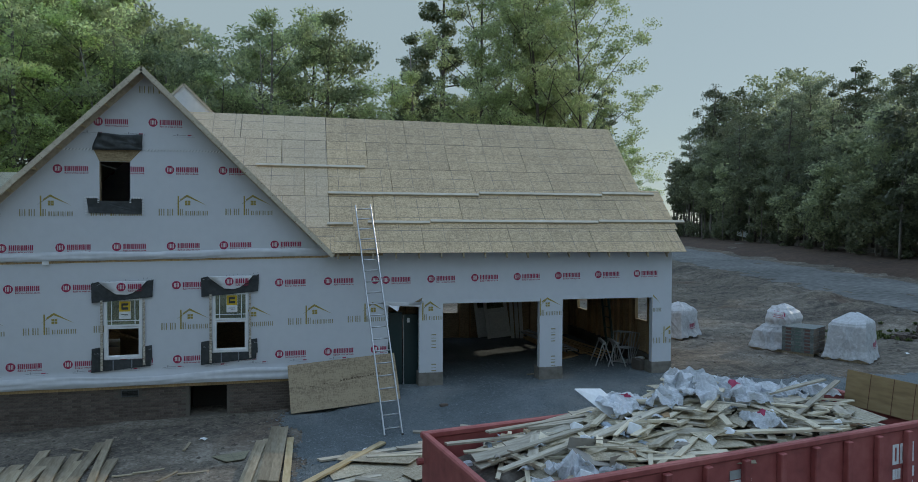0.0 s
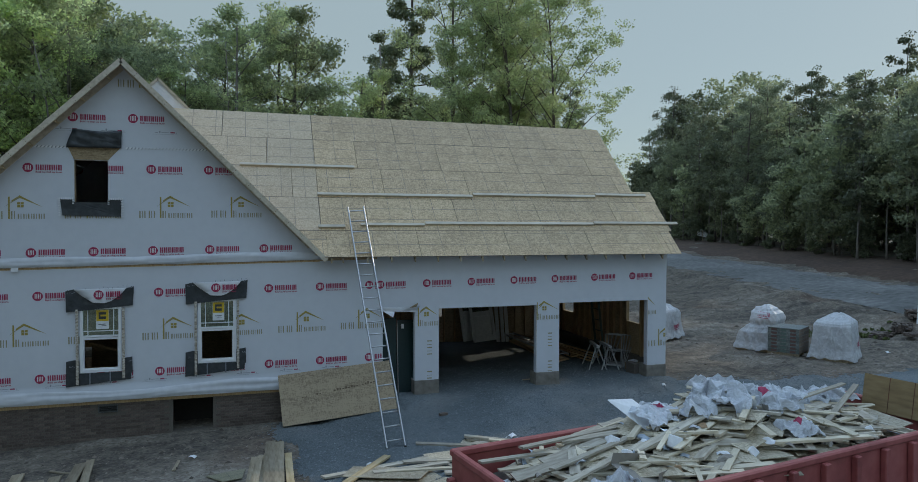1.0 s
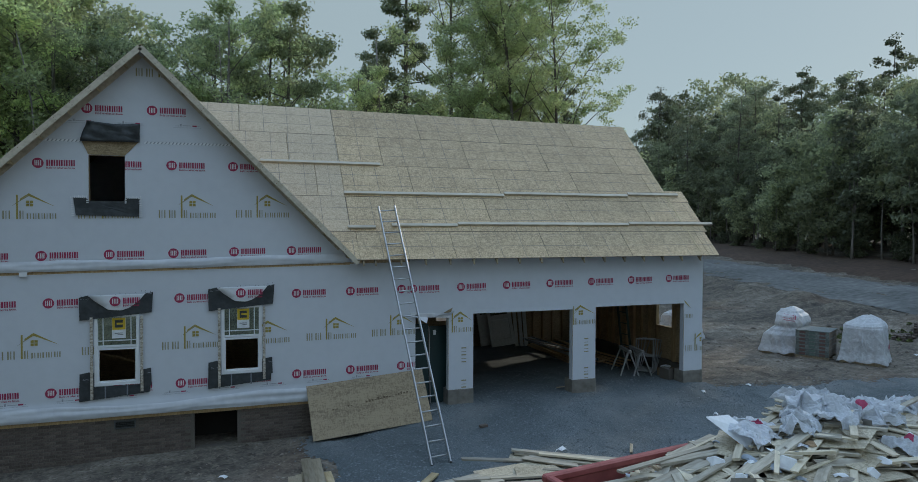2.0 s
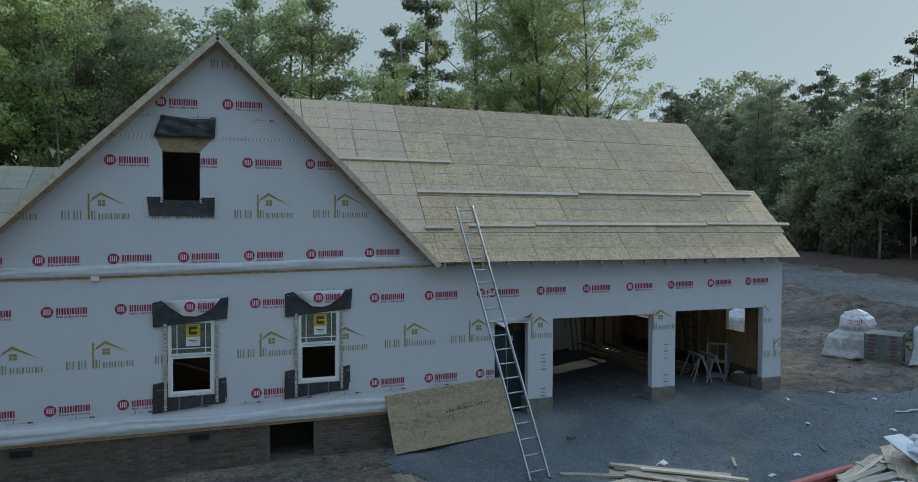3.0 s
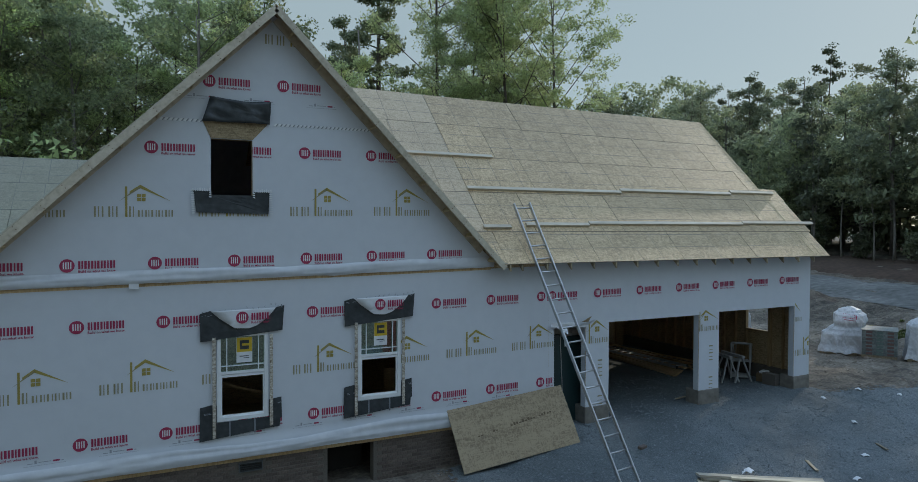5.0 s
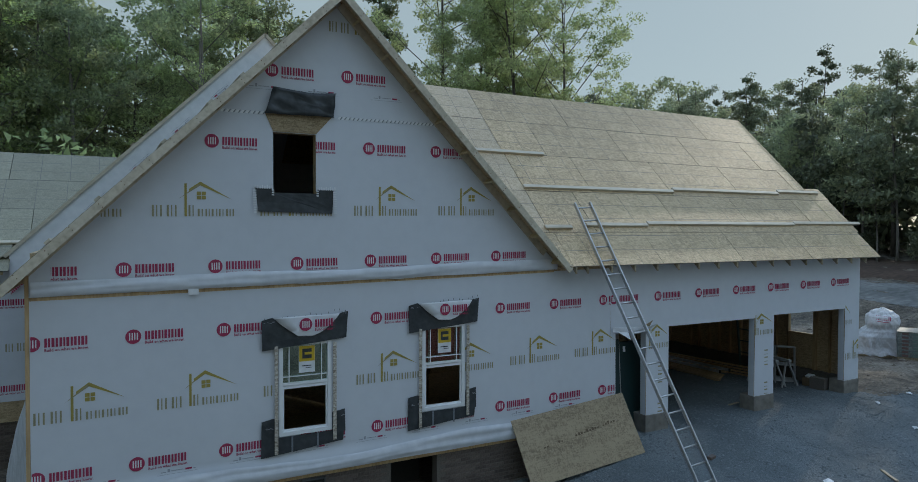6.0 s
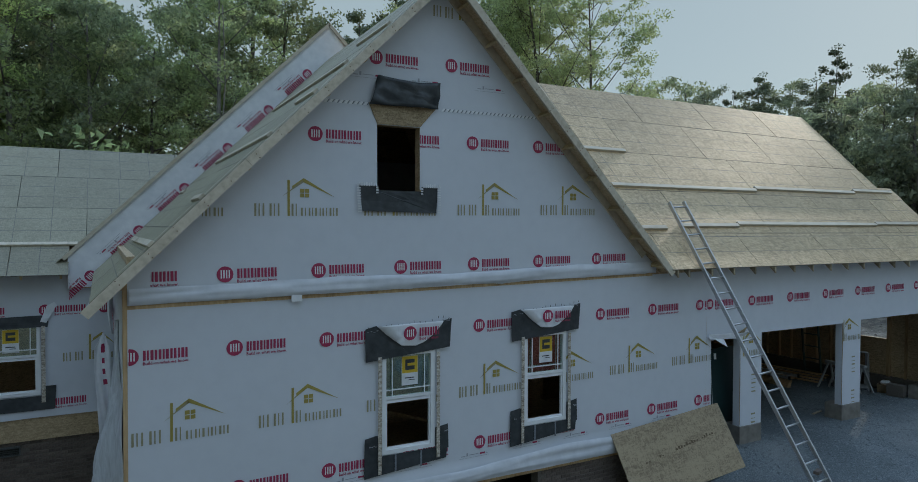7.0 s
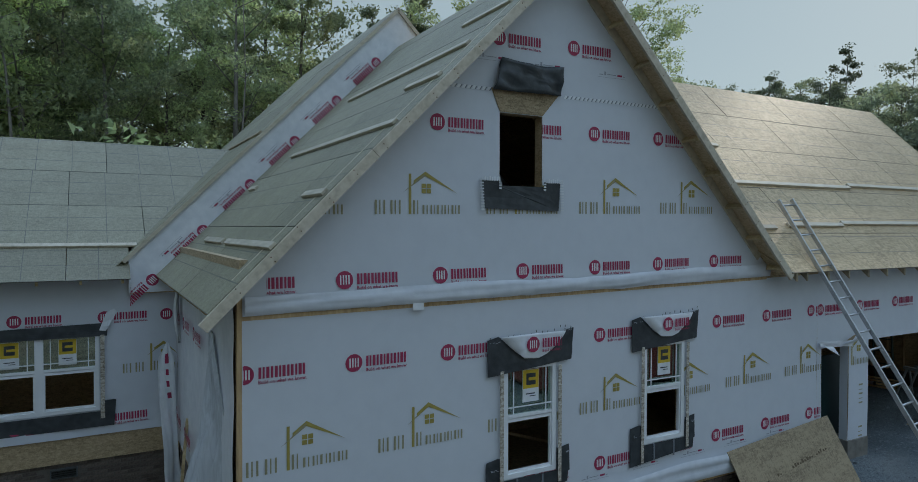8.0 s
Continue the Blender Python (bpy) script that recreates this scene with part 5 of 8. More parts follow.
def flashing(win):
    x0, x1, z0, z1 = win
    scoop = [(x1 + 0.12, z1 + 0.43), (x1 + 0.03, z1 + 0.33), (x1 - 0.09, z1 + 0.22), (x1 - 0.2, z1 + 0.14), (x1 - 0.33, z1 + 0.11), (x0 + 0.42, z1 + 0.1), (x0 + 0.28, z1 + 0.13), (x0 + 0.16, z1 + 0.2), (x0 + 0.03, z1 + 0.31), (x0 - 0.1, z1 + 0.42)]
    head = finish("head_flashing", polygon_sheet([(x0 - 0.26, z1 - 0.09), ((x0 + x1) / 2, z1 - 0.03), (x1 + 0.24, z1 + 0.03), (x1 + 0.27, z1 + 0.46), *scoop, (x0 - 0.27, z1 + 0.38)], -0.055, 0.008, 0.012, x0, 3), BLACK_FLASH)
    tagged(head, "black self-adhesive flashing folded over a window head", "flashing", "window flashing")
    part("wrap_flap", polygon_sheet([(x, z - 0.008 + 0.01 * math.sin(x * 23)) for x, z in scoop[::-1]], -0.082, 0.004, 0.022, x0 + 3, 4), LOOSE, head, "white wrap flap lifted above the window", True)
    print_mark(head, "red", x0 + 0.4, z1 + 0.29, lambda a, b: -0.112, (x0 - 0.1, x1 + 0.02))
    rng = random.Random(int(abs(x0) * 100))
    for k in range(15):
        u = k / 14
        px = x0 - 0.24 + u * (x1 - x0 + 0.46) + rng.uniform(-0.02, 0.02)
        pz = z1 + 0.34 + 0.1 * u + rng.uniform(0.0, 0.05)
        lean = rng.uniform(-0.012, 0.012)
        bm = bmesh.new()
        beam(bm, (px, -0.062, pz), (px + lean, -0.066, pz + 0.03), 0.006, 0.006, (0, -1, 0))
        part("staple", bm, BLACK_FLASH, head)
    # sill pieces and the textured strips beside the frame
    sill = empty("sill_flashing", Matrix.Translation((0, -0.045, 0)))
    tagged(sill, "black flashing patches under a window sill", "flashing", "window flashing")
    u1, u2 = x0 + 0.2, x0 + 0.61
    for k, pts in enumerate(([(x0 - 0.28, z0 - 0.3), (u1 - 0.012, z0 - 0.26), (u1 - 0.012, z0 - 0.01), (x0 - 0.01, z0 - 0.01), (x0 - 0.01, z0 + 0.28), (x0 - 0.1, z0 + 0.3), (x0 - 0.27, z0 + 0.27)],
                             [(u1 + 0.012, z0 - 0.26), (u2 - 0.012, z0 - 0.22), (u2 - 0.012, z0 - 0.01), (u1 + 0.012, z0 - 0.01)],
                             [(u2 + 0.012, z0 - 0.22), (x1 + 0.19, z0 - 0.19), (x1 + 0.2, z0 - 0.05), (x1 + 0.23, z0 - 0.04), (x1 + 0.22, z0 + 0.32), (x1 + 0.01, z0 + 0.29), (x1 + 0.01, z0 - 0.01), (u2 + 0.012, z0 - 0.01)])):
        part("patch", polygon_sheet(pts, 0, 0.006, 0.006, x0 + k, 3), BLACK_FLASH, sill)
    for u in (u1, u2):
        part("liner_strip", boxes((u - 0.013, u + 0.013, -0.012, -0.006, z0 - 0.25, z0 - 0.01)), STAMP_GREY, sill, "grey liner strip between the patches")
    for s, a in ((0, x0 - 0.075), (1, x1 + 0.02)):
        part("edge_strip", boxes((a, a + 0.055, -0.022, -0.014, z0 - (0.26 if s == 0 else 0.16), z1 - 0.03)), FLAKE, sill, "speckled release-liner strip beside the frame")


FLAKE = osb_material("speckled_liner", [(0.2, 0.16, 0.12), (0.44, 0.395, 0.33), (0.72, 0.69, 0.63)], grid=False, vary=0.05)
flashing(W1)
flashing(W2)
lw_head = finish("head_flashing", polygon_sheet([(-11.4, 2.4), (-9.13, 2.4), (-9.12, 2.62), (-11.4, 2.58)], LW_Y - 0.06, 0.008, 0.012, 4, 6), BLACK_FLASH)
tagged(lw_head, "black flashing strip over the twin window", "flashing", "window flashing")
part("wrap_flap", polygon_sheet([(-9.25, 2.5), (-9.15, 2.48), (-8.98, 2.8), (-9.02, 2.86), (-9.14, 2.8)], LW_Y - 0.072, 0.004, 0.03, 2, 3), LOOSE, lw_head, "crumpled white flap")
lw_sill = finish("sill_flashing", polygon_sheet([(-11.4, 0.86), (-9.03, 0.86), (-9.0, 1.3), (-9.22, 1.3), (-9.24, 1.12), (-11.4, 1.12)], LW_Y - 0.05, 0.006, 0.008, 6, 5), BLACK_FLASH)
tagged(lw_sill, "black flashing below the twin window", "flashing", "window flashing")
part("edge_strip", boxes((-9.235, -9.17, LW_Y - 0.075, LW_Y - 0.066, 1.0, 2.42)), FLAKE, lw_sill, "speckled release-liner strip beside the frame")

# upper opening: bagging black sheet, strand board tail, sill membrane
uw_head = finish("tarp_flap", polygon_sheet([(-4.93, 6.0), (-3.84, 6.02), (-3.82, 6.4), (-4.3, 6.37), (-4.8, 6.42)], -0.06, 0.01, 0.07, 9, 7), BLACK_FLASH, smooth=True)
tagged(uw_head, "black sheet folded up above the empty gable window opening", "flashing", "window flashing")
uw_board = finish("bare_sheathing", polygon_sheet([(-4.79, 5.74), (-4.12, 5.74), (-3.86, 6.03), (-4.92, 6.03)], -0.035, 0.01, 0.0, 0, 2), OSB)
tagged(uw_board, "bare strand board over the gable opening", "sheathing")
uw_sill = finish("sill_flashing", polygon_sheet([(-5.02, 4.5), (-3.86, 4.48), (-3.84, 4.86), (-4.1, 4.86), (-4.11, 4.795), (-4.8, 4.795), (-4.81, 4.86), (-5.07, 4.86)], -0.05, 0.006, 0.01, 12, 4), BLACK_FLASH)
tagged(uw_sill, "black membrane under the gable window opening", "flashing", "window flashing")
bm = bmesh.new()
for k in range(11):
    for a, lean in ((-5.085, 0.05), (-3.828, 0.02)):
        z = 4.48 + k * 0.037
        x = a + lean * (0.4 - k * 0.037)
        box(bm, x - 0.026, x + 0.026, -0.078, -0.07, z, z + 0.019)
for k in range(8):
    for a in (-5.08, -4.085):
        box(bm, a + k * 0.036, a + k * 0.036 + 0.019, -0.078, -0.07, 4.85, 4.895 + 0.01 * (k % 2))
for k in range(3):
    for a in (-4.805, -4.105):
        box(bm, a - 0.018, a + 0.018, -0.078, -0.07, 4.75 + k * 0.036, 4.77 + k * 0.036)
tagged(part("staple_tape", bm, PAPER, uw_sill), "white perforated tape edge", kind="stuff")
for k, win in enumerate((W1, W2)):
    bm = bmesh.new()
    rr = random.Random(k)
    for i in range(26):
        side_ = i % 4
        xx = (win[0] - 0.24 + rr.random() * 0.16, win[1] + 0.08 + rr.random() * 0.17, win[0] - 0.22 + rr.random() * 0.16, win[1] + 0.06 + rr.random() * 0.15)[side_]
        zz = (win[3] + 0.33, win[3] + 0.42, win[2] + 0.13, win[2] + 0.2)[side_] + rr.random() * 0.03
        box(bm, xx, xx + 0.025, -0.064, -0.058, zz, zz + 0.006)
    st_tape = finish("torn_tape", bm, INK)
    tagged(st_tape, "torn staple bits along the flashing edge", "tape", "window flashing", kind="stuff")

# door opening: loose flaps of wrap at its head
door_flap = finish("wrap_flap", polygon_sheet([(2.0, 2.14), (2.96, 2.08), (2.98, 2.2), (2.0, 2.24)], -0.05, 0.004, 0.05, 2, 4), LOOSE)
tagged(door_flap, "white wrap flap hanging at the door head", "housewrap flap")
bm = bmesh.new()
for tri in (((2.02, -0.03, 2.2), (2.35, -0.2, 1.98), (2.42, -0.05, 2.1)), ((2.5, -0.04, 2.1), (2.96, -0.03, 2.1), (3.05, -0.22, 2.26))):
    bm.faces.new([bm.verts.new(p) for p in tri])
r = bmesh.ops.extrude_face_region(bm, geom=bm.faces[:])
bmesh.ops.translate(bm, verts=[v for v in r["geom"] if isinstance(v, bmesh.types.BMVert)], vec=(0.004, -0.004, 0.006))
part("torn_corner", bm, LOOSE, door_flap, "torn corner bent outwards")

bm = polygon_sheet([(2.42, 2.1), (2.97, 2.11), (3.02, 2.33), (2.8, 2.2)], -0.02, 0.01, 0.0, 0, 2)
for v in bm.verts:
    v.co.y -= 0.5 * max(0.0, v.co.z - 2.1)
part("bare_sheathing", bm, OSB, door_flap, "torn triangle of bare strand board bent outwards")

# corner post and torn wrap at the left corner
corner = finish("corner_post", boxes((LEFT - 0.05, LEFT - 0.002, -0.022, 0.06, -0.2, 3.72)), STUD)
tagged(corner, "bare wooden corner post where the wrap is torn", "post")


def hanging(name, label, pts, seed, width, turn, fold=0.035, mat=None, marks=()):
    """A loose strip of wrap that hangs along the points; turn: degrees its face leans from the front; it keeps a few long soft folds."""
    bm = bmesh.new()
    rows = []
    fine = []
    for i in range(len(pts) - 1):
        for k in range(4):
            f = k / 4
            fine.append((Vector(pts[i]).lerp(Vector(pts[i + 1]), f), width[i] + (width[i + 1] - width[i]) * f))
    fine.append((Vector(pts[-1]), width[-1]))
    for i, (p, w) in enumerate(fine):
        a = radians(turn) + 0.22 * math.sin(i * 0.17 + seed)
        way, out = Vector((math.cos(a), math.sin(a), 0)), Vector((math.sin(a), -math.cos(a), 0))
        row = []
        for j in range(13):
            f = j / 12 - 0.5
            crease = 1 - 2.4 * abs(noise.noise((f * 2.6 + seed, i * 0.06, seed)))
            row.append(bm.verts.new(p + way * (f * w + 0.012 * noise.noise((i * 0.4, j, seed))) + out * fold * crease * (0.4 + w)))
        rows.append(row)
    for i, (a, b) in enumerate(zip(rows, rows[1:])):
        for j in range(12):
            f = bm.faces.new((a[j], a[j + 1], b[j + 1], b[j]))
            if any(m0 <= i < m1 and j0 <= j < j1 for m0, m1, j0, j1 in marks):
                f.material_index = 1
    r_ = bmesh.ops.extrude_face_region(bm, geom=bm.faces[:])
    bmesh.ops.translate(bm, verts=[v for v in r_["geom"] if isinstance(v, bmesh.types.BMVert)], vec=(0, 0.004, 0.002))
    ob = finish(name, bm, [mat or LOOSE, RED], smooth=True)
    return tagged(ob, label, "housewrap strip", "torn housewrap")


hanging("torn_wrap_strip", "torn white housewrap strip hanging from the wall corner", [(-8.23, 5.28, 2.26), (-8.25, 5.24, 2.0), (-8.25, 5.2, 1.6), (-8.22, 5.16, 1.2), (-8.2, 5.14, 0.8), (-8.19, 5.12, 0.4), (-8.18, 5.12, 0.0), (-8.16, 5.1, -0.5)], 3,
        [0.03, 0.26, 0.27, 0.26, 0.27, 0.27, 0.28, 0.26], 14, 0.12, marks=((3, 5, 5, 8), (6, 7, 6, 8), (8, 9, 6, 8), (10, 11, 6, 9)))
hanging("torn_wrap_strip", "loose milky housewrap sheet bulging off the side wall", [(-8.08, 1.5, 2.95), (-8.1, 1.3, 2.5), (-8.13, 1.2, 2.0), (-8.17, 1.15, 1.5), (-8.22, 1.2, 1.0), (-8.27, 1.25, 0.5), (-8.29, 1.3, 0.0), (-8.27, 1.3, -0.45)], 5,
        [0.25, 0.7, 0.9, 1.0, 1.2, 1.35, 1.45, 1.4], 97, 0.07, BAG)
hanging("torn_wrap_strip", "short torn housewrap tail under the eave", [(-8.12, 4.9, 3.2), (-8.14, 4.85, 2.95), (-8.13, 4.8, 2.6), (-8.1, 4.8, 2.3)], 8, [0.1, 0.2, 0.16, 0.05], 60, 0.1)
bm = bmesh.new()
beam(bm, (LEFT - 0.06, 4.05, 1.2), (LEFT - 0.24, 3.9, -0.6), 0.09, 0.038, (1, 0, 0.1))
tagged(finish("plank", bm, PINE), "brown plank leaning on the side wall under torn wrap", "plank")


# ---- foundation vents, access hole, ladder, leaning sheet, roof cleats ----
def vent(x, z, y):
    v = empty("foundation_vent", Matrix.Translation((x, y, z)))
    part("vent_frame", boxes((0, 0.4, -0.015, 0.02, 0.03, 0.045), (0, 0.4, -0.03, 0.02, 0.18, 0.2), (0, 0.02, -0.015, 0.02, 0.045, 0.18), (0.38, 0.4, -0.015, 0.02, 0.045, 0.18)), VENT_RIM, v)
    for k in range(4):
        part("louvre", boxes((0.022, 0.378, -0.01, 0.012, 0.052 + k * 0.034, 0.066 + k * 0.034)), VENT, v)
    # near-black plate paints the shade behind the louvres
    part("backing", boxes((0.021, 0.379, 0.014, 0.02, 0.02, 0.18)), DARK, v)
    tagged(v, "dark louvred metal vent set in the brick foundation", "vent", "foundation vents")


VENT_RIM = plain("grey_vent_rim", (0.11, 0.12, 0.125), 0.5, 0.4)
VENT = plain("dark_vent_metal", (0.05, 0.055, 0.055), 0.5, 0.4)
vent(-4.36, 0.02, 0.006)
vent(-7.38, 0.02, 0.006)
vent(-9.98, 0.02, LW_Y + 0.006)
# near-black board gives the crawl space its darkness by colour
hole = finish("crawl_shade_board", boxes((CRAWL[0] - 0.05, CRAWL[1] + 0.05, 0.9, 1.0, -0.9, 0.3)), DARK)
structure(hole, "near-black board standing for the shade in the crawl space", "crawl space")


def ladder(name, foot, top, width, rungs, mat, label, rail=(0.032, 0.075)):
    """Straight ladder between two mid points; its rungs lie along x."""
    a, b = Vector(foot), Vector(top)
    t = (b - a).normalized()
    side_ = Vector((1, 0, 0))
    side_ = (side_ - t * side_.dot(t)).normalized()
    up = side_.cross(t)
    L = (b - a).length
    m = Matrix((side_, t, up)).transposed().to_4x4()
    m.translation = a
    e = empty(name, m)
    for s in (-1, 1):
        x = s * width / 2
        rl = part("rail", boxes((x - rail[0] / 2, x + rail[0] / 2, 0, L, -rail[1] / 2, rail[1] / 2), bevel=0.006), mat, e)
        part("end_cap", boxes((x - rail[0] / 2 - 0.004, x + rail[0] / 2 + 0.004, -0.01, 0.03, -rail[1] / 2 - 0.004, rail[1] / 2 + 0.004)), DARK, rl, "black rubber foot")
    for k in range(rungs):
        bm = bmesh.new()
        y = 0.18 + k * (L - 0.3) / (rungs - 1)
        tube(bm, [(-width / 2 + 0.012, y, 0), (width / 2 - 0.012, y, 0)], [0.017, 0.017], 8)
        part("rung", bm, mat, e, smooth=True)
    return tagged(e, label, "ladder")


ladder("extension_ladder", (1.889, -2.835, -0.445), (1.482, 0.31, 4.776), 0.4, 20, ALU, "tall aluminium ladder leaning on the garage roof edge")

# leaning 4 x 9 ft sheet
def leaning_sheet():
    a, b = Vector((-0.36, -0.66, -0.42)), Vector((2.38, -0.62, -0.21))
    c = Vector((-0.33, -0.06, 0.68))
    u = (b - a).normalized()
    v = (c - a)
    v = (v - u * v.dot(u)).normalized()
    m = Matrix((u, v, u.cross(v))).transposed().to_4x4()
    m.translation = a
    ob = finish("osb_sheet", boxes((0, 2.74, 0, 1.235, -0.006, 0.006)), OSB_SHEET)
    ob.matrix_world = m
    tagged(ob, "large strand board sheet leaning against the brick foundation", "board")
    bm = bmesh.new()
    rr = random.Random(4)
    for k in range(26):
        x = 0.5 + k * 0.07
        if rr.random() < 0.75:
            h = rr.uniform(0.02, 0.06)
            bm.faces.new([bm.verts.new(p) for p in ((x, 0.6 + 0.005 * k, 0.0085), (x + rr.uniform(0.02, 0.06), 0.6 + 0.005 * k, 0.0085), (x + 0.05, 0.6 + h + 0.005 * k, 0.0085), (x, 0.6 + h + 0.005 * k, 0.0085))])
    tagged(part("printed_mark", bm, STAMP, ob), kind="stuff")


STAMP = plain("faded_ink", (0.13, 0.09, 0.05), 0.8)
leaning_sheet()


def cleat(m, length, w=0.09, t=0.038, mat=None, label="pine toe board nailed across the roof sheets"):
    ob = finish("toe_board", boxes((0, length, 0, w, 0, t), bevel=0.004), mat or PINE)
    ob.matrix_world = m
    return tagged(ob, label, "board", "toe boards on the roof")


def on_garage(x, y):
    m = Matrix(((1, 0, 0), (0, S2, -S2), (0, S2, S2))).to_4x4()
    m.translation = (x, y, y + G_PLANE + 0.002)
    return m


for x0, x1, y in ((0.6, 4.9, 1.13), (4.93, 8.8, 1.2), (8.84, 10.58, 1.26), (1.62, 3.3, 0.33), (3.33, 8.3, 0.37), (8.33, 11.12, 0.4), (0.55, 1.22, 0.28), (-1.35, 1.68, 1.93)):
    cleat(on_garage(x0, y) @ pose(0, 0, 0, 0, 0, random.uniform(-0.2, 0.2)), x1 - x0, t=0.05, mat=TOE)


def on_left(x, y, turn=0.0):
    m = Matrix(((0, S2, -S2), (-1, 0, 0), (0, S2, S2))).to_4x4()
    m.translation = (x, y, APEX_Z + (x - APEX_X) + 0.003)
    return m @ pose(0, 0, 0, 0, 0, turn)


for x, ya, yb in ((-4.65, 1.2, -0.05), (-5.27, 4.3, 0.0), (-5.74, 0.8, -0.15), (-6.36, 4.1, -0.28), (-7.19, 0.5, -0.28), (-7.77, 4.0, 2.45), (-7.77, 2.2, -0.36), (-6.9, 4.9, 4.4)):
    cleat(on_left(x, ya, random.uniform(-0.4, 0.4)), ya - yb, mat=TOE)
lwm = Matrix((Vector((1, 0, 0)), lw_up.normalized(), Vector((1, 0, 0)).cross(lw_up.normalized()))).transposed().to_4x4()
lwm.translation = Vector((-17, LW_EAVE[0], LW_EAVE[1])) + lw_up.normalized() * 0.9
cleat(lwm, 8.35, mat=PALE)
rear_m = Matrix(((0, S2, -S2), (-1, 0, 0), (0, S2, S2))).to_4x4()
rear_m.translation = (-6.6, 8.5, BACK_Z + (-6.6 - APEX_X) + 0.003)
cleat(rear_m, 3.0, mat=PINE_OLD)


# ---- trees ----
def leaf_mesh(name, centres, spread, per, size, mat, seed, droop=0.0):
    """Small pointed leaves scattered round the centres, as one mesh."""
    rng = np.random.default_rng(seed)
    c = np.repeat(np.asarray(centres, float), per, axis=0)
    sp = np.repeat(np.asarray(spread, float), per)[:, None]
    off = rng.normal(size=c.shape)
    off /= np.linalg.norm(off, axis=1, keepdims=True)
    c = c + off * sp * (rng.random((len(c), 1)) ** 0.5) * np.array([1.0, 1.0, 0.62])
    a = rng.normal(size=c.shape)
    a[:, 2] -= droop
    a /= np.linalg.norm(a, axis=1, keepdims=True)
    b = np.cross(a, rng.normal(size=c.shape))
    b /= np.linalg.norm(b, axis=1, keepdims=True)
    s = size * rng.uniform(0.6, 1.35, (len(c), 1))
    q = np.stack([c - a * s * 0.45 - b * s * 0.32, c - a * s * 0.35 + b * s * 0.34, c + a * s * 0.62], 1).reshape(-1, 3)
    n_ = len(c)
    me = bpy.data.meshes.new(name)
    me.vertices.add(3 * n_)
    me.vertices.foreach_set("co", q.ravel())
    me.loops.add(3 * n_)
    me.loops.foreach_set("vertex_index", np.arange(3 * n_))
    me.polygons.add(n_)
    me.polygons.foreach_set("loop_start", np.arange(0, 3 * n_, 3))
    me.update(calc_edges=True)
    me.materials.append(mat)
    return me


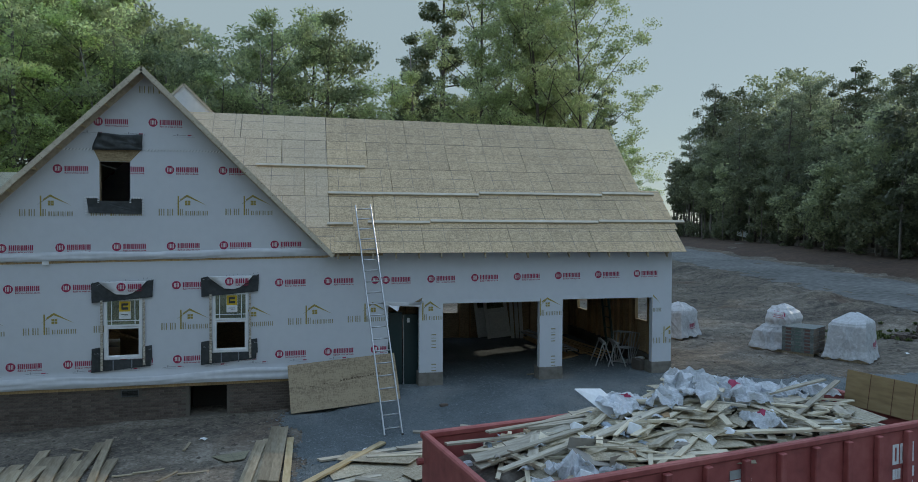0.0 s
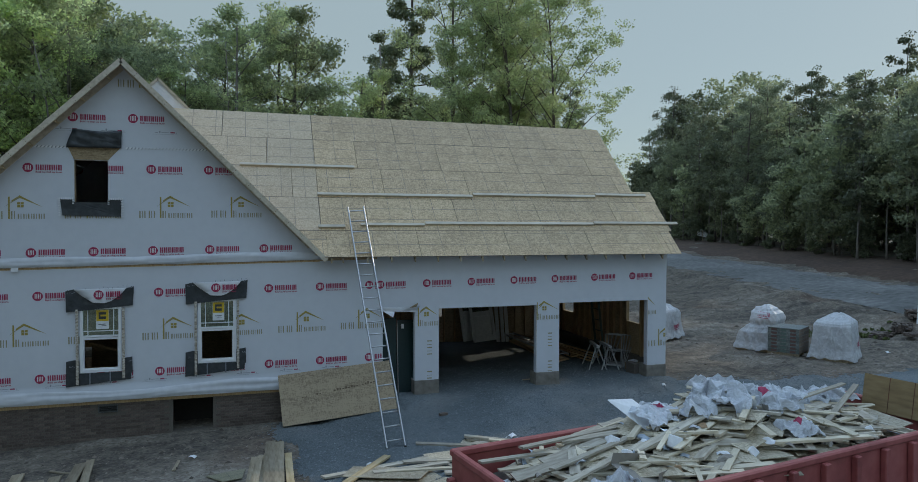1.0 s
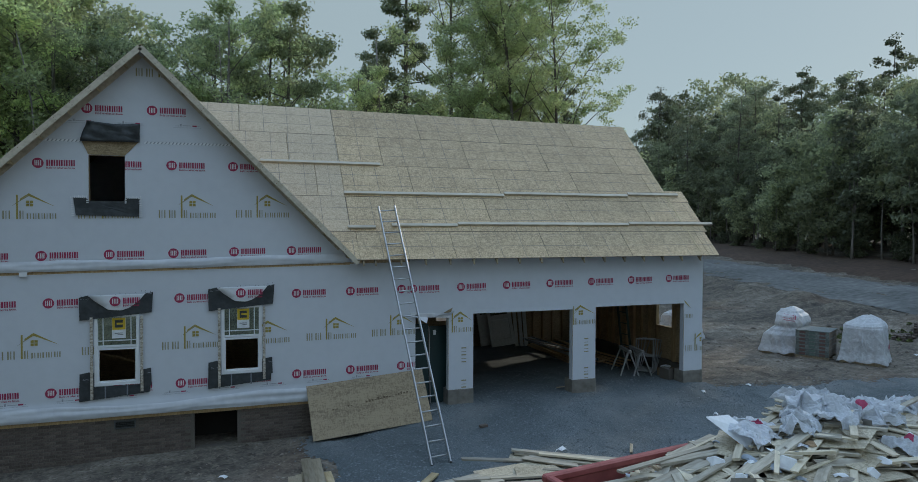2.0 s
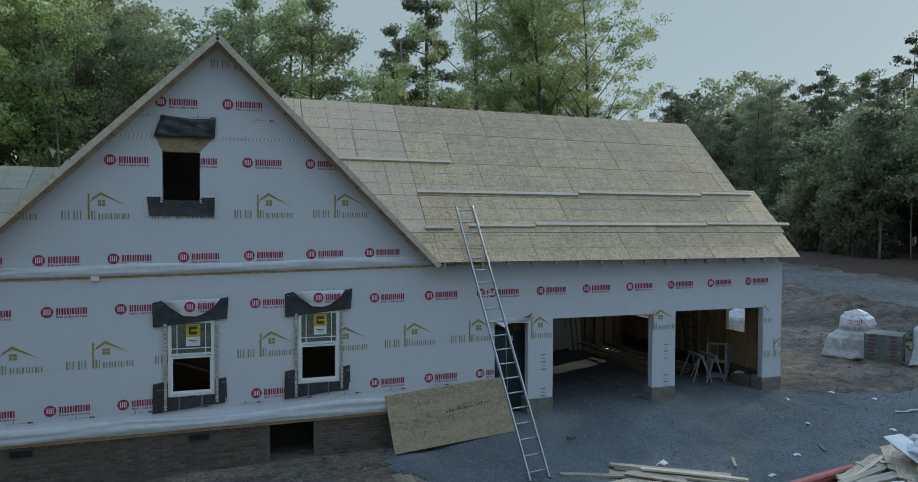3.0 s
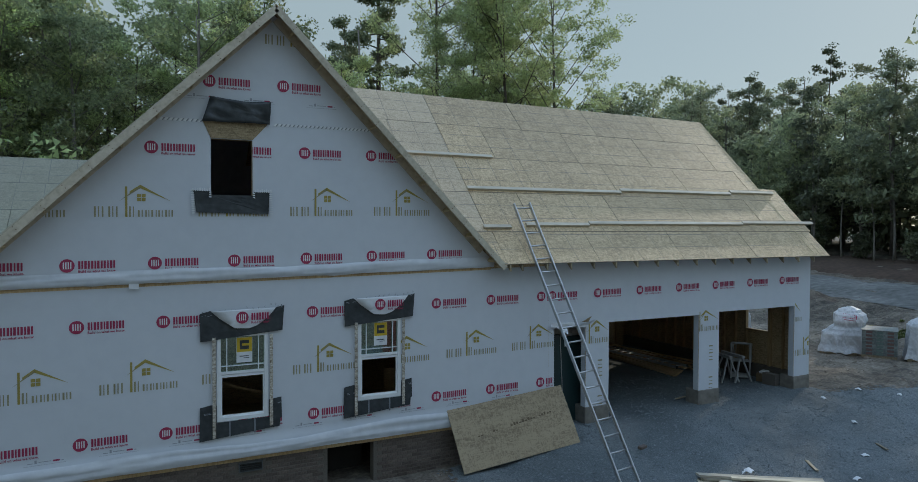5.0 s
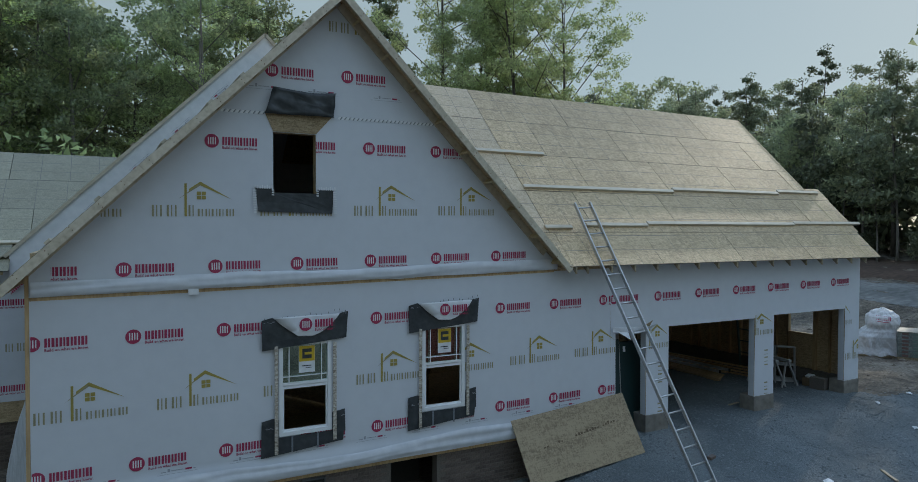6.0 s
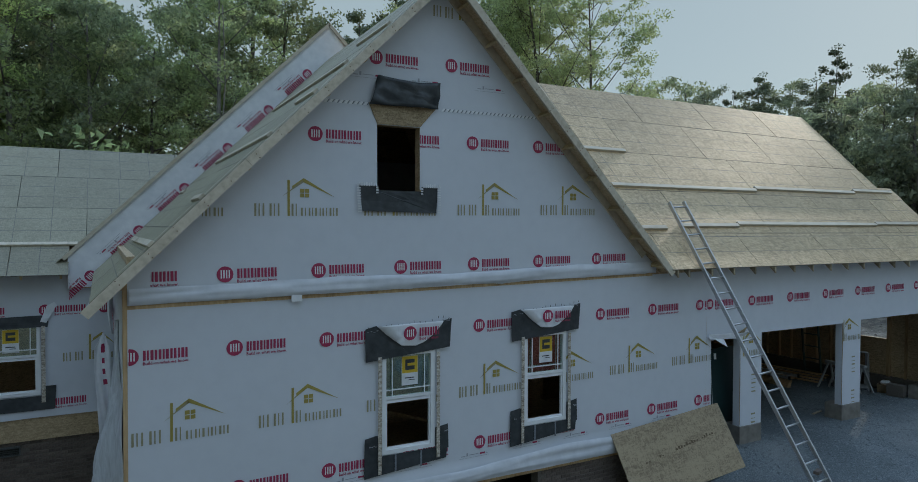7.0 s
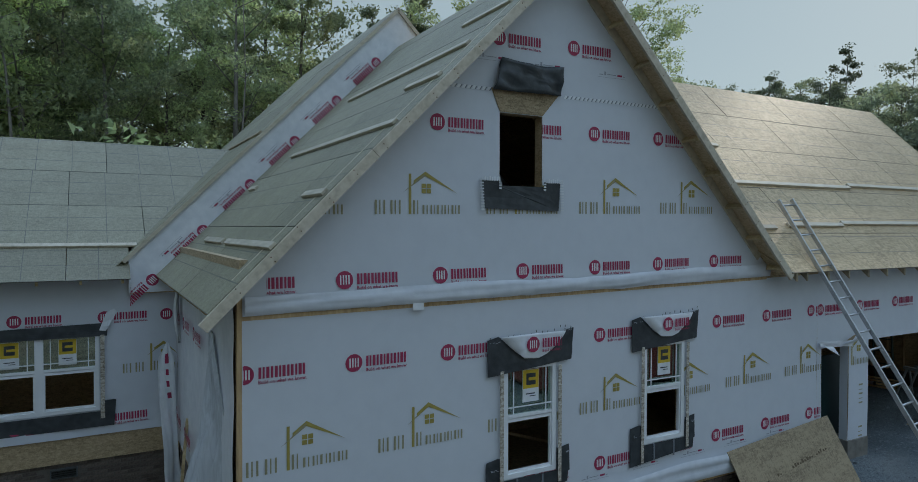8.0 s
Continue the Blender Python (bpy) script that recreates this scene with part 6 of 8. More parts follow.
def tree_proto(h, crown, base, mat, bark, seed, limbs=16, per=46, size=0.3, lean=0.0, kind="broad", radius=None, twigs=4, fluff=1.0):
    """A tree at the origin: trunk and limbs in one mesh, a crown of leaves in another."""
    rng = random.Random(seed)
    bm = bmesh.new()
    r0 = radius or h * 0.011 + 0.04
    pts, radii = [], []
    for i in range(9):
        f = i / 8
        pts.append(Vector((lean * f * f * h + 0.25 * math.sin(f * 4 + seed) * f, 0.3 * math.sin(f * 3 + seed * 2) * f, h * 0.97 * f - 0.15)))
        radii.append(r0 * (1.25 if i == 0 else 1) * (1 - 0.86 * f))
    tube(bm, pts, radii, 7)
    centres, spread = [], []

    def on_trunk(f):
        k = min(7, int(f * 8))
        return pts[k].lerp(pts[k + 1], f * 8 - k)

    for i in range(limbs):
        f = base + (0.97 - base) * (i + rng.random() * 0.8) / limbs
        g = (f - base) / (1 - base)
        if kind == "loblolly":          # rounded open crown of level limbs
            reach = crown * math.sqrt(max(0.1, 1 - (1.4 * g - 0.5) ** 2)) * rng.uniform(0.45, 1.15)
            rise = rng.uniform(0.0, 0.45)
        elif kind == "poplar":          # limbs that sweep upwards
            reach = crown * 0.8 * math.sqrt(max(0.1, 1 - (1.5 * g - 0.6) ** 2)) * rng.uniform(0.6, 1.1)
            rise = rng.uniform(0.6, 1.35)
        elif kind == "pine":
            reach = crown * (1.0 - 0.72 * g) * rng.uniform(0.55, 1.1)
            rise = rng.uniform(0.0, 0.35)
        else:
            reach = crown * math.sqrt(max(0.08, 1 - (1.55 * g - 0.62) ** 2)) * rng.uniform(0.6, 1.12)
            rise = rng.uniform(0.25, 0.85)
        az = i * 2.4 + rng.uniform(-0.5, 0.5)
        st = on_trunk(f)
        way = Vector((math.cos(az), math.sin(az), rise))
        mid = st + way * reach * 0.55
        end = st + way * reach + Vector((0, 0, reach * rng.uniform(-0.1, 0.2)))
        r1 = r0 * 0.36 * (1 - 0.7 * f)
        tube(bm, [st, mid, end], [r1, r1 * 0.6, r1 * 0.15], 5)
        for k in range(2 if kind == "pine" else 3 if kind == "loblolly" else 5 if kind == "poplar" else 4):  # twigs carry the leaves
            sf = rng.uniform(0.35, 0.95)
            b0 = st.lerp(mid, sf * 2) if sf < 0.5 else mid.lerp(end, sf * 2 - 1)
            d = Vector((rng.gauss(0, 1), rng.gauss(0, 1), rng.uniform(-0.2, 0.9))).normalized() * reach * rng.uniform(0.25, 0.5)
            if k < twigs:
                tube(bm, [b0, b0 + d], [r1 * 0.35, r1 * 0.08], 3)
            centres += [b0 + d, b0 + d * 0.5]
            spread += [rng.uniform(0.45, 0.95) * (0.8 if kind in ("pine", "loblolly") else 0.9 if kind == "poplar" else 1.1)] * 2
        centres += [end, mid.lerp(end, 0.6)]
        spread += [rng.uniform(0.5, 1.0)] * 2
    centres.append(pts[-1])
    spread.append(0.7)
    trunk = bpy.data.meshes.new("trunk")
    bm.to_mesh(trunk)
    bm.free()
    trunk.materials.append(bark)
    for p in trunk.polygons:
        p.use_smooth = True
    leaves = leaf_mesh("crown", [tuple(c) for c in centres], [v * fluff for v in spread], per, size, mat, seed)
    return trunk, leaves


def plant(name, meshes, x, y, scale, turn, label, category="tree", group=""):
    e = empty(name, Matrix.Translation((x, y, ground_z(x, y) - 0.05)) @ pose(0, 0, 0, 0, 0, turn) @ Matrix.Diagonal((scale, scale, scale, 1)))
    for nm, me in zip(("trunk", "crown"), meshes):
        o = new(nm, me)
        o.parent = e
    return tagged(e, label, category, group)


BROAD = [tree_proto(20, 4.8, 0.14, LEAF, BARK, 11, 22, 66, 0.225, fluff=1.15), tree_proto(20, 4.4, 0.18, LEAF, BARK, 12, 21, 66, 0.225, fluff=1.2), tree_proto(20, 5.4, 0.1, LEAF, PALE_BARK, 13, 24, 62, 0.23, fluff=1.15)]
DEEP = [tree_proto(20, 5.0, 0.12, LEAF_DEEP, BARK, 18, 24, 64, 0.225, fluff=1.2), tree_proto(20, 4.6, 0.16, LEAF_DEEP, PALE_BARK, 19, 22, 64, 0.225, fluff=1.2)]
MID = [tree_proto(20, 4.6, 0.14, LEAF_MID, PALE_BARK, 23, 23, 62, 0.22, fluff=1.15), tree_proto(20, 4.9, 0.12, LEAF_MID, BARK, 24, 22, 62, 0.22, fluff=1.15)]
LIGHT_T = [tree_proto(22, 5.6, 0.16, LEAF_LIGHT, BARK, 21, 28, 84, 0.152, 0.02, "poplar", radius=0.2), tree_proto(22, 6.2, 0.22, LEAF_LIGHT, BARK, 22, 28, 80, 0.155, 0.06, "poplar", radius=0.2)]
PINES = [tree_proto(24, 4.2, 0.42, NEEDLE, BARK, 31, 26, 90, 0.21, 0.0, "pine"), tree_proto(24, 3.8, 0.3, NEEDLE, BARK, 32, 30, 80, 0.21, 0.01, "pine")]
WOOD_BROAD = [tree_proto(20, 4.6, 0.28, FAR_LEAF, PALE_BARK, 16, 20, 30, 0.29, twigs=1, fluff=1.3), tree_proto(20, 4.2, 0.34, FAR_LEAF, PALE_BARK, 17, 18, 30, 0.29, twigs=1, fluff=1.3)]
FAR_BROAD = [tree_proto(20, 4.8, 0.14, FAR_LEAF, BARK, 14, 20, 18, 0.42, twigs=1, fluff=1.5), tree_proto(20, 4.4, 0.1, FAR_LEAF, BARK, 15, 20, 18, 0.42, twigs=1, fluff=1.5)]
FAR_PINES = [tree_proto(24, 4.0, 0.42, FAR_NEEDLE, BARK, 33, 26, 34, 0.25, 0.0, "loblolly", twigs=1, fluff=1.3), tree_proto(24, 3.5, 0.36, FAR_NEEDLE, BARK, 34, 28, 32, 0.25, 0.01, "loblolly", twigs=1, fluff=1.3), tree_proto(24, 3.0, 0.5, FAR_NEEDLE, BARK, 35, 22, 36, 0.25, -0.01, "loblolly", twigs=1, fluff=1.3)]
THIN = [tree_proto(24, 3.4, 0.6, FAR_LEAF, BARK, 41, 13, 24, 0.3, 0.0, radius=0.16), tree_proto(24, 2.8, 0.66, FAR_NEEDLE, BARK, 42, 11, 28, 0.3, 0.03, "pine", radius=0.18)]
SAPLING = [tree_proto(9, 1.6, 0.3, FAR_NEEDLE, PALE_BARK, 61, 9, 12, 0.3, 0.03, radius=0.08, twigs=1), tree_proto(9, 1.4, 0.45, FAR_LEAF, PALE_BARK, 62, 8, 12, 0.3, -0.02, radius=0.07, twigs=1)]
BUSH = [tree_proto(4, 2.2, 0.08, FAR_NEEDLE, BARK, 51, 10, 14, 0.42, radius=0.05, twigs=0, fluff=1.3), tree_proto(5, 2.4, 0.05, LEAF_YOUNG, BARK, 52, 12, 40, 0.22, radius=0.05, twigs=1), tree_proto(5, 2.2, 0.1, FAR_LEAF, PALE_BARK, 53, 12, 34, 0.24, radius=0.05, twigs=2)]


def dead_tree(x, y, h, seed, radius=0.24, lean=0.0, label="bare grey dead tree trunk behind the house"):
    """A bare grey trunk with a few broken limb stubs."""
    rr = random.Random(seed)
    e = empty("dead_tree", Matrix.Translation((x, y, ground_z(x, y) - 0.1)))
    bm = bmesh.new()
    stem = [Vector((0.12 * math.sin(i * 1.3) + lean * h * i / 8, 0.1 * math.cos(i), h * i / 8)) for i in range(9)]
    tube(bm, stem, [radius * (1 - 0.8 * i / 8) for i in range(9)], 7)
    part("trunk", bm, PALE_BARK, e, smooth=True)
    for k in range(7):
        z = h * rr.uniform(0.5, 0.96)
        a = rr.uniform(0, 6.28)
        d = Vector((math.cos(a), math.sin(a), rr.uniform(0.1, 0.8))) * rr.uniform(0.5, 1.6)
        bm = bmesh.new()
        o = stem[int(z / h * 8)]
        tube(bm, [o, o + d * 0.6, o + d], [radius * 0.25, radius * 0.17, 0.012], 5)
        part("limb", bm, PALE_BARK, e)
    tagged(e, label, "dead tree", "dead trees")


def build_woods():
    rng = random.Random(8)
    # woods behind the house: (x, y, kind, height factor)
    def pick(protos):
        return protos[rng.randrange(len(protos))]
    back = []
    def crest(x):
        """Height of the tree tops behind the house."""
        for lim, h in ((-11.5, 21.5), (-9, 18.5), (-5.8, 17.4), (-4.4, 15.6), (2.6, 19.8), (99, 16)):
            if x < lim:
                return h / 20.3
    for i in range(17):
        x = -49 + i * 3.4
        for k, (y, pr, up, dx) in enumerate(((31, BROAD, 0.98, 0), (36, BROAD, 1.04, 1.7), (43, FAR_BROAD, 1.08, 0), (51, FAR_BROAD, 1.12, 1.7))):
            xx = x + dx + rng.uniform(-0.9, 0.9)
            if xx > 3.4 and k > 0:
                continue
            if k == 3 and xx > -26:
                continue
            # this stretch gets the leaf colour darkened for shade
            if pr is BROAD and -10.6 < xx < -5.6:
                pr = DEEP
            # trees here take the middle leaf tone
            if pr is BROAD and -5.6 <= xx < 3.4:
                pr = MID
            back.append((xx, y + rng.uniform(-2, 2), pr, crest(xx) * up + rng.uniform(-0.07, 0.03)))
    for x, y, pr, hf in [(8.8, 39, PINES, 0.72), (10.0, 41, PINES, 0.9), (11.8, 38, PINES, 1.18), (15.4, 23.8, LIGHT_T[1:], 1.0), (17.2, 21.9, LIGHT_T[1:], 0.9), (16.4, 29.5, LIGHT_T[:1], 1.2), (12.6, 29, LIGHT_T[:1], 1.15), (11, 34, BROAD, 0.58),
                         (14.5, 30.5, BROAD, 0.62), (7.6, 42, BROAD, 0.62), (25.5, 36, PINES, 0.7), (14, 42, BROAD, 0.75), (10, 45, BROAD, 0.8), (21, 40, LIGHT_T[:1], 0.8), (18.4, 28, LIGHT_T[:1], 0.66), (19.0, 29.0, LIGHT_T[:1], 0.62), (16.2, 27, LIGHT_T[:1], 0.6),
                         (28, 36, BROAD, 0.54), (25.6, 33, LIGHT_T[:1], 0.42), (13.6, 35, BROAD, 0.74), (20, 35, BROAD, 0.62), (14.0, 26.5, LIGHT_T[:1], 0.85)]:
        back.append((x, y, pr, hf))
    for i in range(6):
        back.append((-26 + i * 2.9, 46.5 + rng.uniform(-1, 1), FAR_BROAD, 1.14 + rng.uniform(-0.08, 0.06)))
    for i in range(7):
        back.append((10.5 + i * 2.7, 48 + rng.uniform(-1, 1), FAR_BROAD, 0.8 + rng.uniform(-0.06, 0.06)))
    for x, y, pr, hf in back:
        pine = pr is PINES
        plant("pine_tree" if pine else "broadleaf_tree", pick(pr), x, y, hf, rng.uniform(0, 360),
              "tall dark green pine behind the house" if pine else ("tall light green tree with an airy crown behind the house" if pr[0] in LIGHT_T else "tall dense green tree behind the house"), "tree", "trees behind the house")
    for i in range(26):
        x = -44 + i * 2.45 + rng.uniform(-1, 1)
        if -15 < x < 9:
            continue
        plant("shrub", pick(BUSH[:2]), x, 27.5 + rng.uniform(-1.5, 2.5), rng.uniform(0.8, 1.5), rng.uniform(0, 360), "leafy green shrub at the edge of the woods", "shrub", "undergrowth")
    for x, y, k in ((-9.2, 17.8, 1.3), (-8.1, 17.6, 1.36), (-7.0, 18.2, 1.33)):
        plant("shrub", BUSH[1], x, y, k, rng.uniform(0, 360), "tall yellow-green shrub behind the house", "shrub", "undergrowth")
    dead_tree(7.7, 30.5, 17.0, 2)
    dead_tree(8.6, 30.0, 11.6, 5)
    dead_tree(-11.3, 27.5, 15.5, 7, 0.12, -0.12, "slender pale leaning trunk with few limbs behind the house")
    dead_tree(-2.9, 27.0, 16.0, 9, 0.09, 0.02, "slender pale trunk with few limbs behind the house")
    # woods beyond the road: four rows along a curved edge
    edge = [(43, -10), (44, 8), (46, 22), (49, 33), (52.5, 42), (55.5, 52), (58, 62), (60, 72), (62, 81), (71, 93), (84, 104)]

    def along(s_):
        for (xa, ya), (xb, yb) in zip(edge, edge[1:]):
            d = math.hypot(xb - xa, yb - ya)
            if s_ <= d:
                return xa + (xb - xa) * s_ / d, ya + (yb - ya) * s_ / d, (yb - ya) / d, -(xb - xa) / d
            s_ -= d
        return (*edge[-1], 1.0, 0.0)

    def tops(s_):
        """Height of the woods along the road."""
        marks = [(0, 23), (23, 22), (30, 15.5), (42, 15.8), (52, 17.5), (62, 18.3), (76, 20.5), (88, 23.5), (97, 24), (102, 18), (128, 15)]
        for (a, ha), (b, hb) in zip(marks, marks[1:]):
            if s_ <= b:
                return ha + (hb - ha) * (s_ - a) / (b - a)
        return 15

    for row, (off, lift) in enumerate(((0, 0.8), (4, 0.92), (9, 1.0), (15, 1.0))):
        s_ = 0.0
        while s_ < 126:
            x, y, nx, ny = along(s_)
            h = tops(s_) * (lift + rng.choice((-0.26, -0.16, -0.1, -0.03, 0.03, 0.16)))
            pr = FAR_PINES if rng.random() < (0.75, 0.5, 0.7, 0.4)[row] else (WOOD_BROAD if row == 0 else FAR_BROAD)
            pine = pr is FAR_PINES
            plant("pine_tree" if pine else "broadleaf_tree", pick(pr), x + nx * off + rng.uniform(-1.6, 1.6), y + ny * off + rng.uniform(-1.2, 1.2), h / (24 if pine else 20.5), rng.uniform(0, 360),
                  "tall dark pine in the woods beyond the road" if pine else "dark green tree in the woods beyond the road", "tree", "woods beyond the road")
            s_ += rng.uniform(3.2, 6.4) if row == 0 else rng.uniform(2.9, 4.4) + 0.4 * row
    for i in range(46):
        x, y, nx, ny = along(6 + i * 2.1 + rng.uniform(-1.2, 1.2))
        plant("sapling", pick(SAPLING), x - nx * rng.uniform(0.0, 2.2), y - ny * rng.uniform(0.0, 2.2), rng.uniform(0.8, 1.5), rng.uniform(0, 360), "slender pale-stemmed sapling at the woods' edge", "sapling", "saplings")
    for i in range(24):
        x, y, nx, ny = along(i * 5.0)
        plant("shrub", pick(BUSH[:1]), x - nx * rng.uniform(0.5, 2.0), y - ny * rng.uniform(0.5, 2.0), rng.uniform(0.25, 0.7), rng.uniform(0, 360), "dark green undergrowth along the woods", "shrub", "undergrowth")
    for i in range(40):
        x, y, nx, ny = along(i * 3.0)
        o = 6.0 + 7.0 * (i % 2)
        plant("shrub", BUSH[0], x + nx * o, y + ny * o, rng.uniform(1.5, 2.3), rng.uniform(0, 360), "dark green undergrowth along the woods", "shrub", "undergrowth")
    for i in range(16):
        x, y, nx, ny = along(80 + i * 2.6)
        o = 7.0 + 6.0 * (i % 2)
        plant("shrub", BUSH[0], x + nx * o, y + ny * o, rng.uniform(1.9, 2.5), rng.uniform(0, 360), "dark green undergrowth along the woods", "shrub", "undergrowth")
    for x, y, hf in ((66.4, 37.8, 0.97), (62, 40, 0.78), (56.4, 39.8, 0.81), (62, 54, 0.82), (60, 47, 0.8), (53.5, 24, 0.72)):
        plant("slender_tree", pick(THIN), x, y, hf, rng.uniform(0, 360), "slender pale-trunked tree with a thin crown", "tree", "woods beyond the road")
    for x, y, k in ((46.6, 28, 1.3), (48.6, 35, 1.2), (52.0, 43, 1.3), (55.0, 52, 1.0), (57.6, 62, 1.1)):
        plant("shrub", BUSH[2], x, y, k, rng.uniform(0, 360), "young green tree at the edge of the woods", "shrub", "saplings")
    # unseen trees, added to hold sky light off the left walls
    for i in range(11):
        plant("broadleaf_tree", pick(FAR_BROAD), -25 + rng.uniform(-2, 2), -30 + i * 5.0, 1.05 + rng.uniform(-0.1, 0.15), rng.uniform(0, 360), "unseen tall green tree added to dim the left side", "tree", "trees across the lot")
    # woods across the lot, seen mirrored in the window panes
    for i in range(14):
        plant("broadleaf_tree", pick(FAR_BROAD), -60 + i * 8.0 + rng.uniform(-1.5, 1.5), -52 + rng.uniform(-4, 4), 1.0 + rng.uniform(-0.1, 0.15), rng.uniform(0, 360), "tall green tree across the lot", "tree", "trees across the lot")


build_woods()


GREYP = plain("grey_plastic", (0.36, 0.37, 0.37), 0.6)


# ---- dumpster ----
D_TURN = 9.5
D_ORG = Matrix.Translation((1.6, -7.94, -0.5)) @ pose(0, 0, 0, 0, 0, D_TURN)
D_L, D_W, D_H = 8.0, 2.4, 1.64


def build_dumpster():
    d = empty("dumpster", D_ORG)
    tagged(d, "long open red steel roll-off dumpster heaped with scrap lumber", "dumpster")
    t = 0.05
    panels = {"back_panel": (0, D_L, -t, 0, 0.2, D_H), "front_panel": (0, D_L, -D_W, -D_W + t, 0.2, D_H), "end_panel": (0, t, -D_W + t, -t, 0.2, D_H), "tailgate": (D_L - t, D_L, -D_W + t, -t, 0.2, D_H)}
    for nm, b in panels.items():
        part(nm, boxes(b), DUMP_RED, d)
    part("floor_plate", boxes((0, D_L, -D_W, 0, 0.14, 0.198)), RUST, d)
    for nm, b in (("top_rail", (-0.03, D_L + 0.03, -0.075, 0.03, D_H, D_H + 0.1)), ("top_rail", (-0.03, D_L + 0.03, -D_W - 0.03, -D_W + 0.075, D_H, D_H + 0.1)),
                  ("top_rail", (-0.03, 0.075, -D_W + 0.077, -0.077, D_H, D_H + 0.1)), ("top_rail", (D_L - 0.075, D_L + 0.03, -D_W + 0.077, -0.077, D_H, D_H + 0.1))):
        part(nm, boxes(b, bevel=0.02), DUMP_RED, d)
    for k in range(12):
        x = 0.35 + k * 0.66
        for y0, y1 in ((0.0, 0.09), (-D_W - 0.09, -D_W)):
            part("rib", boxes((x, x + 0.11, y0, y1, 0.2, D_H - 0.002), bevel=0.012), DUMP_RED, d)
    for y in (-0.5, -1.9):
        part("skid_rail", boxes((0, D_L, y - 0.08, y + 0.08, 0.0, 0.138)), RUST, d)
    for y in (-0.12, -D_W + 0.12):
        bm = bmesh.new()
        tube(bm, [(-0.12, y, 1.35), (-0.03, y, 1.35)], [0.05, 0.05], 10)
        part("tarp_hook", bm, DUMP_RED, d)
    # lettering and a notice, as plain bars
    y = -D_W - 0.002
    for k in range(3):
        x = 6.72 + k * 0.175
        part("painted_bar", boxes(*(((x, x + 0.05, y - 0.003, y, 1.13, 1.44), (x + 0.095, x + 0.145, y - 0.003, y, 1.13, 1.44), (x + 0.05, x + 0.095, y - 0.003, y, 1.39, 1.44), (x + 0.05, x + 0.095, y - 0.003, y, 1.13, 1.18)))), PAPER, d, "white painted bar")
    for k in range(8):
        if k != 3:
            part("painted_bar", boxes((6.73 + k * 0.064, 6.782 + k * 0.064, y - 0.003, y, 0.9, 1.06)), PAPER, d, "white painted bar")
    part("painted_bar", boxes((6.76, 7.2, y - 0.003, y, 0.74, 0.84)), PAPER, d, "white painted bar")
    part("notice", boxes((3.33, 3.84, y - 0.006, y, 1.0, 1.36)), PAPER, d, "white paper notice")
    for k in range(3):
        part("notice_line", boxes((3.42, 3.75 - 0.05 * k, y - 0.008, y - 0.006, 1.28 - 0.06 * k, 1.295 - 0.06 * k)), INK, d)
    part("notice", boxes((3.46, 3.68, y - 0.006, y, 1.38, 1.5)), GREYP, d, "small grey sticker")
    return d


build_dumpster()


def heap(u, v):
    """Height of the scrap above the dumpster's rim at u along and v across."""
    f = u / D_L
    z = -0.19 + 0.27 * min(1.0, f / 0.38) - 0.26 * max(0.0, (f - 0.72) / 0.28)
    z += 0.22 * math.exp(-((f - 0.52) / 0.15) ** 2) * (1.0 if v > -1.3 else 0.4)
    z += 0.1 * max(0.0, 1 - f / 0.45) * max(0.0, 1 + v / 0.6)          # boards pushed up against the far side
    z -= 0.3 * (v / D_W + 0.5) ** 2 * 4 * 0.55 + 0.16 * max(0.0, min(1.0, (-1.2 - v) / 0.9))
    return z + 0.12 * noise.noise((u * 1.3, v * 1.3, 2))


def build_heap():
    bm = bmesh.new()
    nu, nv = 48, 16
    g = [[bm.verts.new((0.06 + (D_L - 0.12) * i / nu, -0.06 - (D_W - 0.12) * j / nv, D_H + heap(D_L * i / nu, -D_W * j / nv) - 0.12 + random.uniform(-0.05, 0.05))) for j in range(nv + 1)] for i in range(nu + 1)]
    for i in range(nu):
        for j in range(nv):
            bm.faces.new((g[i][j], g[i][j + 1], g[i + 1][j + 1], g[i + 1][j]))
    ob = finish("debris_heap", bm, RUBBLE)
    ob.matrix_world = D_ORG
    tagged(ob, "packed grey-brown building rubbish filling the dumpster", "debris", kind="stuff")


RUBBLE = material("mixed_rubbish", [(0.05, 0.045, 0.04), (0.14, 0.12, 0.1), (0.3, 0.27, 0.22)], 7, 0.9, 0.7, 2.5)
SCRAP = [material("scrap_pine", [(0.41, 0.355, 0.255), (0.545, 0.485, 0.365), (0.65, 0.6, 0.48)], 10, 0.7, 0.15, 1.5, stretch=(0.4, 2.5, 2.5), vary=0.22),
         material("scrap_grey_pine", [(0.25, 0.22, 0.175), (0.39, 0.355, 0.285), (0.52, 0.485, 0.405)], 10, 0.8, 0.2, 1.5, stretch=(0.4, 2.5, 2.5), vary=0.25),
         osb_material("scrap_strand_board", [(0.26, 0.225, 0.155), (0.41, 0.36, 0.265), (0.54, 0.49, 0.37)], grid=False, vary=0.2)]
build_heap()


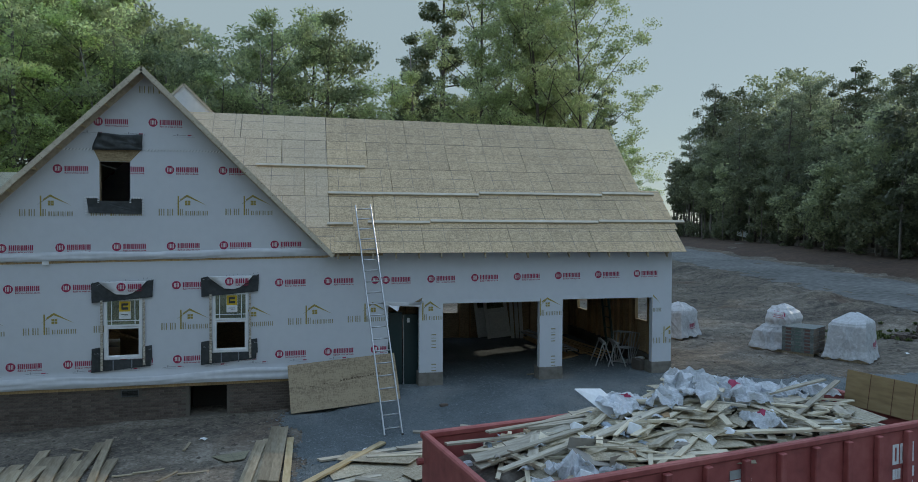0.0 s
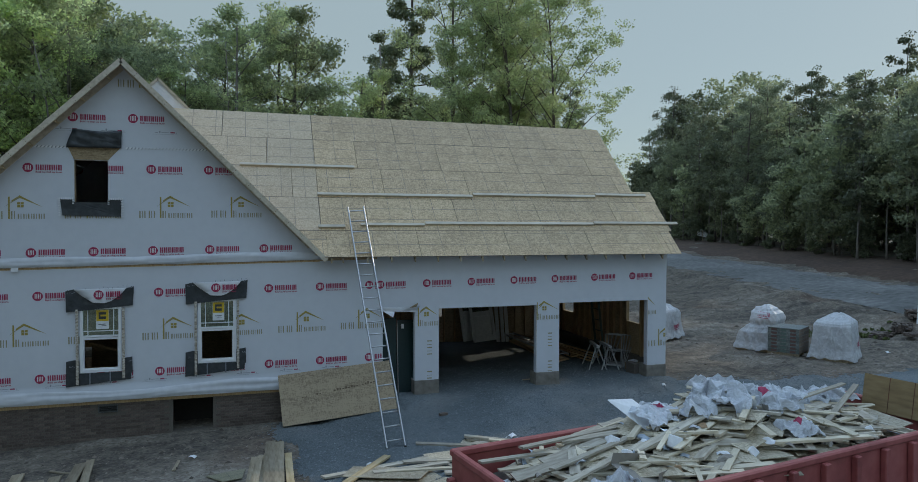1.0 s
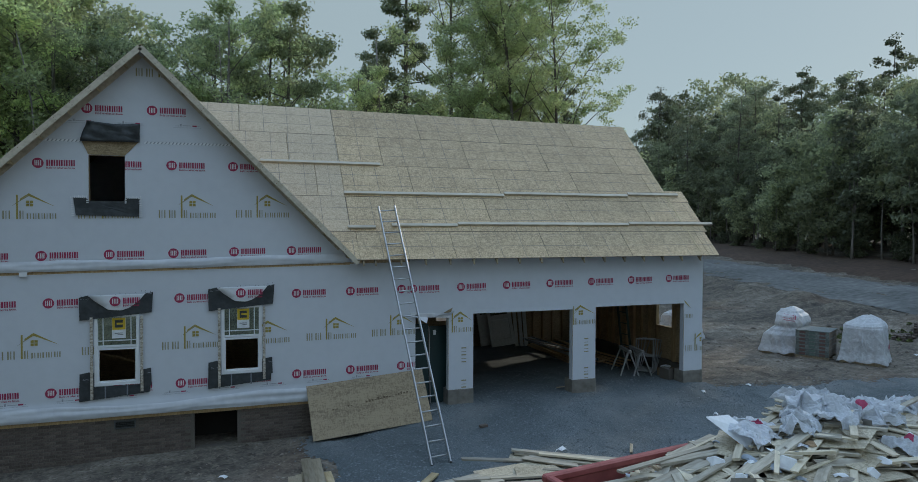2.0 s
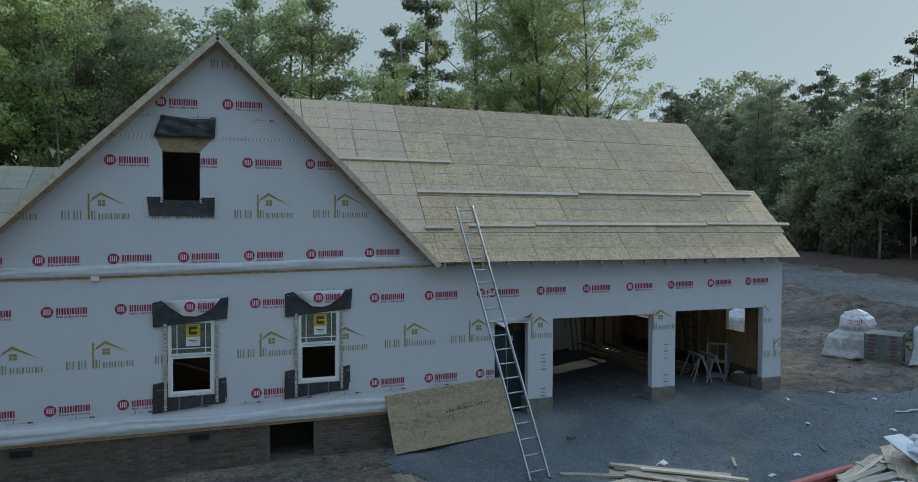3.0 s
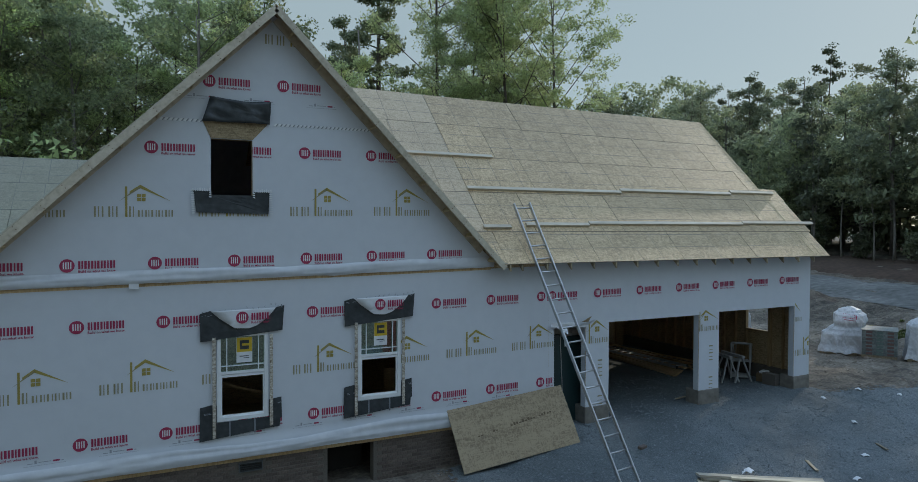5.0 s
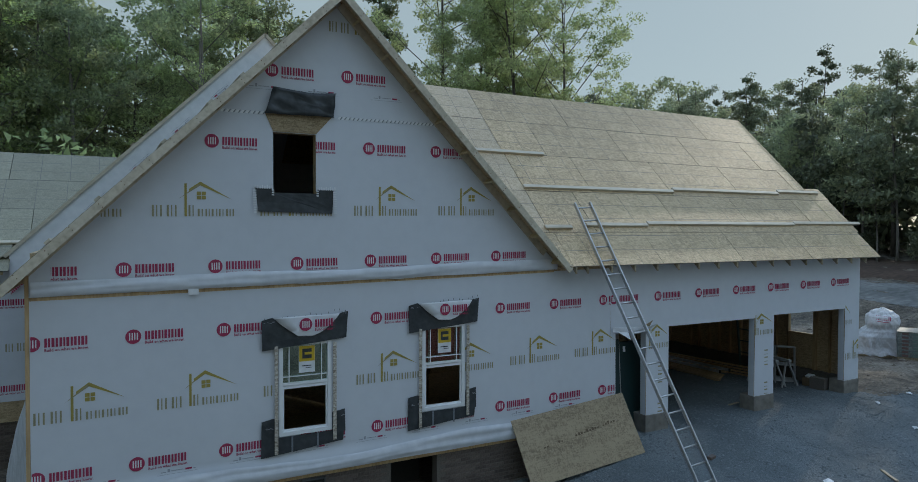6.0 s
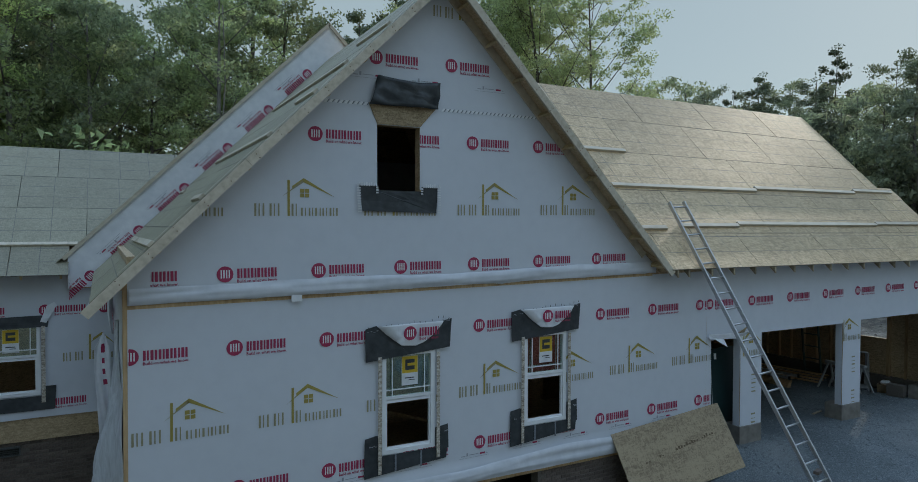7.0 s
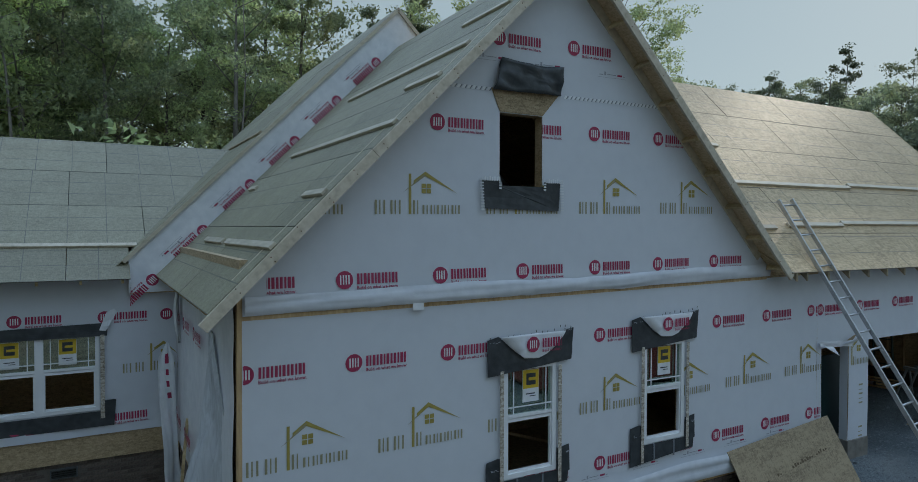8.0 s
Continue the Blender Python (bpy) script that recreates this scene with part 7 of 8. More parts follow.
def board_mesh(l, w, t, mat, seed):
    """A board with a little sweep and sawn or split ends."""
    rr = random.Random(seed)
    bm = bmesh.new()
    n_ = 4
    sag, twist, cut0, cut1 = rr.uniform(-0.012, 0.012), rr.uniform(-0.06, 0.06), rr.uniform(-0.4, 0.4) * w, rr.uniform(-0.4, 0.4) * w
    rings = []
    for i in range(n_ + 1):
        f = i / n_
        x = (f - 0.5) * l
        a = twist * (f - 0.5)
        ring_ = []
        for y, z in ((-w / 2, -t / 2), (w / 2, -t / 2), (w / 2, t / 2), (-w / 2, t / 2)):
            e = (cut0 if i == 0 else cut1 if i == n_ else 0) * y / w
            ring_.append(bm.verts.new((x + e, y * math.cos(a) - z * math.sin(a), y * math.sin(a) + z * math.cos(a) + sag * (1 - (2 * f - 1) ** 2))))
        rings.append(ring_)
    for a, b in zip(rings, rings[1:]):
        for k in range(4):
            bm.faces.new((a[k], b[k], b[(k + 1) % 4], a[(k + 1) % 4]))
    bm.faces.new(rings[0])
    bm.faces.new(rings[-1][::-1])
    bmesh.ops.recalc_face_normals(bm, faces=bm.faces[:])
    me = bpy.data.meshes.new("scrap_board")
    bm.to_mesh(me)
    bm.free()
    me.materials.append(mat)
    return me


BOARDS = [board_mesh(l, w, t, SCRAP[k], i) for i, (l, w, t, k) in enumerate(((1.9, 0.09, 0.038, 0), (1.2, 0.09, 0.038, 0), (0.7, 0.14, 0.038, 1), (2.4, 0.09, 0.02, 0), (1.5, 0.14, 0.038, 1), (0.9, 0.09, 0.038, 1),
                                                                         (0.5, 0.14, 0.038, 0), (1.1, 0.19, 0.02, 1), (2.2, 0.14, 0.038, 1), (0.4, 0.09, 0.038, 0), (1.4, 0.06, 0.02, 0), (0.8, 0.24, 0.012, 2), (0.9, 0.5, 0.011, 2), (1.5, 0.6, 0.011, 2)))]


def fill_dumpster():
    rr = random.Random(17)
    for k in range(300):
        i = rr.choice((0, 1, 2, 4, 5, 6, 6, 7, 7, 3, 9, 9, 9, 5, 2, 10, 10, 11, 11, 11, 12 if k < 260 else 10, 12 if k < 200 else 6, 13 if k < 140 else 1))
        me = BOARDS[i]
        half = max(abs(v.co.x) for v in me.vertices)
        u = rr.uniform(0.25 + half * 0.85, D_L - 0.3 - half * 0.8)
        v = rr.uniform(-D_W + 0.22, -0.18)
        az = rr.gauss(0, 34) if rr.random() < 0.62 else rr.uniform(-90, 90)
        room = min(-0.1 - v, v + D_W - 0.1)
        if half * abs(math.sin(radians(az))) > room + 0.02:
            az = math.degrees(math.asin(min(1, max(0.02, room) / half))) * (1 if az > 0 else -1)
        z = D_H + max(heap(u, v), heap(u + half * 0.5, v) - 0.06, heap(u - half * 0.5, v) - 0.06) + rr.uniform(-0.04, 0.09) + k * 0.0003
        slope = math.degrees(math.atan2(heap(u + 0.4, v) - heap(u - 0.4, v), 0.8))
        ob = new("scrap_board", me)
        ob.matrix_world = D_ORG @ pose(u, v, z, rr.gauss(0, 9), -slope * 0.7 + rr.gauss(0, 4), az)
        tagged(ob, "sawn scrap board lying in the dumpster heap" if i < 11 else "broken strand board piece in the dumpster heap", "board", "scrap in the dumpster")
    # the tall sheet on end at the tailgate and the long plank across
    ob = finish("plywood_sheet", boxes((-0.006, 0.006, -1.45, 0, 0, 0.62)), WARM_PLY)
    ob.matrix_world = D_ORG @ pose(D_L - 0.1, -0.72, D_H - 0.1, 0, 9, 0)
    tagged(ob, "warm brown plywood sheet standing on edge in the dumpster", "board")
    for y in (-1.22, -0.86, -0.45):
        part("panel_joint", boxes((-0.0095, -0.007, y - 0.006, y + 0.006, 0.004, 0.616)), RUST, ob)
    part("lower_ply", boxes((-0.0065, 0.0065, -1.44, -0.9, 0.001, 0.619)), WARM_PLY, ob)
    long_me = board_mesh(3.1, 0.09, 0.03, SCRAP[1], 77)
    for u, v, dz, ry, az in ((6.3, -1.3, 0.16, -5, 22), (5.9, -0.9, 0.2, -2, 8), (2.4, -0.35, 0.14, -1, 2), (1.75, -0.5, 0.08, 1, -3), (2.3, -0.85, 0.14, -2, 14), (1.8, -1.3, 0.12, -1, 20)):
        ob = new("scrap_board", long_me)
        ob.matrix_world = D_ORG @ pose(u, v, D_H + heap(u, v) + dz, 0, ry, az)
        tagged(ob, "long thin board lying over the dumpster heap", "board", "scrap in the dumpster")


WARM_PLY = material("warm_plywood", [(0.2, 0.135, 0.065), (0.29, 0.205, 0.1), (0.35, 0.26, 0.14)], 5, 0.65, 0.1, 1.3, stretch=(2.5, 0.5, 2.5), vary=0.1)
fill_dumpster()


def crumpled(name, m, w, l, amp, mat, label, seed, category="plastic film", group="rubbish in the dumpster", res=28, marks=()):
    """A sheet of film or paper thrown down: deep folds, bent edges, own thickness."""
    bm = bmesh.new()
    g = []
    for i in range(res + 1):
        row = []
        for j in range(res + 1):
            x, y = (i / res - 0.5) * l, (j / res - 0.5) * w
            n1 = noise.noise((x * 2.0 + seed, y * 2.0, seed))
            n2 = noise.noise((x * 4.5 + seed, y * 4.5, seed + 4))
            n3 = noise.noise((x * 9 + seed, y * 9, seed + 7))
            z = amp * ((1 - 2.2 * abs(n1)) * 0.75 + (1 - 2.4 * abs(n2)) * 0.5 + (1 - 2.4 * abs(n3)) * 0.24) - amp * 0.55 * ((2 * i / res - 1) ** 2 + (2 * j / res - 1) ** 2)
            e = 1 - 0.45 * noise.noise((seed, math.atan2(y, x) * 2.6, 3)) - 0.35 * abs(n1)
            row.append(bm.verts.new((x * e + amp * 0.7 * n2 + amp * 0.3 * n3, y * e + amp * 0.7 * noise.noise((x * 4, y * 4, seed + 9)), z)))
        g.append(row)
    for i in range(res):
        for j in range(res):
            f = bm.faces.new((g[i][j], g[i + 1][j], g[i + 1][j + 1], g[i][j + 1]))
            for a, b, c_, d_ in marks:
                if a <= i / res < b and c_ <= j / res < d_:
                    f.material_index = 1
    r_ = bmesh.ops.extrude_face_region(bm, geom=bm.faces[:])
    bmesh.ops.translate(bm, verts=[v for v in r_["geom"] if isinstance(v, bmesh.types.BMVert)], vec=(0, 0, -0.004))
    bmesh.ops.recalc_face_normals(bm, faces=bm.faces[:])
    ob = finish(name, bm, [mat, RED])
    ob.matrix_world = m
    return tagged(ob, label, category, group)


def d_at(u, v, dz, rx=0, ry=0, rz=0):
    return D_ORG @ pose(u, v, D_H + heap(u, v) + dz, rx, ry, rz)


for u, v, dz, w, l, amp, seed, rx, ry, rz, marked in ((3.1, -0.6, 0.22, 0.7, 1.0, 0.14, 1, 14, 8, 10, True), (3.72, -0.85, 0.2, 0.55, 0.85, 0.15, 2, 0, 0, 30, False), (4.45, -0.55, 0.25, 0.8, 0.95, 0.2, 3, 0, 0, 50, False),
                                                     (4.95, -1.0, 0.19, 0.75, 1.05, 0.19, 4, 10, 0, -20, True), (5.45, -0.75, 0.2, 0.75, 1.0, 0.19, 5, 0, 10, 70, False), (6.7, -0.4, 0.26, 0.65, 1.35, 0.16, 6, 0, 0, 10, False), (7.2, -0.5, 0.2, 0.6, 0.95, 0.17, 7, 0, 0, 0, False),
                                                     (4.75, -1.75, 0.14, 0.45, 0.6, 0.14, 8, 0, 0, 80, True), (0.95, -2.0, 0.12, 0.5, 0.75, 0.17, 9, 0, 0, 30, False), (1.4, -1.75, 0.18, 0.5, 0.5, 0.19, 10, 10, 0, 0, False), (5.15, -0.45, 0.24, 0.5, 0.75, 0.17, 12, 0, 0, 120, False),
                                                     (4.2, -1.1, 0.16, 0.5, 0.7, 0.16, 14, 0, 15, 20, False), (1.9, -2.05, 0.1, 0.4, 0.5, 0.13, 15, 0, 0, 60, False), (6.1, -0.55, 0.18, 0.5, 0.8, 0.15, 16, 0, 0, -30, False)):
    crumpled("plastic_film" if not marked else "printed_wrap_scrap", d_at(u, v, dz, rx, ry, rz), w, l, amp, BAG, "crumpled white plastic film thrown on the scrap" if not marked else "crumpled white housewrap scrap with red print on the heap", seed,
             marks=((0.4, 0.47, 0.4, 0.6), (0.5, 0.54, 0.42, 0.6), (0.57, 0.6, 0.4, 0.55)) if marked else ())
FOAM = plain("white_foam", (0.78, 0.8, 0.82), 0.8)
CARD = plain("grey_cardboard", (0.28, 0.26, 0.23), 0.85)
for k, (u, v, s, rz) in enumerate(((1.55, -1.95, 0.22, 20), (2.75, -1.35, 0.24, 40), (2.1, -0.8, 0.2, 75), (5.2, -1.55, 0.14, 10), (3.6, -1.9, 0.16, 60), (6.2, -1.9, 0.15, 35), (1.9, -1.35, 0.14, 15))):
    bm = boxes((-s / 2, s / 2, -s * 0.4, s * 0.4, -s * 0.35, s * 0.35), (s / 2, s * 0.7, -s * 0.4, -s * 0.1, -s * 0.35, s * 0.35), bevel=0.012)
    ob = finish("foam_block", bm, FOAM)
    ob.matrix_world = d_at(u, v, 0.14, 12 * k, 25, rz)
    tagged(ob, "broken white packing foam block on the scrap heap", "foam", "rubbish in the dumpster")
for k, (u, v, s) in enumerate(((1.9, -1.7, 0.75), (2.2, -2.0, 0.6), (4.9, -1.2, 0.4))):
    ob = finish("cardboard_piece", boxes((-s / 2, s / 2, -s * 0.33, s * 0.33, -0.004, 0.004), (-s / 2, s / 2, s * 0.33, s * 0.332, 0.004, s * 0.2)), CARD)
    ob.matrix_world = d_at(u, v, 0.12, 8 - 6 * k, 10, 30 * k)
    tagged(ob, "flattened grey cardboard piece on the scrap heap", "cardboard", "rubbish in the dumpster")

bm = bmesh.new()
q = [Vector(p) for p in ((2.27, -0.5, 0.62), (2.78, -0.82, 0.16), (3.0, -0.66, 0.34), (2.78, -0.44, 0.56))]
lo_ = [bm.verts.new(p) for p in q]
hi_ = [bm.verts.new(p + Vector((0.006, 0.006, 0.012))) for p in q]
bm.faces.new(hi_)
bm.faces.new(lo_[::-1])
for k in range(4):
    bm.faces.new((lo_[k], lo_[(k + 1) % 4], hi_[(k + 1) % 4], hi_[k]))
ob = finish("white_board", bm, FOAM)
ob.matrix_world = D_ORG @ pose(0, 0, D_H, 0, 0, 0)
tagged(ob, "stiff white board piece sticking out of the scrap heap", "board", "rubbish in the dumpster")
rs = random.Random(5)
BLUEISH, KRAFT = plain("blue_grey_film", (0.34, 0.4, 0.47), 0.4), plain("kraft_paper", (0.3, 0.2, 0.11), 0.85)
for k in range(85):
    u, v = rs.uniform(0.3, 7.4) if k % 3 == 0 else rs.uniform(0.3, 3.6), rs.uniform(-2.2, -0.2)
    crumpled("rubbish_scrap", d_at(u, v, rs.uniform(0.03, 0.12), rs.uniform(-40, 40), rs.uniform(-40, 40), rs.uniform(0, 360)), rs.uniform(0.08, 0.2), rs.uniform(0.1, 0.32), rs.uniform(0.03, 0.07), rs.choice((BAG, FOAM, BLUEISH, KRAFT, CARD, BLUEISH, BAG)),
             "small torn piece of paper or film in the scrap heap", 100 + k, "scrap", "rubbish in the dumpster", 5)


# ---- lumber on the ground ----
LOOSE_BRICK = boxes((-0.1, 0.1, -0.046, 0.046, 0, 0.058), bevel=0.004)
loose_me = bpy.data.meshes.new("brick")
LOOSE_BRICK.to_mesh(loose_me)
LOOSE_BRICK.free()
loose_me.materials.append(BRICK)

def ground_board(x, y, az, me, lift, label, group, tilt=0.0):
    ob = new("plank", me)
    ob.matrix_world = pose(x, y, ground_z(x, y) + lift, random.uniform(-2, 2), tilt, az)
    tagged(ob, label, "plank", group)


LONGB = [board_mesh(3.2, 0.2, 0.038, PINE_OLD, 91), board_mesh(3.0, 0.24, 0.038, PINE_OLD, 92), board_mesh(3.4, 0.14, 0.04, PINE_OLD, 93), board_mesh(2.6, 0.14, 0.038, PINE, 94)]
for x, y, az, i, lift, tl in ((-1.1, -4.3, 86, 2, 0.05, 0), (-0.96, -4.25, 86, 2, 0.05, 0), (-0.82, -4.2, 87, 2, 0.06, 0), (-0.72, -3.6, 88, 0, 0.13, 0), (-0.55, -3.65, 88, 0, 0.12, 0), (-0.36, -4.0, 89, 3, 0.08, 0), (-1.02, -4.6, 86, 2, 0.1, 0)):
    ground_board(x, y, az, LONGB[i], lift, "weathered pine plank in a small stack on the dirt", "plank stack by the driveway", tl)
rr_ = random.Random(31)
for k, (x, y, az, i) in enumerate(((-5.29, -2.06, 96, 0), (-5.05, -2.5, 93, 1), (-4.79, -2.75, 97, 1), (-4.59, -2.39, 94, 0), (-4.24, -1.9, 91, 0), (-4.03, -2.06, 95, 2), (-3.81, -3.05, 94, 0), (-5.55, -2.7, 92, 1), (-5.8, -2.9, 97, 1), (-4.38, -2.95, 92, 0), (-6.1, -2.5, 95, 1), (-4.95, -3.1, 88, 1), (-5.4, -3.2, 99, 0))):
    a = radians(az)
    ground_board(x - 1.6 * math.cos(a), y - 1.6 * math.sin(a), az + rr_.gauss(0, 1.5), LONGB[i], 0.04 + 0.035 * (k % 3), "weathered plank dropped on the dirt near the foundation", "loose planks by the foundation", rr_.uniform(-1.5, 1.0))
CHIPS = [board_mesh(0.42, 0.05, 0.02, PINE_OLD, 81), board_mesh(0.55, 0.06, 0.02, PINE_OLD, 82)]
for x, y, az, i in ((-3.3, -3.85, 9, 9), (-2.95, -3.8, 12, 9), (-2.48, -2.45, 85, 9), (-4.6, -2.0, -30, 9), (-2.55, -4.2, 60, 9), (-2.1, -4.15, 5, 9)):
    ground_board(x, y, az, CHIPS[i % 2], 0.02, "short grey wood offcut lying on the dirt", "offcuts on the ground")
ground_board(-1.45, -3.47, 15, board_mesh(0.55, 0.5, 0.011, OSB_GREY, 71), 0.035, "torn square of strand board on the dirt", "offcuts on the ground")
for x, y, az, i, lift in ((0.75, -4.4, 50, 2, 0.1), (1.1, -4.6, 20, 13, 0.05), (1.4, -4.3, -20, 13, 0.09), (1.7, -4.9, 35, 13, 0.06), (1.0, -5.2, 10, 12, 0.05), (1.9, -4.2, 5, 4, 0.1), (1.3, -3.9, 12, 8, 0.07), (2.3, -4.4, -8, 0, 0.09),
                          (1.5, -5.5, 60, 13, 0.06), (2.2, -5.2, 30, 12, 0.08), (0.6, -5.3, 15, 4, 0.05), (1.8, -5.8, -30, 8, 0.1), (2.9, -4.0, -10, 8, 0.06), (3.4, -4.2, -12, 0, 0.07), (3.7, -4.5, -8, 8, 0.09), (3.2, -4.7, -5, 4, 0.06), (2.7, -5.0, 20, 12, 0.05), (2.4, -5.8, 70, 13, 0.05)):
    ground_board(x, y, az, BOARDS[i] if i != 2 else LONGB[3], lift, "scrap board spilled on the gravel beside the dumpster", "scrap beside the dumpster")
for x, y, az, i, lift in ((4.33, -3.42, -34, 8, 0.13), (4.3, -3.52, -32, 4, 0.07), (4.62, -3.75, -36, 0, 0.15), (4.1, -3.25, -30, 4, 0.08), (3.35, -3.2, -22, 8, 0.06), (3.05, -3.7, 5, 13, 0.05), (3.5, -3.9, -10, 12, 0.07), (4.5, -3.95, -34, 8, 0.06), (5.0, -4.1, -35, 0, 0.09), (3.9, -3.6, -42, 7, 0.1), (3.7, -3.15, -24, 12, 0.04), (4.0, -4.1, -28, 5, 0.1)):
    ground_board(x, y, az, BOARDS[i], lift, "scrap board in a loose stack on the gravel behind the dumpster", "scrap beside the dumpster")
loose = new("brick", loose_me)
loose.matrix_world = pose(3.33, -1.42, ground_z(3.33, -1.42) + 0.02, 0, 0, 15)
tagged(loose, "single brown brick lying on the gravel", "brick")
crumpled("plastic_strip", pose(12.4, -2.25, ground_z(12.4, -2.25) + 0.05, 0, 0, -8), 0.07, 1.1, 0.03, BAG, "long crumpled white plastic strip on the ground", 41, "plastic strip", "litter on the ground", 12)
crumpled("foam_cup", pose(4.43, -3.08, ground_z(4.43, -3.08) + 0.09, 0, 20, 30), 0.2, 0.22, 0.07, FOAM, "crushed white cup lying behind the dumpster", 43, "cup", "litter on the ground", 8)
for x, y, az, i in ((8.4, -3.2, 60, 0), (5.97, -3.3, 55, 1), (6.42, 0.6, 10, 0)):
    ground_board(x, y, az, CHIPS[i], 0.05, "short wood offcut lying on the gravel", "offcuts on the ground")
for k, (x, y) in enumerate(((6.22, -4.05), (9.2, -2.1), (9.8, -0.9), (11.4, -0.8), (7.5, -3.4), (12.2, -1.4), (19.5, 0.4), (10.9, -2.9), (-2.2, -2.0), (1.2, -3.6))):
    crumpled("paper_scrap", pose(x, y, ground_z(x, y) + 0.035, 0, 0, 40 * k), 0.1, 0.15, 0.03, PAPER, "small crumpled white paper scrap on the ground", 20 + k, "paper", "litter on the ground", 8)


# ---- shingle pallets beside the garage ----
def wrapped_pallet(name, x, y, az, size, label, seed, tiers=1):
    e = empty(name, pose(x, y, ground_z(x, y), 0, 0, az))
    tagged(e, label, "pallet", "pallets on the dirt")
    w, l, h = size
    for k in range(5):
        part("pallet_board", boxes((-w / 2, w / 2, -l / 2 + k * (l - 0.1) / 4, -l / 2 + k * (l - 0.1) / 4 + 0.1, 0.09, 0.11)), PINE_OLD, e)
    for k in range(3):
        part("pallet_runner", boxes((-w / 2 + k * (w - 0.06) / 2, -w / 2 + 0.06 + k * (w - 0.06) / 2, -l / 2, l / 2, 0.0, 0.088)), PINE_OLD, e)
    bm = bmesh.new()
    bmesh.ops.create_cube(bm, size=1.0)
    bmesh.ops.subdivide_edges(bm, edges=bm.edges[:], cuts=31, use_grid_fill=True)
    # profile of the drape: (height, width, sideways shift)
    shape = ((0.0, 1.12, 0.0), (0.2, 1.0, 0.0), (0.42, 0.97, 0.0), (0.54, 0.84, -0.1), (0.64, 0.72, -0.2), (0.76, 0.79, -0.22), (0.9, 0.72, -0.2), (1.0, 0.46, -0.18)) if tiers == 2 else \
        ((0.0, 1.12, 0.0), (0.25, 1.02, 0.0), (0.8, 0.99, 0.0), (0.87, 0.93, -0.03), (0.94, 0.76, -0.08), (1.0, 0.5, -0.1))
    for v in bm.verts:
        f = v.co.z + 0.5
        x0, y0 = v.co.x * 2, v.co.y * 2            # -1 to 1
        th = math.atan2(y0, x0)
        c_, s_ = math.cos(th), math.sin(th)
        edge_ = min(1.0, max(abs(x0), abs(y0)))
        down = 1 - f
        for (z0, s0, h0), (z1, s1, h1) in zip(shape, shape[1:]):
            if z0 <= f <= z1 + 1e-6:
                k = (f - z0) / (z1 - z0)
                k = k * k * (3 - 2 * k)
                s, shift = s0 + (s1 - s0) * k, h0 + (h1 - h0) * k
        round_ = 1 - (0.05 + 0.1 * f) * min(abs(c_), abs(s_)) / 0.707 * edge_           # corners pull in towards the top
        pleat = 1 - 3 * abs(noise.noise((c_ * 3.4 + seed, s_ * 3.4, f * 0.7)))          # upright folds, deeper towards the hem
        slant = 1 - 3 * abs(noise.noise((c_ * 2.1 + f * 2.2, s_ * 2.1 - f * 1.9, seed + 5)))
        small = 1 - 3 * abs(noise.noise((c_ * 8 - f * 4, s_ * 8 + seed, f * 6)))
        fold = (0.005 + 0.03 * down ** 2) * pleat + (0.034 if tiers == 2 else 0.02) * slant + 0.007 * small + (0.05 if tiers == 2 else 0.025) * noise.noise((c_ * 1.6, s_ * 1.6 + f * 2, seed + 11))
        x_, y_ = v.co.x * w * s * round_, v.co.y * l * s * round_
        d = Vector((x_, y_, 0)).normalized()
        out_ = fold * (edge_ ** 5)
        lump = 0.0
        if f > 0.98:
            lump = 0.1 * (1 - edge_ ** 2) + 0.05 * noise.noise((x_ * 3, y_ * 3, seed)) + 0.04 * (1 - 3 * abs(noise.noise((x_ * 3 + y_, y_ * 3.4, seed))))
        v.co.x, v.co.y = x_ + d.x * out_, y_ + d.y * out_ + shift
        v.co.z = 0.03 + 0.1 * down ** 3 * (0.4 + noise.noise((c_ * 3, s_ * 3, seed))) + f * h * (1 + 0.06 * f * noise.noise((c_ * 1.3, s_ * 1.3, seed + 3))) + lump
    skin = BVHTree.FromBMesh(bm)
    part("film_cover", bm, BAG, e, "loose white printed plastic cover")
    tiers_z = ((0.112, h * 0.46, 0.82, 0.0), (h * 0.47, h * 0.88, 0.56, -0.2)) if tiers == 2 else ((0.112, h * 0.84, 0.78, 0.0),)
    for z0, z1, k, off in tiers_z:
        n_l = int((z1 - z0) / 0.12)
        for i in range(n_l):
            part("shingle_pack", boxes((-w / 2 * k, w / 2 * k, -l / 2 * k + off, l / 2 * k + off, z0 + i * 0.12, z0 + i * 0.12 + 0.112), bevel=0.012), CARD, e)
    # printed bars lie on the film
    bm = bmesh.new()
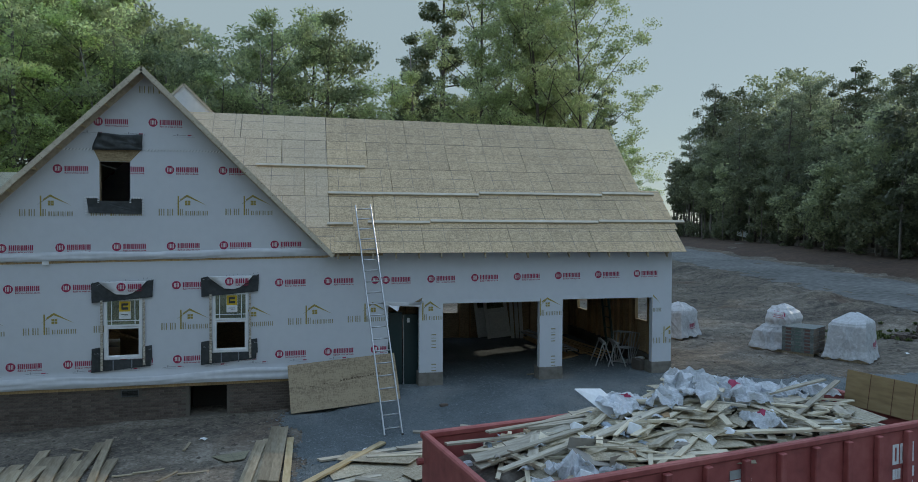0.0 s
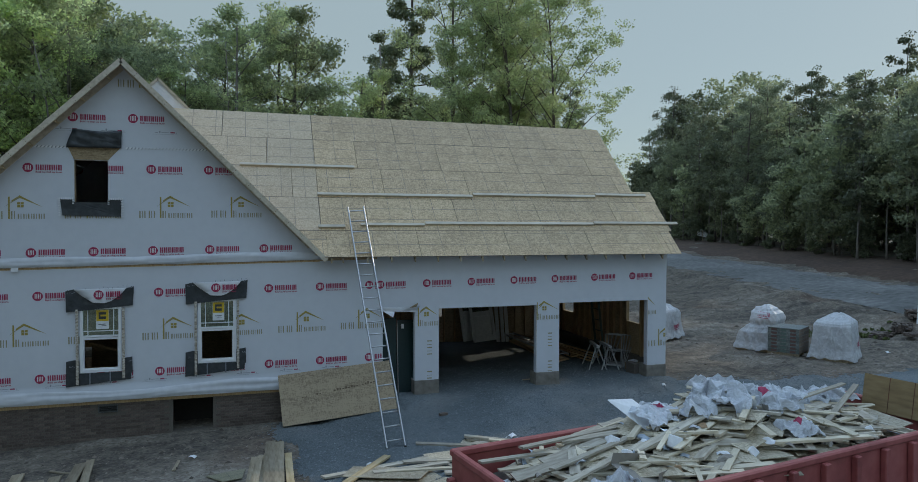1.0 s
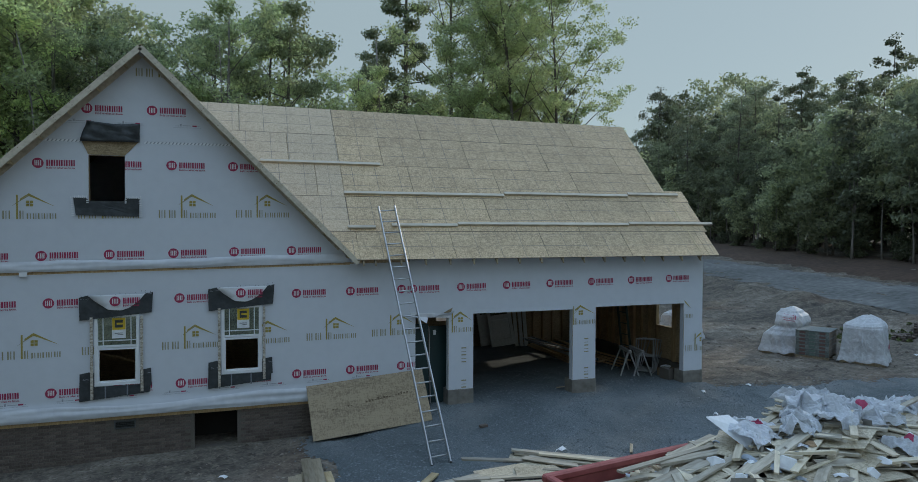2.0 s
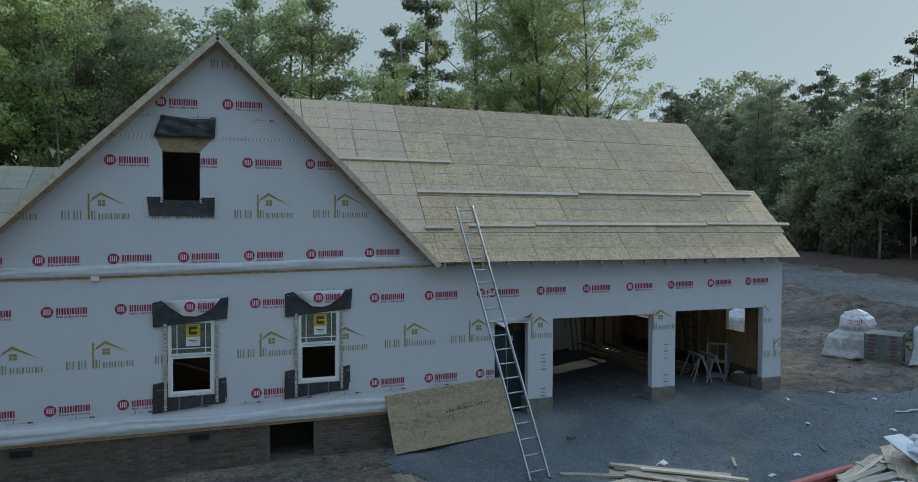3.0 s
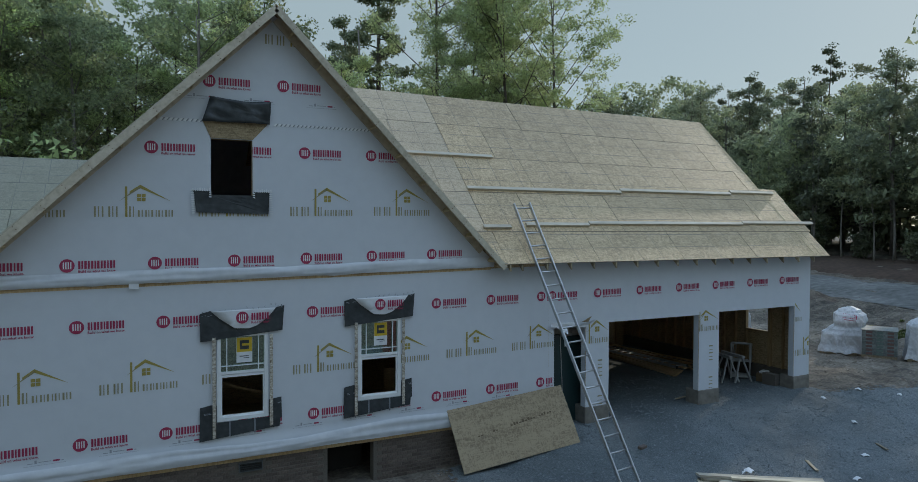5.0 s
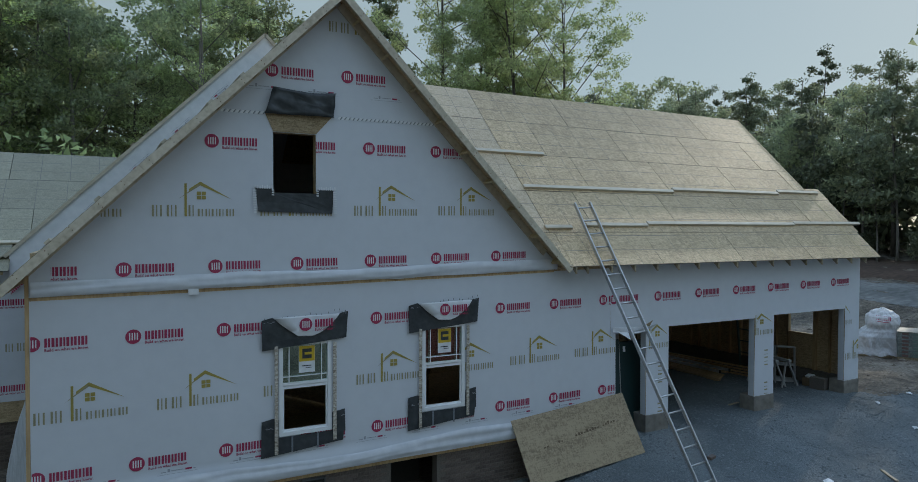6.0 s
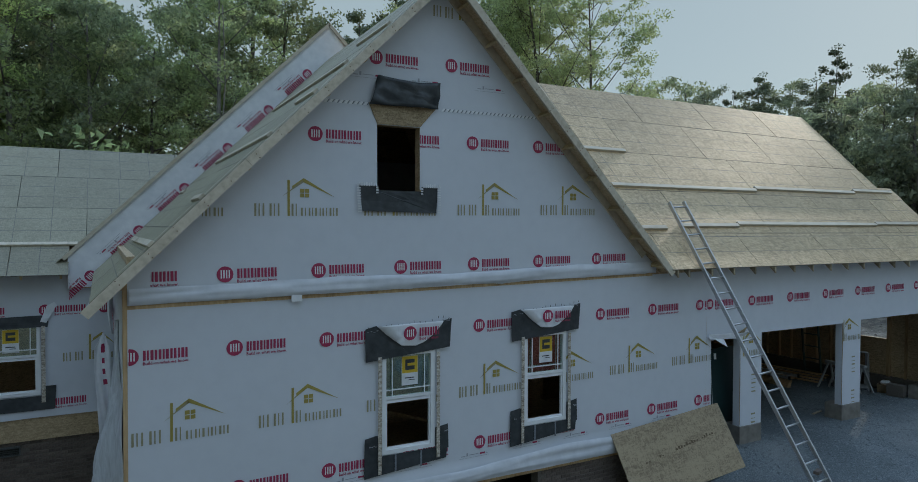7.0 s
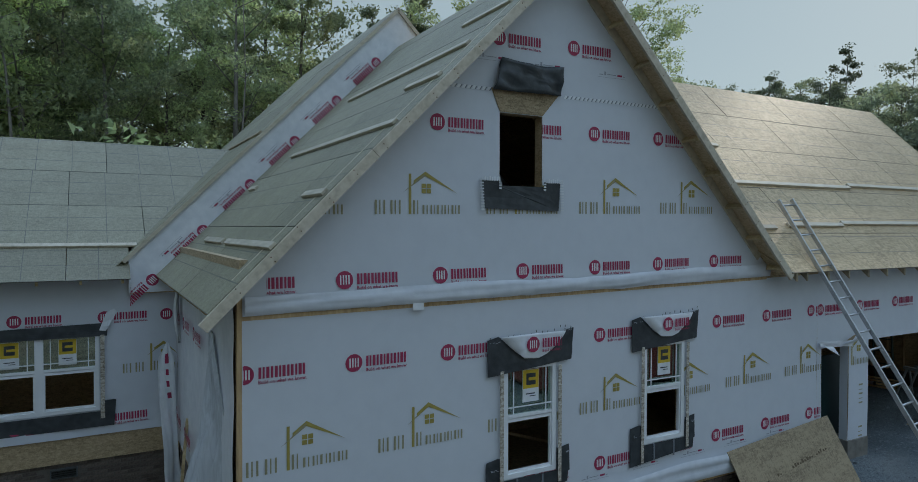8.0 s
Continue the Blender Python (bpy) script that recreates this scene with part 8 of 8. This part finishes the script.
    for k in range(9):
        a, lo, hi = -0.24 + 0.055 * k, -0.07, 0.07
        if k == 8:
            a, lo, hi = -0.2, -0.13, -0.112
        wide = 0.36 if k == 8 else 0.026 + 0.012 * (k % 2)
        n_ = 6 if k == 8 else 1
        for i in range(n_):
            ring_ = []
            for p, z in ((a + wide * i / n_, lo), (a + wide * (i + 1) / n_, lo), (a + wide * (i + 1) / n_, hi), (a + wide * i / n_, hi)):
                start, way = (Vector((-3, -0.26 - p, h * 0.9 + z - 0.08 * p)), Vector((1, 0, 0))) if tiers == 2 else (Vector((0.12 + p, -3, h * 0.42 + z + 0.1 * p)), Vector((0, 1, 0)))
                hit = skin.ray_cast(start, way)[0]
                if hit is not None:
                    ring_.append(hit - way * 0.012)
            if len(ring_) == 4 and max((q - ring_[0]).length for q in ring_) < 0.3:
                bm.faces.new([bm.verts.new(q) for q in ring_])
    if bm.faces:
        part("printed_mark", bm, RED, e, "red printed bars")
    return e


def bundle_stack(x, y, az):
    e = empty("shingle_stack", pose(x, y, ground_z(x, y), 0, 0, az))
    tagged(e, "open stack of grey-green shingle bundles on a pallet", "shingle stack", "pallets on the dirt")
    for k in range(3):
        part("pallet_runner", boxes((-0.55 + k * 0.52, -0.49 + k * 0.52, -0.5, 0.5, 0.0, 0.1)), PINE_OLD, e)
    rr = random.Random(3)
    for row in range(7):
        for c in range(2):
            a = rr.uniform(-0.006, 0.006)
            x0 = -0.56 + c * 0.565
            bm = boxes((x0 + a, x0 + 0.563 + a, -0.5 + a, 0.5 + a, 0.104 + row * 0.118, 0.2215 + row * 0.118), bevel=0.008)
            for f in bm.faces:
                f.material_index = 1 if f.normal.y < -0.9 else 0
            part("shingle_pack", bm, [BUNDLE, BUNDLE_B], e)
            for k in range(3):
                part("wrapper_stripe", boxes((x0 + a - 0.002, x0 + a - 0.0005, -0.4 + 0.3 * k, -0.22 + 0.3 * k, 0.125 + row * 0.118, 0.195 + row * 0.118)), (BUNDLE_R, BUNDLE_G)[k % 2], e)
    part("top_film", boxes((-0.58, 0.58, -0.52, 0.52, 0.932, 0.94)), BUNDLE, e, "thin dull film laid over the top")


BUNDLE = material("shingle_wrap_grey", [(0.08, 0.1, 0.1), (0.14, 0.17, 0.17), (0.22, 0.25, 0.25)], 18, 0.5, 0.3, 4, vary=0.2)
BUNDLE_R = plain("wrapper_dull_red", (0.14, 0.085, 0.08), 0.5)
BUNDLE_G = plain("wrapper_grey_green", (0.12, 0.18, 0.165), 0.5)
BUNDLE_B = material("shingle_wrap_brown", [(0.1, 0.075, 0.055), (0.17, 0.13, 0.1), (0.25, 0.2, 0.16)], 18, 0.5, 0.3, 4, vary=0.2)
wrapped_pallet("wrapped_pallet", 16.66, 3.08, 30, (1.5, 1.3, 1.46), "pallet under a sagging white printed film cover in two tiers", 2, 2)
bundle_stack(16.6, 1.75, 30)
wrapped_pallet("wrapped_pallet", 17.6, 0.75, 32, (1.35, 1.25, 1.38), "square pallet load under a white printed film cover", 5)
wrapped_pallet("wrapped_pallet", 14.3, 5.85, 28, (1.35, 1.2, 1.2), "pallet under white film beyond the garage corner", 8)
rb = random.Random(12)
for x, y, az, nx, ny, nz in ((21.7, 2.5, 20, 5, 5, 4), (22.8, 2.6, 35, 5, 6, 5), (22.4, 1.7, 10, 4, 4, 2), (23.9, 3.0, 50, 5, 5, 5)):
    e = empty("brick_pile", pose(x, y, ground_z(x, y) - 0.02, 0, 0, az))
    tagged(e, "loose pile of brown bricks on the dirt beside the road", "bricks", "brick piles")
    for i in range(nx):
        for j in range(ny):
            for h in range(nz):
                if rb.random() < 0.86 - 0.1 * h:
                    o = new("brick", loose_me)
                    o.parent = e
                    o.matrix_local = pose((i - nx / 2) * 0.215 + rb.uniform(-0.015, 0.015), (j - ny / 2) * 0.105 + rb.uniform(-0.008, 0.008), h * 0.06, 0, 0, rb.uniform(-5, 5))
stake = finish("stake", boxes((-0.02, 0.02, -0.02, 0.02, 0, 1.1)), VINYL)
stake.matrix_world = pose(23.5, 2.5, ground_z(23.5, 2.5) - 0.05, 2, 3, 20)
tagged(stake, "thin white marker stake beside the brick piles", "stake")


def grass_patch():
    rng = np.random.default_rng(3)
    cs = [(x, y, ground_z(x, y) + 0.05) for x, y in zip(rng.normal(21.0, 0.8, 110), rng.normal(3.4, 0.7, 110))]
    me = leaf_mesh("weeds", cs, [0.1] * len(cs), 34, 0.075, GRASS, 6)
    tagged(new("weeds", me), "low patchy green weeds on the dirt", "weeds", kind="stuff")


# ---- inside the garage ----
GREEN = plain("dark_green_paint", (0.012, 0.035, 0.036), 0.45)
DOORWHITE = plain("white_door_paint", (0.72, 0.73, 0.72), 0.5)
FLOOR_Z = -0.06


def leaning_panel(name, x, y, w, h, t, lean, mat, label, az=0):
    ob = finish(name, boxes((0, w, -t, 0, 0, h), bevel=0.006), mat)
    ob.matrix_world = pose(x, y, FLOOR_Z, -lean, 0, az)
    return tagged(ob, label, "panel")


p = leaning_panel("green_panel", 1.75, 0.32, 0.8, 1.95, 0.05, 3, GREEN, "tall dark green panel standing inside the doorway")
p = leaning_panel("green_panel", 2.6, 0.34, 1.0, 1.88, 0.05, 4, GREEN, "dark green panel with a small label standing inside the doorway", 3)
part("label_plate", boxes((0.1, 0.17, -0.056, -0.051, 1.66, 1.78)), PAPER, p, "small white label")
part("edge_strip", boxes((-0.02, -0.002, -0.055, 0.0, 0.0, 1.88)), ALU, p, "bare metal edge")


def white_door(x, y, lean, az, label, light=True):
    e = empty("white_door", pose(x, y, FLOOR_Z + 0.04, -lean, -5, az))
    part("stile", boxes((0, 0.13, -0.045, 0, 0, 2.05)), DOORWHITE, e)
    part("stile", boxes((0.79, 0.92, -0.045, 0, 0, 2.05)), DOORWHITE, e)
    for z0, z1 in ((0, 0.24), (0.95, 1.12), (1.9, 2.05)):
        part("rail", boxes((0.132, 0.788, -0.045, 0, z0, z1)), DOORWHITE, e)
    part("door_panel", boxes((0.132, 0.788, -0.03, -0.01, 0.24, 0.95), bevel=0.008), DOORWHITE, e)
    if light:
        part("pane", boxes((0.132, 0.788, -0.025, -0.02, 1.12, 1.9)), GLASS, e)
    tagged(e, label, "door", "doors stored in the garage")


white_door(6.75, 6.55, 13, 0, "white panelled door with a glass light leaning on the garage back wall")
white_door(6.45, 6.85, 10, 4, "white door leaning behind another in the garage")
for k, x in enumerate((7.72, 7.9, 8.06)):
    leaning_panel("door_casing", x, 6.7 - 0.04 * k, 0.14, 2.25, 0.03, 13 - k, DOORWHITE, "long white door frame piece leaning in the garage")
step_lad = ladder("step_ladder", (10.05, 3.05, FLOOR_Z), (10.28, 3.1, 2.4), 0.5, 7, plain("green_fibreglass", (0.06, 0.1, 0.09), 0.5), "green fibreglass ladder standing against the garage studs")
step_lad.matrix_world = pose(10.1, 3.1, FLOOR_Z, 0, 0, 90) @ pose(0, 0, 0, 83, 0, 0)
lying = ladder("extension_ladder_flat", (8.5, 2.6, 0.18), (8.3, 7.0, 0.2), 0.42, 15, ALU, "aluminium ladder lying flat on lumber in the garage")
for k in range(9):
    ob = finish("floor_plank", boxes((0, 0.14, 0, 4.2, 0, 0.04)), STUD)
    ob.matrix_world = pose(8.05 + 0.16 * (k % 5) + (0.9 if k > 4 else 0), 2.5 + 0.1 * k, FLOOR_Z + 0.045 * (k // 5) + 0.01, 0, 0, random.uniform(-3, 3))
    tagged(ob, "brown framing plank stacked on the garage floor", "plank", "planks in the garage")
for k in range(4):
    ob = finish("floor_plank", boxes((0, 0.09, 0, 3.4, 0, 0.04)), STUD)
    ob.matrix_world = pose(9.3 + 0.13 * k, 2.4, FLOOR_Z + 0.02 + 0.05 * k, 0, 0, 8)
    tagged(ob, "brown framing plank stacked on the garage floor", "plank", "planks in the garage")


def sawhorse(x, y, az):
    e = empty("sawhorse", pose(x, y, FLOOR_Z, 0, 0, az))
    part("top_beam", boxes((-0.45, 0.45, -0.05, 0.05, 0.66, 0.74), bevel=0.008), GREYP, e)
    for sx in (-1, 1):
        for sy in (-1, 1):
            bm = bmesh.new()
            beam(bm, (sx * 0.34, sy * 0.04, 0.66), (sx * 0.44, sy * 0.27, 0.0), 0.05, 0.03, (0, 1, 0.2))
            part("leg", bm, GREYP, e)
    tagged(e, "grey folding sawhorse on the garage gravel", "sawhorse", "sawhorses")


sawhorse(9.1, 1.72, 75)
sawhorse(9.42, 1.6, 80)


FRAME_WHITE = plain("grey_white_enamel", (0.36, 0.37, 0.37), 0.5)


def folded_frame(x, y, az, lean):
    e = empty("folding_frame", pose(x, y, FLOOR_Z, -lean, 0, az))
    for pts in (((-0.25, 0, 0), (-0.25, 0, 1.0)), ((0.25, 0, 0), (0.25, 0, 1.0)), ((-0.25, 0, 1.0), (0.25, 0, 1.0)), ((-0.25, 0, 0.5), (0.25, 0, 0.5)), ((-0.25, 0, 0.06), (0.25, 0, 0.06))):
        bm = bmesh.new()
        tube(bm, pts, [0.017, 0.017], 6)
        part("tube", bm, FRAME_WHITE, e)
    tagged(e, "folded pale metal chair leaning in the garage", "folding chair", "folding chairs")


for k in range(5):
    folded_frame(9.62 + 0.1 * k, 1.5 + 0.09 * k, -44 - 5 * k, 6 + 7 * k)
block = finish("concrete_block", boxes((0, 0.2, 0, 0.4, 0, 0.32), bevel=0.01), MORTAR)
block.matrix_world = pose(9.7, 0.42, FLOOR_Z, 0, 0, 5)
tagged(block, "grey concrete block beside the garage pier", "block")
box_ = finish("carton", boxes((0, 0.4, 0, 0.3, 0, 0.22), (0.02, 0.38, -0.1, 0.0, 0.2, 0.21)), plain("brown_cardboard", (0.2, 0.14, 0.08), 0.85))
box_.matrix_world = pose(9.92, 0.85, FLOOR_Z, 0, 0, 20)
tagged(box_, "opened brown carton on the garage gravel", "carton")
part("torn_paper", boxes((0.05, 0.34, 0.04, 0.25, 0.221, 0.29), bevel=0.03), PAPER, box_, "crumpled white paper in the carton")

# notice board at the edge of the far woods
sign = empty("site_sign", pose(56.3, 56.6, ground_z(56.3, 56.6), 0, 0, -30))
part("post", boxes((-0.9, -0.82, 0, 0.08, 0, 1.4)), PINE_OLD, sign)
part("post", boxes((0.82, 0.9, 0, 0.08, 0, 1.2)), PINE_OLD, sign)
part("board", boxes((-1.7, -0.4, -0.05, -0.01, 0.5, 1.7)), PAPER, sign, "white blank board set askew").rotation_euler = (-0.75, 0.25, 0)
part("crate", boxes((-0.3, 0.75, -0.3, 0.3, 0.0, 0.8)), DARK, sign, "dark crate")
tagged(sign, "white board on posts at the edge of the woods", "sign")
grass_patch()

# ---- bricks, piece by piece ----
def brick_mesh():
    bm = boxes((-0.097, 0.097, -0.02, 0.03, -0.028, 0.028), bevel=0.004)
    me = bpy.data.meshes.new("brick")
    bm.to_mesh(me)
    bm.free()
    me.materials.append(BRICK)
    return me


BRICK_ME = brick_mesh()


def lay_bricks(parent, x0, x1, z_top, z_bottom, y, keep, m=None, limit=300):
    """Running bond from the top course down; the first ones are pieces of their own, the rest one mesh."""
    rr = random.Random(9)
    course, row, count = z_top - 0.036, 0, 0
    rest_v, rest_f = [], []
    src_v, src_f = [v.co.copy() for v in BRICK_ME.vertices], [tuple(p.vertices) for p in BRICK_ME.polygons]
    while course > z_bottom:
        x = x0 + (0.1 if row % 2 else 0.0)
        while x < x1 - 0.05:
            if keep(x, course):
                mm = (m or Matrix()) @ pose(x, y + rr.uniform(-0.003, 0.002), course, 0, 0, rr.uniform(-0.4, 0.4))
                if count < limit:
                    ob = new("brick", BRICK_ME)
                    ob.parent = parent
                    ob.matrix_parent_inverse = parent.matrix_world.inverted()
                    ob.matrix_basis = mm
                    count += 1
                else:
                    k = len(rest_v)
                    rest_v += [mm @ v for v in src_v]
                    rest_f += [tuple(k + i for i in f) for f in src_f]
            x += 0.204
        course -= 0.068
        row += 1
    if rest_v:
        me = bpy.data.meshes.new("brickwork")
        me.from_pydata(rest_v, [], rest_f)
        me.materials.append(BRICK_REST)
        ob = new("brickwork", me)
        ob.parent = parent
        ob.matrix_parent_inverse = parent.matrix_world.inverted()
        tagged(ob, kind="stuff")


BRICK_REST = material("brick_courses", [(0.08, 0.062, 0.052), (0.125, 0.098, 0.083), (0.175, 0.142, 0.12)], 30, 0.9, 0.5, 3, island=0.26)


def front_ok(x, z):
    if CRAWL[0] - 0.1 < x < CRAWL[1] + 0.1 and CRAWL[2] - 0.03 < z:
        return False
    return not any(vx - 0.1 < x < vx + 0.5 and -0.01 < z < 0.25 for vx in (-4.36, -7.38))


bpy.context.view_layer.update()
lay_bricks(foundation, LEFT + 0.1, 2.05, 0.24, -0.85, 0.042, front_ok)
lay_bricks(found_left, -12.4, LEFT - 0.1, 0.3, -0.85, LW_Y + 0.042, lambda x, z: not (-10.08 < x < -9.48 and 0.0 < z < 0.25), limit=120)
lay_bricks(found_side, 0.2, LW_Y - 0.1, 0.3, -0.85, 0.01, lambda x, z: True, pose(LEFT, 0, 0, 0, 0, -90) @ Matrix.Diagonal((-1, 1, 1, 1)), limit=0)
for x0, x1 in ((2.96, 3.6), (6.37, 7.05), (9.85, RIGHT)):
    pier = finish("masonry_pier", boxes((x0 - 0.02, x1 + 0.01, -0.03, 0.38, -0.4, 0.3), bevel=0.012), PARGE)
    structure(pier, "short grey parged masonry pier under the garage front", "pier")
